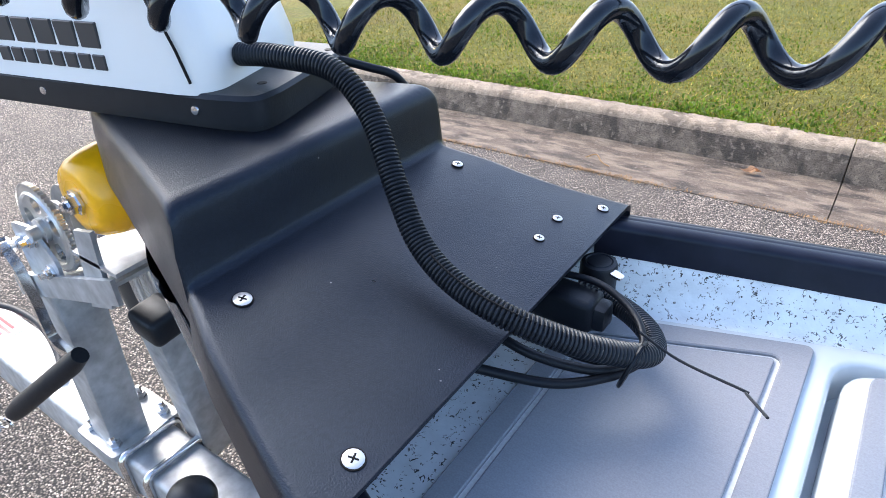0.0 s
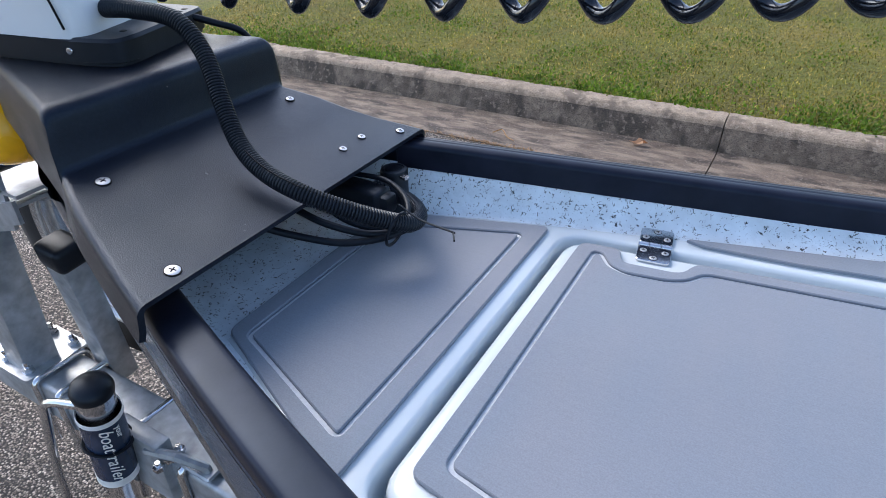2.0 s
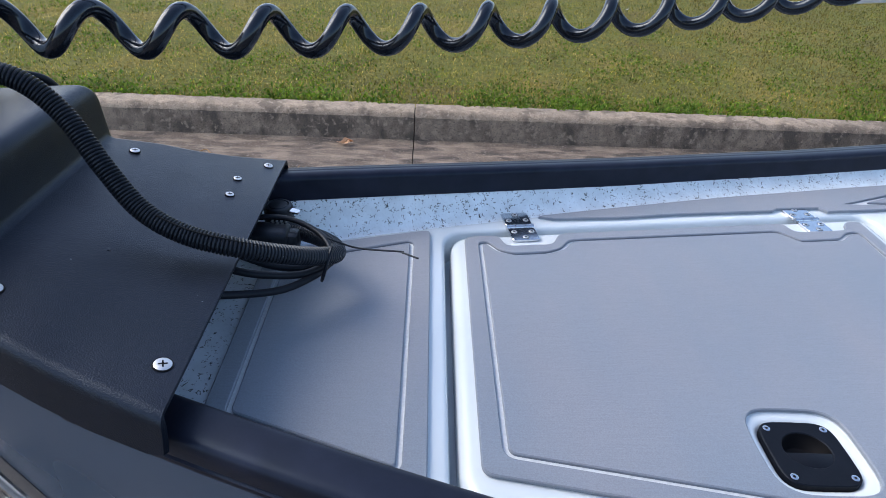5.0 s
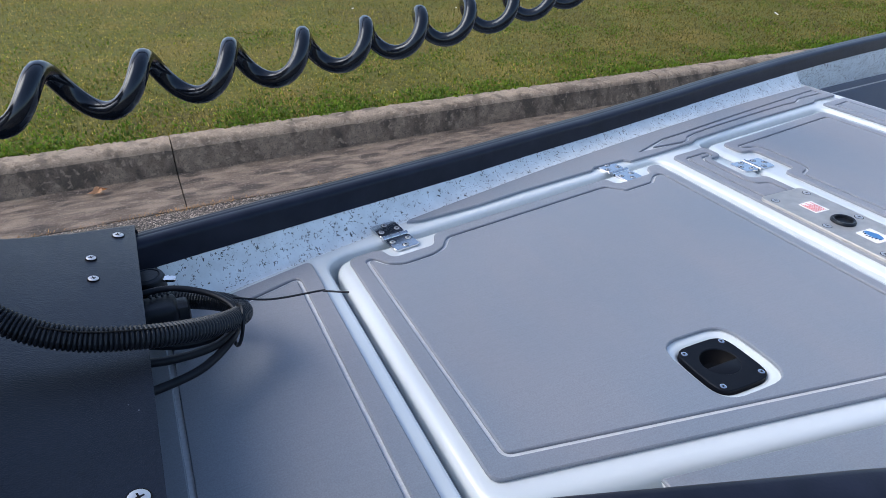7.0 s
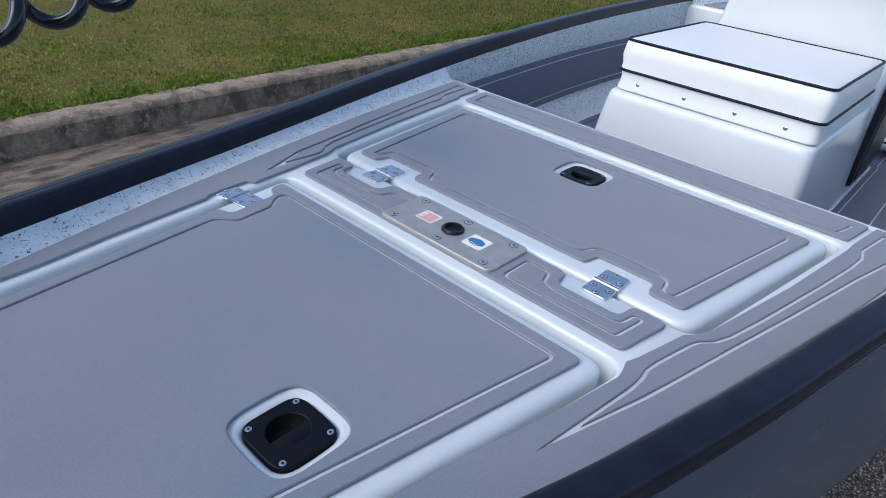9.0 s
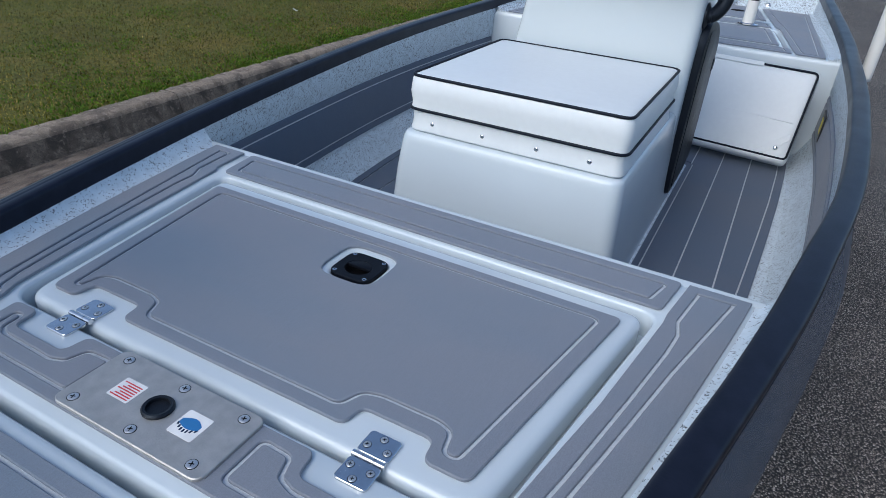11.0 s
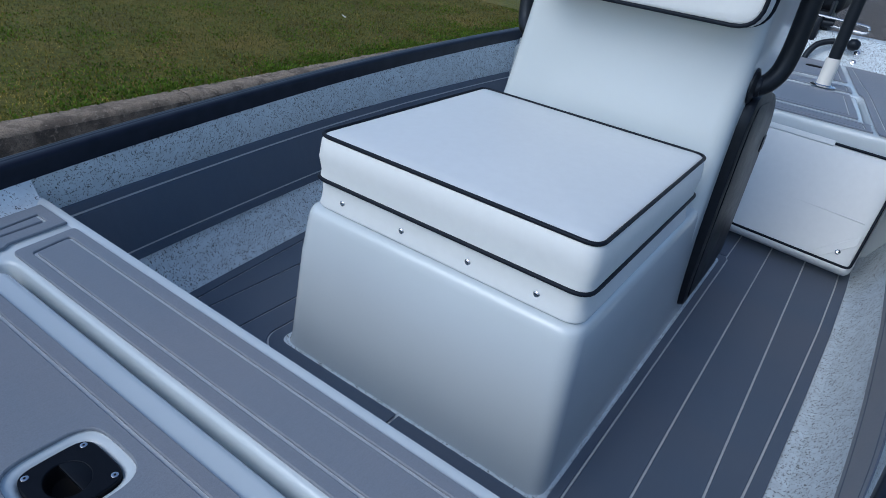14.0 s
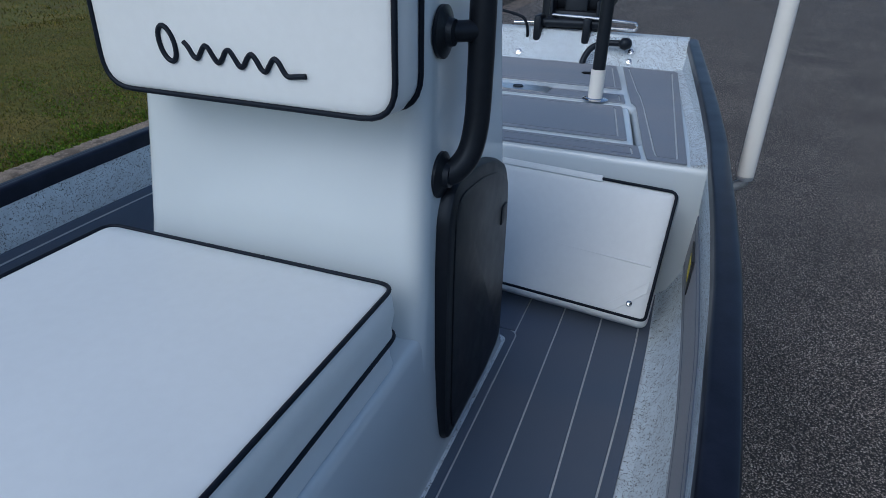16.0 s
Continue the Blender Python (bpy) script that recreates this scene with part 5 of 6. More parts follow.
def make_hose():
    h = thing("corrugated_hose", "ribbed black split cable tube bundled with a zip tie", "hose")
    path = even(spline([(-1.29, 0.008, 1.256), (-1.247, 0.014, 1.258), (-1.189, 0.024, 1.251), (-1.148, 0.021, 1.220), (-1.108, 0.0, 1.172), (-1.075, -0.016, 1.138), (-1.035, -0.026, 1.118), (-0.985, -0.026, 1.104), (-0.94, -0.002, 1.082), (-0.908, 0.032, 1.060), (-0.897, 0.062, 1.046), (-0.909, 0.092, 1.040), (-0.94, 0.118, 1.036), (-0.985, 0.132, 1.036)], 240), 0.0012)
    radii = [0.0106 - (0.0016 if (i % 3) == 0 else 0.0) for i in range(len(path))]
    bm = bmesh.new()
    tube(bm, path, 0.012, 16, 0, radii)
    part("tube", bm, HOSE, h, smooth=20)
    bm = bmesh.new()
    tube(bm, [p + Vector((0.0, -0.004, 0.0104)) for p in path[245:425:3]], 0.0008, 5)
    part("slit", bm, PIT, h, "dark slit along the tube")
    for pts, r in (([(-1.03, -0.062, 1.070), (-0.998, -0.038, 1.053), (-0.950, -0.010, 1.041), (-0.918, 0.024, 1.038), (-0.902, 0.052, 1.040)], 0.0042), ([(-1.01, -0.01, 1.068), (-0.97, -0.006, 1.058), (-0.93, 0.018, 1.044), (-0.902, 0.05, 1.040)], 0.0042), ([(-1.0, 0.02, 1.066), (-0.96, 0.02, 1.052), (-0.925, 0.035, 1.042), (-0.9, 0.062, 1.036)], 0.0042),
                   ([(-1.012, 0.100, 1.066), (-0.965, 0.104, 1.066), (-0.928, 0.090, 1.060), (-0.906, 0.064, 1.054), (-0.905, 0.04, 1.048)], 0.0034),
                   ([(-1.30, 0.085, 1.236), (-1.285, 0.115, 1.228), (-1.262, 0.145, 1.214), (-1.245, 0.166, 1.203), (-1.238, 0.180, 1.186)], 0.0048)):
        bm = bmesh.new()
        tube(bm, spline(pts, 40), r, 10)
        part("cable", bm, CABLE, h, "thin black cable", 60)
    bm = bmesh.new()
    o = Vector((-0.905, 0.038, 1.055))
    tube(bm, [o + Vector((0.006 * math.cos(a), 0.019 * math.sin(a), 0.021 * math.cos(a) - 0.008)) for a in (2 * math.pi * k / 24 for k in range(25))], 0.002, 6)
    tube(bm, spline([(-0.905, 0.045, 1.076), (-0.87, 0.036, 1.07), (-0.822, 0.021, 1.077), (-0.819, 0.018, 1.0775), (-0.802, -0.010, 1.089)], 24), 0.0011, 6)
    part("zip_tie", bm, CABLE, h, "black zip tie with a long tail")
    pl = thing("power_plug", "black trolling motor plug and capped receptacle below the bow mount", "plug")
    bm = bmesh.new()
    box(bm, -1.045, -0.957, 0.074, 0.108, 1.026, 1.060, 0.007, 3)
    box(bm, -0.985, -0.946, 0.079, 0.103, 1.030, 1.055, 0.005, 2)
    part("plug_body", bm, BLACK, pl)
    for k in range(4):
        bm = bmesh.new()
        box(bm, -0.982 + 0.0055 * k, -0.9795 + 0.0055 * k, 0.100, 0.1100, 1.034, 1.0615, 0.0008, 1)
        part("grip_rib", bm, BLACK, pl, "moulded grip rib")
    bm = bmesh.new()
    lathe(bm, [(0.0185, 0.985), (0.0185, 1.050), (0.017, 1.0535), (0.0135, 1.0545), (0.0125, 1.0535), (0.0115, 1.0545), (0.002, 1.0545)], 28, 0, Matrix.Translation((-0.982, 0.148, 0.006)))
    part("receptacle", bm, BLACK, pl, "round capped receptacle")
    bm = bmesh.new()
    slab(bm, [rounded([(-0.9675, 0.137), (-0.955, 0.132), (-0.952, 0.140), (-0.9645, 0.146)], 0.003)], [(0, 1.055), (0, 1.0575)], bottom=True)
    part("cap_tab", bm, STEEL, pl, "bright pull tab of the cap")


make_mount()
make_trolling_motor()
make_coil()
make_hose()
make_plate()


# ---- console ----
def make_console():
    c = thing("console", "white gelcoat centre console with seat box standing on the cockpit floor", "console")
    bm = bmesh.new()
    def ring(x0, x1, y0, y1, r):
        return rounded([(x0, y0), (x1, y0), (x1, y1), (x0, y1)], r, 6)
    levels = [(0.938, 2.09, -0.304, 0.306, 0.030, FLOOR + 0.001), (0.941, 2.085, -0.300, 0.300, 0.032, FLOOR + 0.02), (0.949, 2.07, -0.292, 0.284, 0.035, 0.90), (0.953, 2.06, -0.288, 0.272, 0.035, 0.978), (0.955, 2.058, -0.286, 0.269, 0.035, 0.991), (0.959, 2.05, -0.282, 0.265, 0.033, 0.9985), (0.966, 2.045, -0.275, 0.258, 0.03, 1.0022), (0.99, 2.045, -0.25, 0.24, 0.03, 1.003)]
    prev = None
    for x0, x1, y0, y1, r, z in levels:
        vs = [bm.verts.new((x, y, z)) for x, y in ring(x0, x1, y0, y1, r)]
        if prev:
            for j in range(len(vs)):
                bm.faces.new((prev[j], prev[(j + 1) % len(vs)], vs[(j + 1) % len(vs)], vs[j]))
        prev = vs
    bm.faces.new(prev)
    part("seat_box", bm, GEL, c, smooth=50)
    bm = bmesh.new()
    prev = None
    for x0, x1, y0, y1, r, z in ((1.560, 2.06, -0.2915, 0.285, 0.035, 0.9), (1.570, 2.055, -0.2905, 0.264, 0.035, 1.02), (1.578, 2.05, -0.290, 0.247, 0.035, 1.12), (1.582, 2.02, -0.290, 0.227, 0.035, 1.25), (1.586, 1.99, -0.288, 0.205, 0.035, 1.40), (1.592, 1.97, -0.285, 0.185, 0.035, 1.56), (1.602, 1.955, -0.275, 0.175, 0.035, 1.585), (1.62, 1.93, -0.255, 0.155, 0.035, 1.592)):
        vs = [bm.verts.new((x, y, z)) for x, y in ring(x0, x1, y0, y1, r)]
        if prev:
            for j in range(len(vs)):
                bm.faces.new((prev[j], prev[(j + 1) % len(vs)], vs[(j + 1) % len(vs)], vs[j]))
        prev = vs
    bm.faces.new(prev)
    part("tower", bm, GEL, c, "tall white console tower", 50)
    # speckled fillet round the foot
    bm = bmesh.new()
    slab(bm, [ring(0.930, 2.105, -0.313, 0.318, 0.03)], [(0, FLOOR), (0.004, FLOOR + 0.006), (0.012, FLOOR + 0.009)])
    part("foot_fillet", bm, SPECKLE, c, "speckled bead round the console's foot")
    # access door on the port side
    y = -0.302
    door = [(1.668, 0.712), (1.65, 0.735), (1.640, 0.80), (1.634, 1.10), (1.638, 1.195), (1.664, 1.236), (1.70, 1.244), (1.80, 1.236), (1.90, 1.214), (1.96, 1.185), (1.99, 1.145), (2.002, 1.08), (2.01, 0.76), (1.985, 0.73), (1.90, 0.712)]
    bm = bmesh.new()
    M = Matrix(((1, 0, 0, 0), (0, 0, -1, 0), (0, 1, 0, 0), (0, 0, 0, 1)))
    slab(bm, [rounded(door, 0.03)], [(0, -y - 0.02), (0, -y), (0.004, -y + 0.008), (0.012, -y + 0.011)])
    slab(bm, [inset(ccw(rounded(door, 0.03)), 0.026)], [(0, -y + 0.010), (0, -y + 0.013), (0.003, -y + 0.014)])
    bmesh.ops.transform(bm, matrix=M, verts=bm.verts[:])
    d = part("access_door", bm, BLACK, c, "black plastic access door with raised rim")
    bm = bmesh.new()
    box(bm, 1.93, 1.965, y - 0.017, y - 0.012, 1.06, 1.10, 0.003, 2)
    part("door_latch", bm, BLACK, d, "flush black latch")
    # grab rail
    bm = bmesh.new()
    tube(bm, spline([(1.652, -0.285, 1.262), (1.660, -0.308, 1.266), (1.676, -0.326, 1.292), (1.686, -0.333, 1.34), (1.690, -0.334, 1.42), (1.690, -0.334, 1.5), (1.690, -0.334, 1.7), (1.690, -0.334, 1.95)], 60), 0.0195, 16)
    tube(bm, [(1.648, -0.285, 1.470), (1.668, -0.31, 1.470), (1.688, -0.332, 1.470)], 0.015, 14)
    rail = part("grab_rail", bm, BLACK, c, "black powder-coated grab rail", 60)
    for z in (1.262, 1.470):
        bm = bmesh.new()
        lathe(bm, [(0.036, 0), (0.036, 0.006), (0.02, 0.012), (0.018, 0.02)], 28, 0, Matrix.Translation((1.650, -0.288, z)) @ Matrix.Rotation(radians(90), 4, "X"))
        part("flange", bm, BLACK, rail, "round black rail flange")
    bm = bmesh.new()
    tube(bm, spline([(1.652, 0.225, 1.262), (1.660, 0.245, 1.266), (1.676, 0.262, 1.292), (1.686, 0.269, 1.34), (1.690, 0.270, 1.42), (1.690, 0.270, 1.95)], 60), 0.0195, 16)
    part("grab_rail", bm, BLACK, c, "black powder-coated grab rail", 60)


def cushion(bm, x0, x1, y0, y1, z0, z1, r=0.03, crown=0.01, n=16):
    """A stuffed slab: rounded outline, slightly crowned top."""
    out = rounded([(x0, y0), (x1, y0), (x1, y1), (x0, y1)], r, 6)
    cx, cy = (x0 + x1) / 2, (y0 + y1) / 2
    rings = []
    for s, z in ((0.0, z0), (0.002, z0 + 0.2 * (z1 - z0)), (-0.003, (z0 + z1) / 2), (0.001, z1 - 0.01), (0.006, z1 - 0.003), (0.012, z1)):
        rings.append([bm.verts.new((x, y, z)) for x, y in inset(out, s)])
    for f in (0.9, 0.7, 0.45, 0.2):
        rings.append([bm.verts.new((cx + (x - cx) * f, cy + (y - cy) * f, z1 + crown * (1 - f * f))) for x, y in inset(out, 0.012)])
    m = len(out)
    for a, b in zip(rings, rings[1:]):
        for j in range(m):
            bm.faces.new((a[j], a[(j + 1) % m], b[(j + 1) % m], b[j]))
    bm.faces.new(rings[-1])
    bm.faces.new(rings[0][::-1])
    return out


def loop_tube(bm, pts, z, r, seg=8):
    p = [Vector((x, y, z)) for x, y in pts]
    tube(bm, p + [p[0], p[1]], r, seg, caps=False)


def make_seat():
    s = thing("seat_cushion", "white vinyl seat cushion with dark piping on the console", "cushion")
    bm = bmesh.new()
    out = cushion(bm, 0.967, 1.512, -0.281, 0.257, 1.057, 1.140, 0.03, 0.009)
    part("cushion", bm, VINYL, s, smooth=50)
    bm = bmesh.new()
    loop_tube(bm, inset(ccw(out), 0.004), 1.1385, 0.0036)
    part("upper_piping", bm, PIPING, s, "navy piping round the upper edge", 60)
    bm = bmesh.new()
    loop_tube(bm, inset(ccw(out), -0.001), 1.059, 0.0036)
    part("lower_piping", bm, PIPING, s, "navy piping round the lower edge", 60)
    bm = bmesh.new()
    slab(bm, [rounded([(0.970, -0.277), (1.508, -0.277), (1.508, 0.252), (0.970, 0.252)], 0.028, 6)], [(0.008, 1.0030), (-0.001, 1.0052), (-0.0035, 1.0075), (-0.0035, 1.011), (-0.001, 1.020), (0.001, 1.035), (0, 1.059)])
    skirt = part("skirt", bm, VINYL, s, "white vinyl skirt below the cushion")
    for y in (0.189, 0.055, -0.080, -0.204):
        bm = bmesh.new()
        lathe(bm, [(0.0058, 0), (0.0058, 0.0015), (0.004, 0.003), (0.0025, 0.0024)], 18, 0, Matrix.Translation((0.9715, y, 1.027)) @ Matrix.Rotation(radians(-97), 4, "Y"))
        part("snap", bm, STEEL, skirt, "steel snap fastener")


def make_backrest():
    b = thing("backrest_cushion", "white vinyl console backrest cushion with dark piping", "cushion")
    M = Matrix(((0, 0, -1, 1.575), (1, 0, 0, 0), (0, 1, 0, 0), (0, 0, 0, 1)))
    bm = bmesh.new()
    # drawn flat with x across the boat and y up, then stood on edge
    out = cushion(bm, -0.293, 0.174, 1.380, 1.59, 0.0, 0.085, 0.05, 0.006)
    bmesh.ops.transform(bm, matrix=M, verts=bm.verts[:])
    body = part("cushion", bm, VINYL, b, smooth=50)
    for d, name in ((0.082, "front_piping"), (0.012, "rear_piping")):
        bm = bmesh.new()
        loop_tube(bm, inset(ccw(out), 0.003 if d > 0.05 else -0.001), d, 0.004)
        bmesh.ops.transform(bm, matrix=M, verts=bm.verts[:])
        part(name, bm, PIPING, b, "navy piping", 60)
    # embroidered mark as plain strokes: a tall leaning loop, then even humps and a tail
    hook = [(0.0395 + 0.0125 * math.cos(a) + 0.004 * math.sin(a), 1.453 + 0.0225 * math.sin(a)) for a in (2 * math.pi * k / 16 for k in range(17))]
    wave = []
    for k in range(25):
        u = k / 24
        wave.append((0.012 - 0.158 * u, 1.448 - 0.012 * u + 0.0095 * math.cos(2 * math.pi * 4.5 * u)))
    wave += [(-0.160, 1.428), (-0.172, 1.429)]
    for pts in (hook, wave):
        bm = bmesh.new()
        tube(bm, [Vector((x, y, 0.0905)) for x, y, _ in (tuple(q) for q in spline([(x, y, 0) for x, y in pts], 120))], 0.0036, 8)
        bmesh.ops.transform(bm, matrix=M, verts=bm.verts[:])
        part("mark", bm, PIPING, body, "dark embroidered stroke")


def make_loose_cushion():
    c = thing("loose_cushion", "white vinyl cushion with dark piping leaning on the rear bulkhead", "cushion")
    a, b, d = Vector((2.195, -0.628, 0.722)), Vector((2.285, 0.10, 0.722)), Vector((2.368, -0.630, 1.026))
    M = face_axes(b, a - b, d - a)
    w, h = (b - a).length, (d - a).length
    bm = bmesh.new()
    out = cushion(bm, 0, w, 0, h, -0.05, 0.0, 0.022, 0.004)
    bmesh.ops.transform(bm, matrix=M, verts=bm.verts[:])
    flip = part("cushion", bm, VINYL, c, smooth=50)
    bm = bmesh.new()
    loop_tube(bm, [(x, y + 0.017 * max(0.0, 1 - y / 0.05)) for x, y in inset(ccw(out), 0.002)], -0.0005, 0.0040)
    bmesh.ops.transform(bm, matrix=M, verts=bm.verts[:])
    part("piping", bm, PIPING, c, "navy piping", 60)
    bm = bmesh.new()
    box(bm, 0.06, w - 0.19, h - 0.012, h + 0.006, -0.004, 0.0040, 0.003, 3)
    bmesh.ops.transform(bm, matrix=M, verts=bm.verts[:])
    part("flap", bm, VINYL, c, "loose white vinyl flap over the upper edge")
    bm = bmesh.new()
    tube(bm, [M @ Vector((x, h * 0.48 - 0.02 * x, -0.0012)) for x in steps(0.02, w - 0.02, 12)], 0.005, 12, radii=[0.0052 * math.sin(math.pi * (0.08 + 0.84 * k / 12)) ** 0.4 for k in range(13)])
    part("seam", bm, VINYL, c, "stitched seam", 60)
    bm = bmesh.new()
    slab(bm, [[(w - 0.118, 0.024), (w - 0.083, 0.024), (w - 0.012, 0.088), (w - 0.012, 0.118)]], [(0, -0.003), (0, 0.0016), (0.0012, 0.0026)])
    bmesh.ops.transform(bm, matrix=M, verts=bm.verts[:])
    part("corner_strap", bm, VINYL, c, "stitched white strap across the corner")
    bm = bmesh.new()
    lathe(bm, [(0.0075, 0), (0.0075, 0.003), (0.005, 0.005), (0.002, 0.0042)], 20, 0, M @ Matrix.Translation((w - 0.048, 0.052, 0.004)))
    part("snap", bm, STEEL, c, "steel snap")


make_console()
make_seat()
make_backrest()
make_loose_cushion()


# ---- stern things ----
def make_stern_things():
    p = thing("stern_pole", "black pole with white-taped foot standing on the rear deck", "pole")
    bm = bmesh.new()
    tube(bm, [(3.085, -0.325, 1.10), (3.12, -0.33, 2.1)], 0.022, 16)
    part("pole", bm, BLACK, p)
    bm = bmesh.new()
    tube(bm, [(3.083, -0.325, 1.065), (3.088, -0.325, 1.165)], 0.0255, 16)
    part("tape", bm, PVC, p, "white tape wrap", 60)
    bm = bmesh.new()
    lathe(bm, [(0.046, 0), (0.046, 0.002), (0.041, 0.004), (0.032, 0.005), (0.029, 0.008)], 28, 0, Matrix.Translation((3.085, -0.325, STERN + 0.006)))
    part("foot_plate", bm, STEEL, p, "round steel foot plate")
    s = thing("pedestal_plate", "brushed aluminium seat plate on the rear deck", "plate")
    bm = bmesh.new()
    slab(bm, [rounded([(3.10, -0.148), (3.188, -0.148), (3.188, 0.09), (3.10, 0.09)], 0.014)], [(0, STERN + 0.006), (0, STERN + 0.011)])
    part("plate", bm, ALU, s)
    bm = bmesh.new()
    lathe(bm, [(0.02, 0), (0.018, 0.005), (0.012, 0.004)], 24, 0, Matrix.Translation((3.145, -0.028, STERN + 0.011)))
    part("socket", bm, BLACK, s, "black pin socket")
    o = thing("outboard_motor", "black outboard motor clamped to the transom", "outboard motor")
    bm = bmesh.new()
    box(bm, 3.93, 4.06, -0.20, 0.03, 0.9, 1.26, 0.02, 2)
    part("clamp_bracket", bm, BLACK, o)
    bm = bmesh.new()
    box(bm, 4.0, 4.24, -0.19, 0.10, 0.75, 1.46, 0.03, 3)
    box(bm, 3.95, 4.05, -0.13, -0.02, 1.10, 1.34, 0.015, 2)
    part("midsection", bm, BLACK, o, "black midsection below the cowling")
    for y in (-0.185, 0.03):
        bm = bmesh.new()
        box(bm, 3.90, 4.02, y - 0.008, y + 0.008, 1.10, 1.31, 0.006, 2)
        cyl(bm, (3.915, y - 0.014, 1.205), (3.915, y + 0.014, 1.205), 0.030, seg=18)
        part("swivel_plate", bm, BLACK, o, "black swivel plate on the tilt tube")
    for y in (-0.15, 0.077):
        bm = bmesh.new()
        box(bm, 3.84, 3.94, y - 0.018, y + 0.018, 1.12, 1.24, 0.012, 2)
        box(bm, 3.845, 3.875, y - 0.019, y + 0.019, 1.050, 1.16, 0.012, 2)
        part("clamp_arm", bm, BLACK, o, "black clamp arm")
    bm = bmesh.new()
    cyl(bm, (3.89, -0.22, 1.212), (3.89, 0.08, 1.205), 0.02, seg=16)
    part("tilt_tube", bm, BLACK, o)
    bm = bmesh.new()
    cyl(bm, (3.89, 0.08, 1.203), (3.89, 0.20, 1.198), 0.007, seg=12)
    part("steering_rod", bm, STEEL, o, "bright steel steering rod")
    bm = bmesh.new()
    tube(bm, spline([(3.90, 0.02, 1.240), (3.87, -0.16, 1.240), (3.87, -0.34, 1.230), (3.87, -0.365, 1.222), (3.87, -0.365, 1.205), (3.87, -0.34, 1.198), (3.88, -0.2, 1.205)], 40), 0.007, 10)
    part("link_rod", bm, STEEL, o, "bent steel link rod")
    bm = bmesh.new()
    box(bm, 3.98, 4.42, -0.22, 0.06, 1.24, 1.42, 0.05, 4)
    box(bm, 3.94, 4.5, -0.25, 0.09, 1.40, 1.95, 0.10, 5)
    part("cowling", bm, BLACK, o, "black engine cowling", 50)
    bm = bmesh.new()
    tube(bm, spline([(3.74, -0.165, 1.05), (3.755, -0.170, 1.085), (3.78, -0.195, 1.125), (3.80, -0.245, 1.146), (3.80, -0.31, 1.150)], 30), 0.014, 12)
    lathe(bm, [(0.004, -0.03), (0.024, -0.015), (0.027, 0.005), (0.018, 0.025), (0.004, 0.03)], 18, 0, Matrix.Translation((3.80, -0.335, 1.15)) @ Matrix.Rotation(radians(90), 4, "X"))
    part("rigging_tube", bm, BLACK, o, "black rigging tube", 60)
    bm = bmesh.new()
    slab(bm, [squircle(3.53, -0.235, 0.020, 0.034, p=2.4)], [(0, STERN + 0.004), (0, STERN + 0.0085), (0.004, STERN + 0.010)])
    part("cable_grommet", bm, PIT, boat, "black cable grommet in the rear deck")
    bm = bmesh.new()
    slab(bm, [rounded([(3.777, 0.287), (3.853, 0.287), (3.853, 0.309), (3.777, 0.309)], 0.009)], [(0, 0), (0, 0.004), (0.002, 0.005)])
    for x in (3.790, 3.840):
        screw(bm, x, 0.298, 0.005, 0.006, None, 0)
    bmesh.ops.transform(bm, matrix=Matrix.Translation((3.826, 0, 1.110)) @ Matrix.Rotation(radians(-53), 4, "Y") @ Matrix.Translation((-3.815, 0, 0)), verts=bm.verts[:])
    part("transom_plate", bm, [STEEL, PIT], boat, "steel drain plate on the transom")
    bm = bmesh.new()
    tube(bm, spline([(3.86, 0.12, 1.06), (3.85, 0.13, 1.2), (3.86, 0.2, 1.24), (3.9, 0.4, 1.26)], 24), 0.007, 10)
    part("hose", bm, CABLE, o, "thin black hose", 60)
    for y, z, r in ((-0.361, 1.114, 0.012), (-0.363, 1.075, 0.012), (0.146, 1.078, 0.015)):
        bm = bmesh.new()
        lathe(bm, [(r, 0), (r, 0.003), (r * 0.6, 0.004), (r * 0.55, 0.012), (0.002, 0.013)], 16, 0, Matrix.Translation((float(np.interp(z, [1.075, 1.165], [3.800, 3.868])), y, z)) @ Matrix.Rotation(radians(-53), 4, "Y"))
        part("transom_bolt", bm, STEEL, boat, "steel bolt on the transom")
    bm = bmesh.new()
    w = side_wide(2.3, -1) + 0.003
    box(bm, 2.24, 2.36, MID - w + 0.0575, MID - w + 0.0625, 0.815, 0.905, 0.0, 1)
    box(bm, 2.27, 2.33, MID - w + 0.062, MID - w + 0.0635, 0.835, 0.885, 0.0, 1, 1)
    part("capacity_sticker", bm, [INK, SIGN_YELLOW], boat, "dark sticker with a yellow panel")


make_stern_things()


# ---- trailer ----
def flat(bm, poly, y0, y1):
    """A plate drawn in x and z, from y0 to y1."""
    b2 = bmesh.new()
    slab(b2, [poly], [(0, -y1), (0, -y0)], bottom=True)
    bmesh.ops.transform(b2, matrix=Matrix(((1, 0, 0, 0), (0, 0, -1, 0), (0, 1, 0, 0), (0, 0, 0, 1))), verts=b2.verts[:])
    me = bpy.data.meshes.new("plate")
    b2.to_mesh(me)
    b2.free()
    bm.from_mesh(me)
    bpy.data.meshes.remove(me)


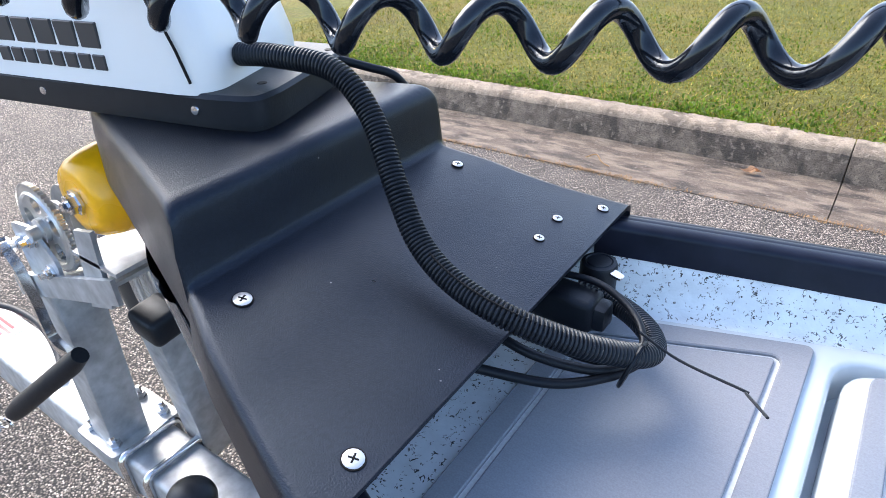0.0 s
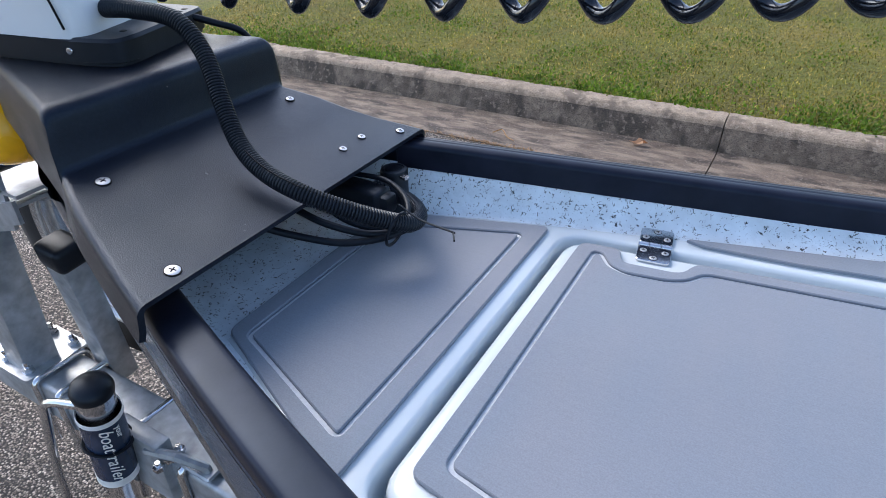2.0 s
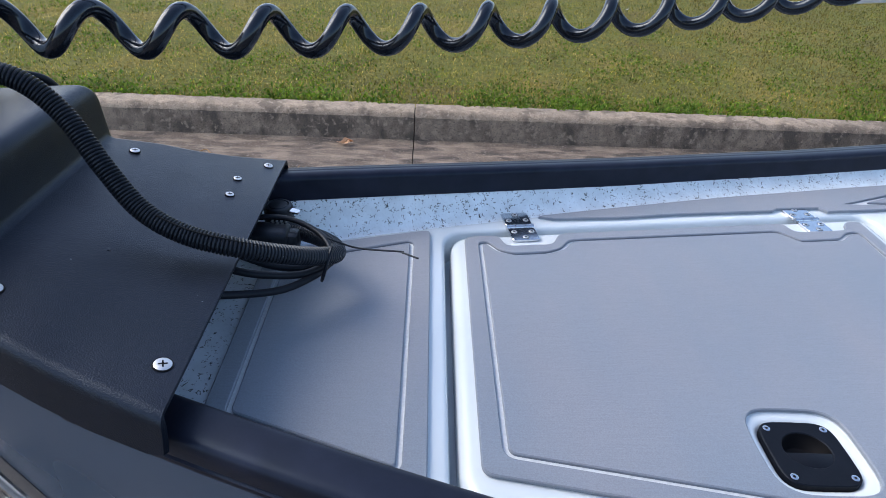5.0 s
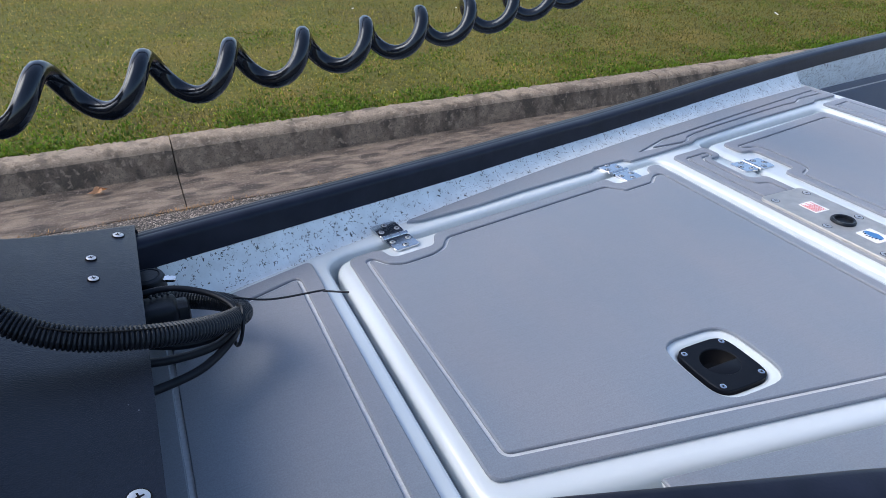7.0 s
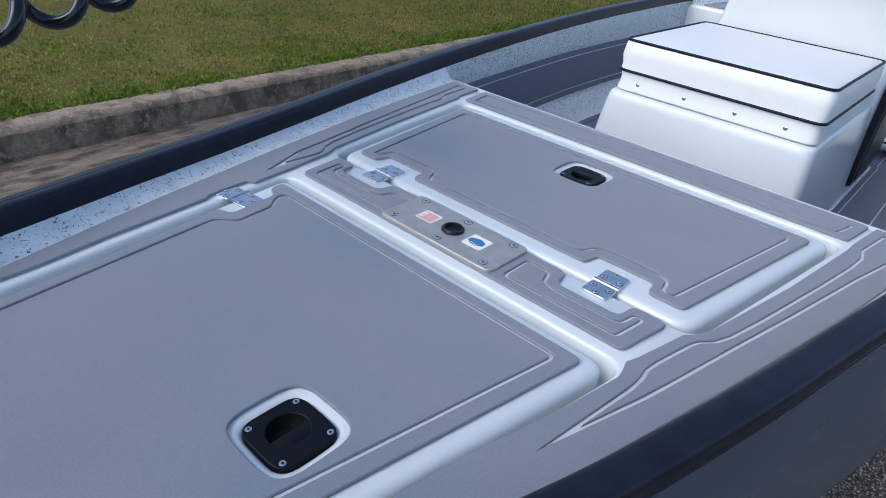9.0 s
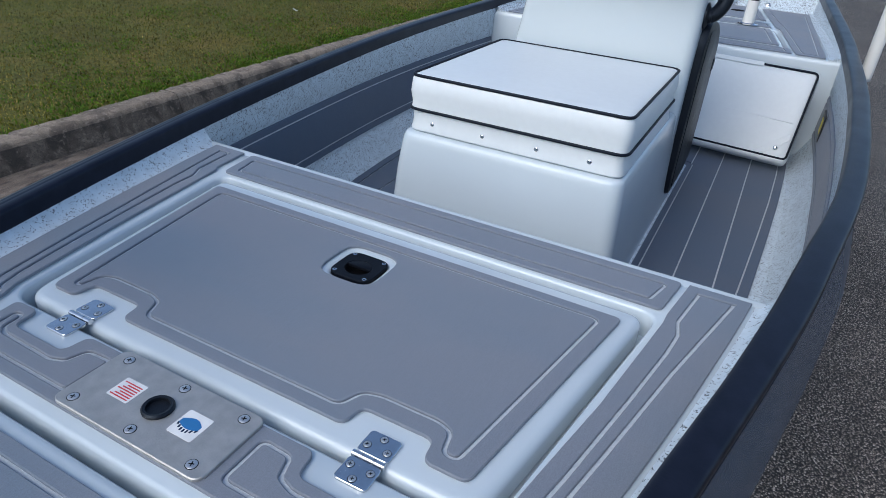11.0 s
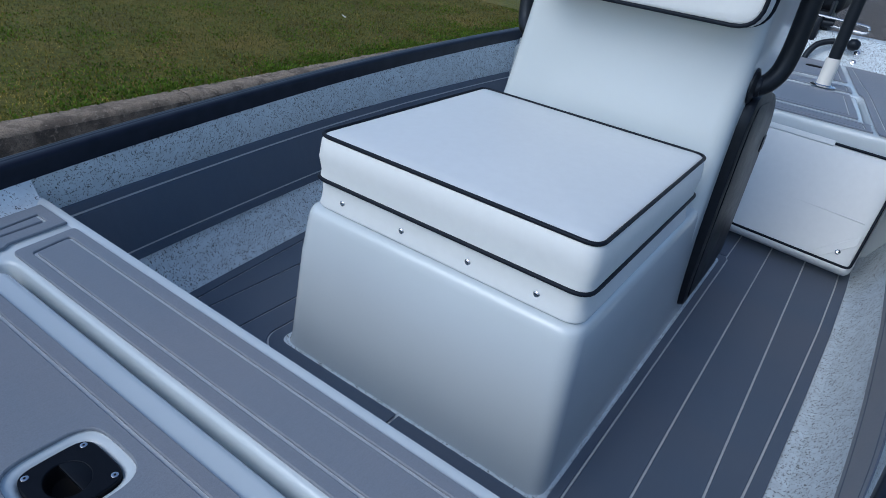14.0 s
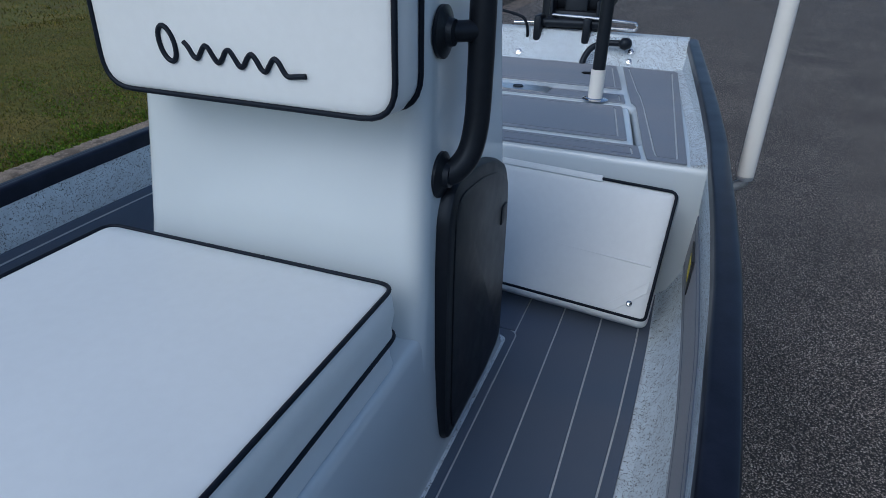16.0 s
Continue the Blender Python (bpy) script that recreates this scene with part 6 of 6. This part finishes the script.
def make_trailer():
    t = thing("boat_trailer", "galvanised steel boat trailer under the skiff", "trailer")
    bm = bmesh.new()
    box(bm, -3.2, 2.6, -0.082, 0.022, 0.395, 0.495, 0.010, 3)
    part("tongue", bm, ZINC, t, "galvanised square tongue")
    for s in (-1, 1):
        bm = bmesh.new()
        box(bm, 0.2, 4.1, s * 0.5 - 0.03, s * 0.5 + 0.03, 0.33, 0.41, 0.008, 2)
        part("side_beam", bm, ZINC, t)
        bm = bmesh.new()
        tube(bm, [(0.2, s * 0.5, 0.37), (-0.35, s * 0.08, 0.43)], 0.035, 4)
        part("side_beam", bm, ZINC, t)
        bm = bmesh.new()
        tube(bm, [(2.75, -0.828 if s < 0 else 0.80, 0.962), (2.75, -0.828 if s < 0 else 0.80, 1.9)], 0.0235, 20)
        post = part("guide_post", bm, PVC, t, "white PVC guide post")
        bm = bmesh.new()
        y = -0.828 if s < 0 else 0.80
        inner = y - s * 0.062
        tube(bm, [(2.75, inner, 0.34), (2.75, inner, 0.88), (2.75, inner + s * 0.02, 0.915), (2.75, y, 0.945), (2.75, y, 0.972)], 0.015, 12)
        tube(bm, [(2.75, y, 0.955), (2.75, y, 0.966)], 0.0235, 20)
        box(bm, 2.72, 2.78, min(inner, s * 0.5), max(inner, s * 0.5), 0.33, 0.38, 0.006, 2)
        part("post_bracket", bm, ZINC, post, "galvanised post bracket")
        wheel(t, 2.3, s * 0.63, 0.267, 0, "tyre on the trailer's axle")
        bm = bmesh.new()
        box(bm, 0.4, 3.9, s * 0.3 - 0.04, s * 0.3 + 0.04, 0.42, 0.47, 0.01, 2)
        part("bunk", bm, LINER, t, "carpeted bunk board")
    bm = bmesh.new()
    cyl(bm, (2.3, -0.6, 0.267), (2.3, 0.6, 0.267), 0.025)
    part("axle", bm, ZINC, t)
    for x in (0.9, 2.6, 3.9):
        bm = bmesh.new()
        box(bm, x - 0.03, x + 0.03, -0.5, 0.5, 0.34, 0.42, 0.006, 2)
        part("cross_beam", bm, ZINC, t)
    # winch post: foot plate, column, head
    bm = bmesh.new()
    slab(bm, [rounded([(-1.872, -0.098), (-1.748, -0.098), (-1.748, 0.042), (-1.872, 0.042)], 0.010)], [(0, 0.496), (0, 0.508)])
    foot = part("foot_plate", bm, ZINC, t, "bolted galvanised foot plate")
    for x, y in ((-1.848, -0.077), (-1.772, -0.077), (-1.848, 0.022), (-1.772, 0.022)):
        bm = bmesh.new()
        lathe(bm, [(0.012, 0.508), (0.012, 0.511), (0.0105, 0.512), (0.0105, 0.522), (0.006, 0.5225), (0.006, 0.534), (0.004, 0.536)], 6, 0, Matrix.Translation((x, y, 0)))
        part("bolt", bm, STEEL, foot, "zinc nut and bolt end")
    bm = bmesh.new()
    box(bm, -0.035, 0.035, -0.066, 0.004, 0, 0.375, 0.004, 2, 0, pose(-1.805, -0.016, 0.505, 0, 5.5, 0))
    part("winch_column", bm, ZINC, t, "galvanised winch column")
    for y in (-0.092, 0.018):
        bm = bmesh.new()
        flat(bm, [(-1.83, 0.838), (-1.49, 0.950), (-1.49, 0.988), (-1.83, 0.876)], y, y + 0.006)
        part("head_plate", bm, ZINC, t, "galvanised winch head plate")
    bm = bmesh.new()
    flat(bm, [(-1.83, 0.862), (-1.50, 0.970), (-1.50, 0.976), (-1.83, 0.868)], -0.0855, 0.0175)
    part("head_plate", bm, ZINC, t, "galvanised winch head plate")
    for y in (-0.0855, 0.046):
        bm = bmesh.new()
        flat(bm, [(-1.592, 0.905), (-1.531, 0.925), (-1.512, 1.045), (-1.556, 1.035)], y, y + 0.006)
        part("roller_bracket", bm, ZINC, t, "bow roller bracket")
    bm = bmesh.new()
    slab(bm, [[(-1.585, -0.0855), (-1.484, -0.0855), (-1.488, -0.012), (-1.52, 0.006), (-1.585, 0.006)]], [(0, 0.990), (0, 0.996)], bottom=True)
    part("bracket_shelf", bm, ZINC, t, "flat galvanised bracket shelf")
    bm = bmesh.new()
    prof = [(0.010, -0.056), (0.030, -0.058), (0.042, -0.056), (0.049, -0.047), (0.054, -0.030), (0.057, -0.012), (0.057, 0.012), (0.054, 0.030), (0.049, 0.047), (0.042, 0.056), (0.030, 0.058), (0.010, 0.056)]
    lathe(bm, prof, 40, 0, Matrix.Translation((-1.536, -0.018, 1.075)) @ Matrix.Rotation(radians(90), 4, "X"))
    roller = part("bow_roller", bm, YELLOW, t, "yellow urethane bow roller", 50)
    bm = bmesh.new()
    lathe(bm, [(0.0165, 0), (0.0165, 0.004), (0.012, 0.0045), (0.012, 0.013), (0.006, 0.0135), (0.006, 0.019)], 6, 0, Matrix.Translation((-1.538, -0.075, 1.074)) @ Matrix.Rotation(radians(90), 4, "X"))
    part("bolt", bm, STEEL, roller, "roller bolt")
    # winch
    w = thing("boat_winch", "zinc hand winch with toothed gear and black-gripped crank", "winch")
    bm = bmesh.new()
    teeth = []
    for k in range(232):
        r = 0.067 if (k % 4) < 2 else 0.0628
        teeth.append((r * math.cos(2 * math.pi * k / 232), r * math.sin(2 * math.pi * k / 232)))
    gaps = []
    for k in range(5):
        a = 2 * math.pi * k / 5 + 0.3
        gaps.append([(0.036 * math.cos(a) + 0.0125 * math.cos(q), 0.036 * math.sin(a) + 0.0125 * math.sin(q)) for q in (2 * math.pi * i / 14 for i in range(14))])
    slab(bm, [teeth, *gaps], [(0, 0), (0, 0.007)], bottom=True)
    lathe(bm, [(0.050, 0.0065), (0.053, 0.010), (0.056, 0.0065)], 40, 0, caps=False)
    lathe(bm, [(0.018, 0.0), (0.018, 0.014), (0.01, 0.015), (0.01, 0.028), (0.004, 0.029)], 16, 0)
    bmesh.ops.transform(bm, matrix=Matrix.Translation((-1.682, -0.066, 0.992)) @ Matrix.Rotation(radians(90), 4, "X"), verts=bm.verts[:])
    part("gear", bm, ZINC_BRIGHT, w, "toothed zinc gear")
    bm = bmesh.new()
    flat(bm, rounded([(-1.752, 0.885), (-1.655, 0.915), (-1.648, 0.955), (-1.690, 1.000), (-1.755, 0.990)], 0.012), -0.088, -0.083)
    front = part("bearing_plate", bm, ZINC, w, "galvanised bearing plate before the gear")
    for x, z in ((-1.735, 0.965), (-1.672, 0.935), (-1.690, 0.980)):
        bm = bmesh.new()
        lathe(bm, [(0.011, 0), (0.011, 0.003), (0.0085, 0.0035), (0.0085, 0.010), (0.005, 0.0105), (0.005, 0.018)], 6, 0, Matrix.Translation((x, -0.088, z)) @ Matrix.Rotation(radians(90), 4, "X"))
        part("bolt", bm, STEEL, front, "zinc bolt")
    bm = bmesh.new()
    lathe(bm, [(0.05, -0.05), (0.05, -0.046), (0.022, -0.045), (0.022, 0.03), (0.05, 0.031), (0.05, 0.035)], 24, 0, Matrix.Translation((-1.682, 0, 0.992)) @ Matrix.Rotation(radians(90), 4, "X"))
    part("drum", bm, ZINC, w)
    bm = bmesh.new()
    lathe(bm, [(0.034, -0.042), (0.036, 0.028)], 24, 0, Matrix.Translation((-1.682, 0, 0.992)) @ Matrix.Rotation(radians(90), 4, "X"))
    part("strap", bm, BLACK, w, "wound black strap")
    bm = bmesh.new()
    flat(bm, rounded([(-1.760, 0.905), (-1.640, 0.935), (-1.640, 1.030), (-1.66, 1.034), (-1.745, 1.008)], 0.008), -0.058, -0.053)
    side = part("side_plate", bm, ZINC, w)
    for x, z in ((-1.735, 0.985), (-1.655, 1.015), (-1.665, 0.955), (-1.735, 0.925)):
        bm = bmesh.new()
        lathe(bm, [(0.012, 0), (0.012, 0.003), (0.009, 0.0035), (0.009, 0.011), (0.005, 0.0115), (0.005, 0.017)], 6, 0, Matrix.Translation((x, -0.058, z)) @ Matrix.Rotation(radians(90), 4, "X"))
        part("bolt", bm, STEEL, side, "zinc bolt")
    bm = bmesh.new()
    tube(bm, spline([(-1.79, -0.100, 0.955), (-1.765, -0.100, 0.915), (-1.752, -0.101, 0.865), (-1.748, -0.102, 0.80), (-1.715, -0.104, 0.785), (-1.650, -0.106, 0.802)], 30), 0.010, 4)
    lathe(bm, [(0.012, 0), (0.012, 0.02), (0.008, 0.021), (0.008, 0.034), (0.003, 0.035)], 6, 0, Matrix.Translation((-1.782, -0.090, 0.945)) @ Matrix.Rotation(radians(90), 4, "X"))
    crank = part("crank", bm, STEEL, w, "flat zinc crank arm")
    bm = bmesh.new()
    tube(bm, [(-1.642, -0.108, 0.812), (-1.66, -0.118, 0.793), (-1.78, -0.172, 0.688), (-1.80, -0.181, 0.669)], 0.0155, 16, 0, [0.013, 0.0165, 0.0165, 0.0145])
    part("grip", bm, BLACK, crank, "black rubber grip")
    bm = bmesh.new()
    tube(bm, [Vector((-1.83, -0.20, 0.645)) + Vector((0.02 * math.cos(a), 0.008 * math.cos(a), 0.012 * math.sin(a))) for a in (2 * math.pi * k / 16 for k in range(17))], 0.003, 6)
    tube(bm, [Vector((-1.855, -0.21, 0.625)) + Vector((0.02 * math.cos(a), 0.012 * math.sin(a), 0.006 * math.sin(a))) for a in (2 * math.pi * k / 16 for k in range(17))], 0.003, 6)
    part("chain_link", bm, STEEL, w, "zinc chain links")
    # bow stop post with black cap
    bm = bmesh.new()
    Mp = Matrix.Translation((-1.690, 0.056, 0.44)) @ Matrix.Rotation(radians(6), 4, "Y") @ Matrix.Rotation(radians(6), 4, "X")
    box(bm, -0.030, 0.030, -0.026, 0.026, 0, 0.345, 0.003, 2, 0, Mp)
    post = part("stop_post", bm, ZINC, t, "galvanised stop post")
    bm = bmesh.new()
    box(bm, -0.036, 0.036, -0.032, 0.032, 0.325, 0.378, 0.012, 3, 0, Mp)
    part("cap", bm, BLACK, post, "black rubber end cap", 50)
    for x in (-1.742, -1.664, -1.455, -1.307):
        bm = bmesh.new()
        tube(bm, [(x, -0.088, 0.34), (x, -0.088, 0.492), (x, -0.084, 0.500), (x, -0.076, 0.5035), (x, 0.018, 0.5035), (x, 0.026, 0.500), (x, 0.030, 0.492), (x, 0.030, 0.34)], 0.0075, 10)
        part("u_bolt", bm, STEEL, t, "zinc U-bolt round the tongue", 60)
    # spare wheel on its carrier
    wheel(t, -1.712, 0.175, 0.735, 0, "spare tyre on its carrier", hub=True)
    bm = bmesh.new()
    tube(bm, [(-1.712, 0.045, 0.735), (-1.712, 0.085, 0.735), (-1.712, 0.087, 0.735), (-1.712, 0.17, 0.735)], 0.02, 16, 0, [0.019, 0.019, 0.034, 0.034])
    part("spare_carrier", bm, ZINC, t)


def wheel(t, x, y, z, turn, label, hub=False):
    k = 1.0 if hub else 0.267 / 0.30
    m = Matrix.Translation((x, y, z)) @ Matrix.Rotation(radians(90 if (y < 0 or hub) else -90), 4, "X") @ Matrix.Scale(k, 4)
    bm = bmesh.new()
    lathe(bm, [(0.182, -0.06), (0.20, -0.074), (0.235, -0.080), (0.268, -0.074), (0.288, -0.058), (0.298, -0.03), (0.300, 0), (0.298, 0.03), (0.288, 0.058), (0.268, 0.074), (0.235, 0.080), (0.20, 0.074), (0.182, 0.06)], 56, 0, m, caps=False)
    ob = part("wheel", bm, TYRE, t, label, 50)
    bm = bmesh.new()
    lathe(bm, [(0.188, -0.06), (0.175, -0.055), (0.165, 0.0), (0.175, 0.058), (0.186, 0.074), (0.192, 0.076), (0.193, 0.072), (0.188, 0.066), (0.176, 0.062), (0.171, 0.050), (0.163, 0.044), (0.158, 0.020), (0.152, 0.002), (0.135, -0.004), (0.112, 0.000), (0.092, 0.012), (0.062, 0.012), (0.052, 0.018), (0.034, 0.020), (0.002, 0.020)], 56, 0, m, caps=False)
    part("rim", bm, RIM, ob, "bright aluminium rim", 40)
    for i in range(5):
        a = 2 * math.pi * i / 5 + 0.35
        bm = bmesh.new()
        lathe(bm, [(0.010, 0.010), (0.010, 0.030), (0.006, 0.034)], 6, 0, m @ Matrix.Translation((0.070 * math.cos(a), 0.070 * math.sin(a), 0)))
        part("lug_nut", bm, STEEL, ob, "lug nut")


def make_jack():
    j = thing("trailer_jack", "zinc swivel trailer jack with a printed sleeve on the tongue", "jack")
    x, y = -1.400, -0.128
    up = Vector((0.19, -0.02, 1)).normalized()
    side = up.cross(Vector((0, 1, 0))).normalized()
    lean = Matrix.Translation((x, y, 0.694)) @ Matrix((up.cross(side).cross(up).normalized(), up.cross(side).normalized(), up)).transposed().to_4x4()
    bm = bmesh.new()
    lathe(bm, [(0.0325, -0.012), (0.0335, -0.003), (0.031, 0.005), (0.022, 0.012), (0.009, 0.015), (0.002, 0.0155)], 28, 0, lean)
    part("cap", bm, BLACK, j, "domed black cap", 60)
    bm = bmesh.new()
    lathe(bm, [(0.0295, -0.55), (0.0295, -0.05), (0.0305, -0.048), (0.0305, -0.012)], 28, 0, lean)
    part("outer_tube", bm, STEEL, j, "zinc-plated outer tube", 50)
    bm = bmesh.new()
    lathe(bm, [(0.0355, -0.235), (0.0345, -0.062)], 32, 0, lean, caps=False)
    bmesh.ops.solidify(bm, geom=bm.faces[:], thickness=0.001)
    sl = part("printed_sleeve", bm, NAVY, j, "dark blue printed sleeve")
    for z0, z1 in ((-0.240, -0.222), (-0.066, -0.056)):
        bm = bmesh.new()
        lathe(bm, [(0.0366, z0), (0.0362, z1)], 32, 0, lean, caps=False)
        bmesh.ops.solidify(bm, geom=bm.faces[:], thickness=0.0008)
        part("sleeve_band", bm, PAPER, sl, "clear pale edge of the sleeve")
    for txt, size, z0, deg in (("your", 0.016, -0.074, 178), ("boat", 0.032, -0.072, 138), ("trailer", 0.032, -0.136, 138)):
        z = z0
        for ch in txt:
            # letters run down the sleeve
            w = size * (0.28 if ch in "ilt" else 0.36 if ch == "r" else 0.52)
            ang = radians(deg)
            m = lean @ face_axes((0.0368 * math.cos(ang), 0.0368 * math.sin(ang), z - w / 2), (0, 0, -1), (-math.sin(ang), math.cos(ang), 0))
            lettering("lettering", ch, size, PAPER, sl, m, 0.0003)
            z -= w
    bm = bmesh.new()
    tube(bm, [lean @ Vector((0.0385 * math.cos(a), 0.0385 * math.sin(a), -0.142 + 0.006 * math.sin(a))) for a in (2 * math.pi * k / 24 for k in range(25))], 0.0032, 6)
    part("zip_tie", bm, CABLE, j, "black cable tie round the sleeve")
    bm = bmesh.new()
    tube(bm, spline([(x - 0.02, y - 0.015, 0.655), (x - 0.075, y - 0.030, 0.648), (x - 0.098, y - 0.038, 0.636), (x - 0.104, y - 0.042, 0.612), (x - 0.112, y - 0.058, 0.50), (x - 0.122, y - 0.066, 0.36)], 40), 0.0078, 12)
    part("crank_handle", bm, STEEL, j, "bent zinc crank handle", 60)
    bm = bmesh.new()
    box(bm, x - 0.06, x + 0.06, y + 0.028, y + 0.062, 0.40, 0.55, 0.006, 2)
    box(bm, x - 0.045, x + 0.16, y + 0.045, y + 0.17, 0.504, 0.512, 0.003, 1)
    tube(bm, [(x + 0.03, y + 0.03, 0.53), (x + 0.10, y + 0.04, 0.545), (x + 0.14, y + 0.06, 0.52), (x + 0.15, y + 0.07, 0.45)], 0.009, 8)
    part("swivel_bracket", bm, ZINC, j, "zinc swivel bracket bolted to the tongue")
    for k in range(3):
        bm = bmesh.new()
        lathe(bm, [(0.010, 0), (0.010, 0.009), (0.005, 0.010), (0.005, 0.018)], 6, 0, Matrix.Translation((x + 0.07, y + 0.02 + 0.022 * k, 0.515)))
        part("bolt", bm, STEEL, j, "zinc bolt")
    bm = bmesh.new()
    lathe(bm, [(0.09, 0.028), (0.085, 0.034), (0.03, 0.05), (0.022, 0.1)], 24, 0, Matrix.Translation((x, y, 0)))
    part("foot", bm, ZINC, j, "round jack foot")


def make_safety_cable():
    c = thing("safety_cable", "black rubber-covered safety cable lying on the trailer tongue", "cable")
    bm = bmesh.new()
    tube(bm, spline([(-2.62, -0.055, 0.503), (-2.48, -0.03, 0.515), (-2.395, 0.0, 0.528), (-2.319, 0.014, 0.53), (-2.226, 0.015, 0.526), (-2.123, -0.006, 0.512), (-2.05, -0.04, 0.503)], 48), 0.0075, 10)
    part("cable", bm, CABLE, c, smooth=60)
    for x, y in ((-2.62, -0.055), (-2.05, -0.04)):
        bm = bmesh.new()
        lathe(bm, [(0.016, 0.4955), (0.016, 0.503), (0.010, 0.504), (0.010, 0.514), (0.004, 0.515)], 12, 0, Matrix.Translation((x, y, 0)))
        part("cable_end", bm, STEEL, c, "zinc bolt through the cable eye")
    lb = thing("tongue_label", "white warning label with red print on the trailer tongue", "label")
    bm = bmesh.new()
    slab(bm, [rounded([(-2.44, -0.065), (-2.30, -0.065), (-2.30, 0.0), (-2.44, 0.0)], 0.004)], [(0, 0.4952), (0, 0.4962)])
    for k in range(4):
        box(bm, -2.43, -2.315 - 0.012 * (k % 2), -0.058 + 0.014 * k, -0.051 + 0.014 * k, 0.4958, 0.4968, 0, 1, 1)
    part("sheet", bm, [PAPER, RED], lb)


make_trailer()
make_safety_cable()
make_jack()
make_litter()
make_grass()
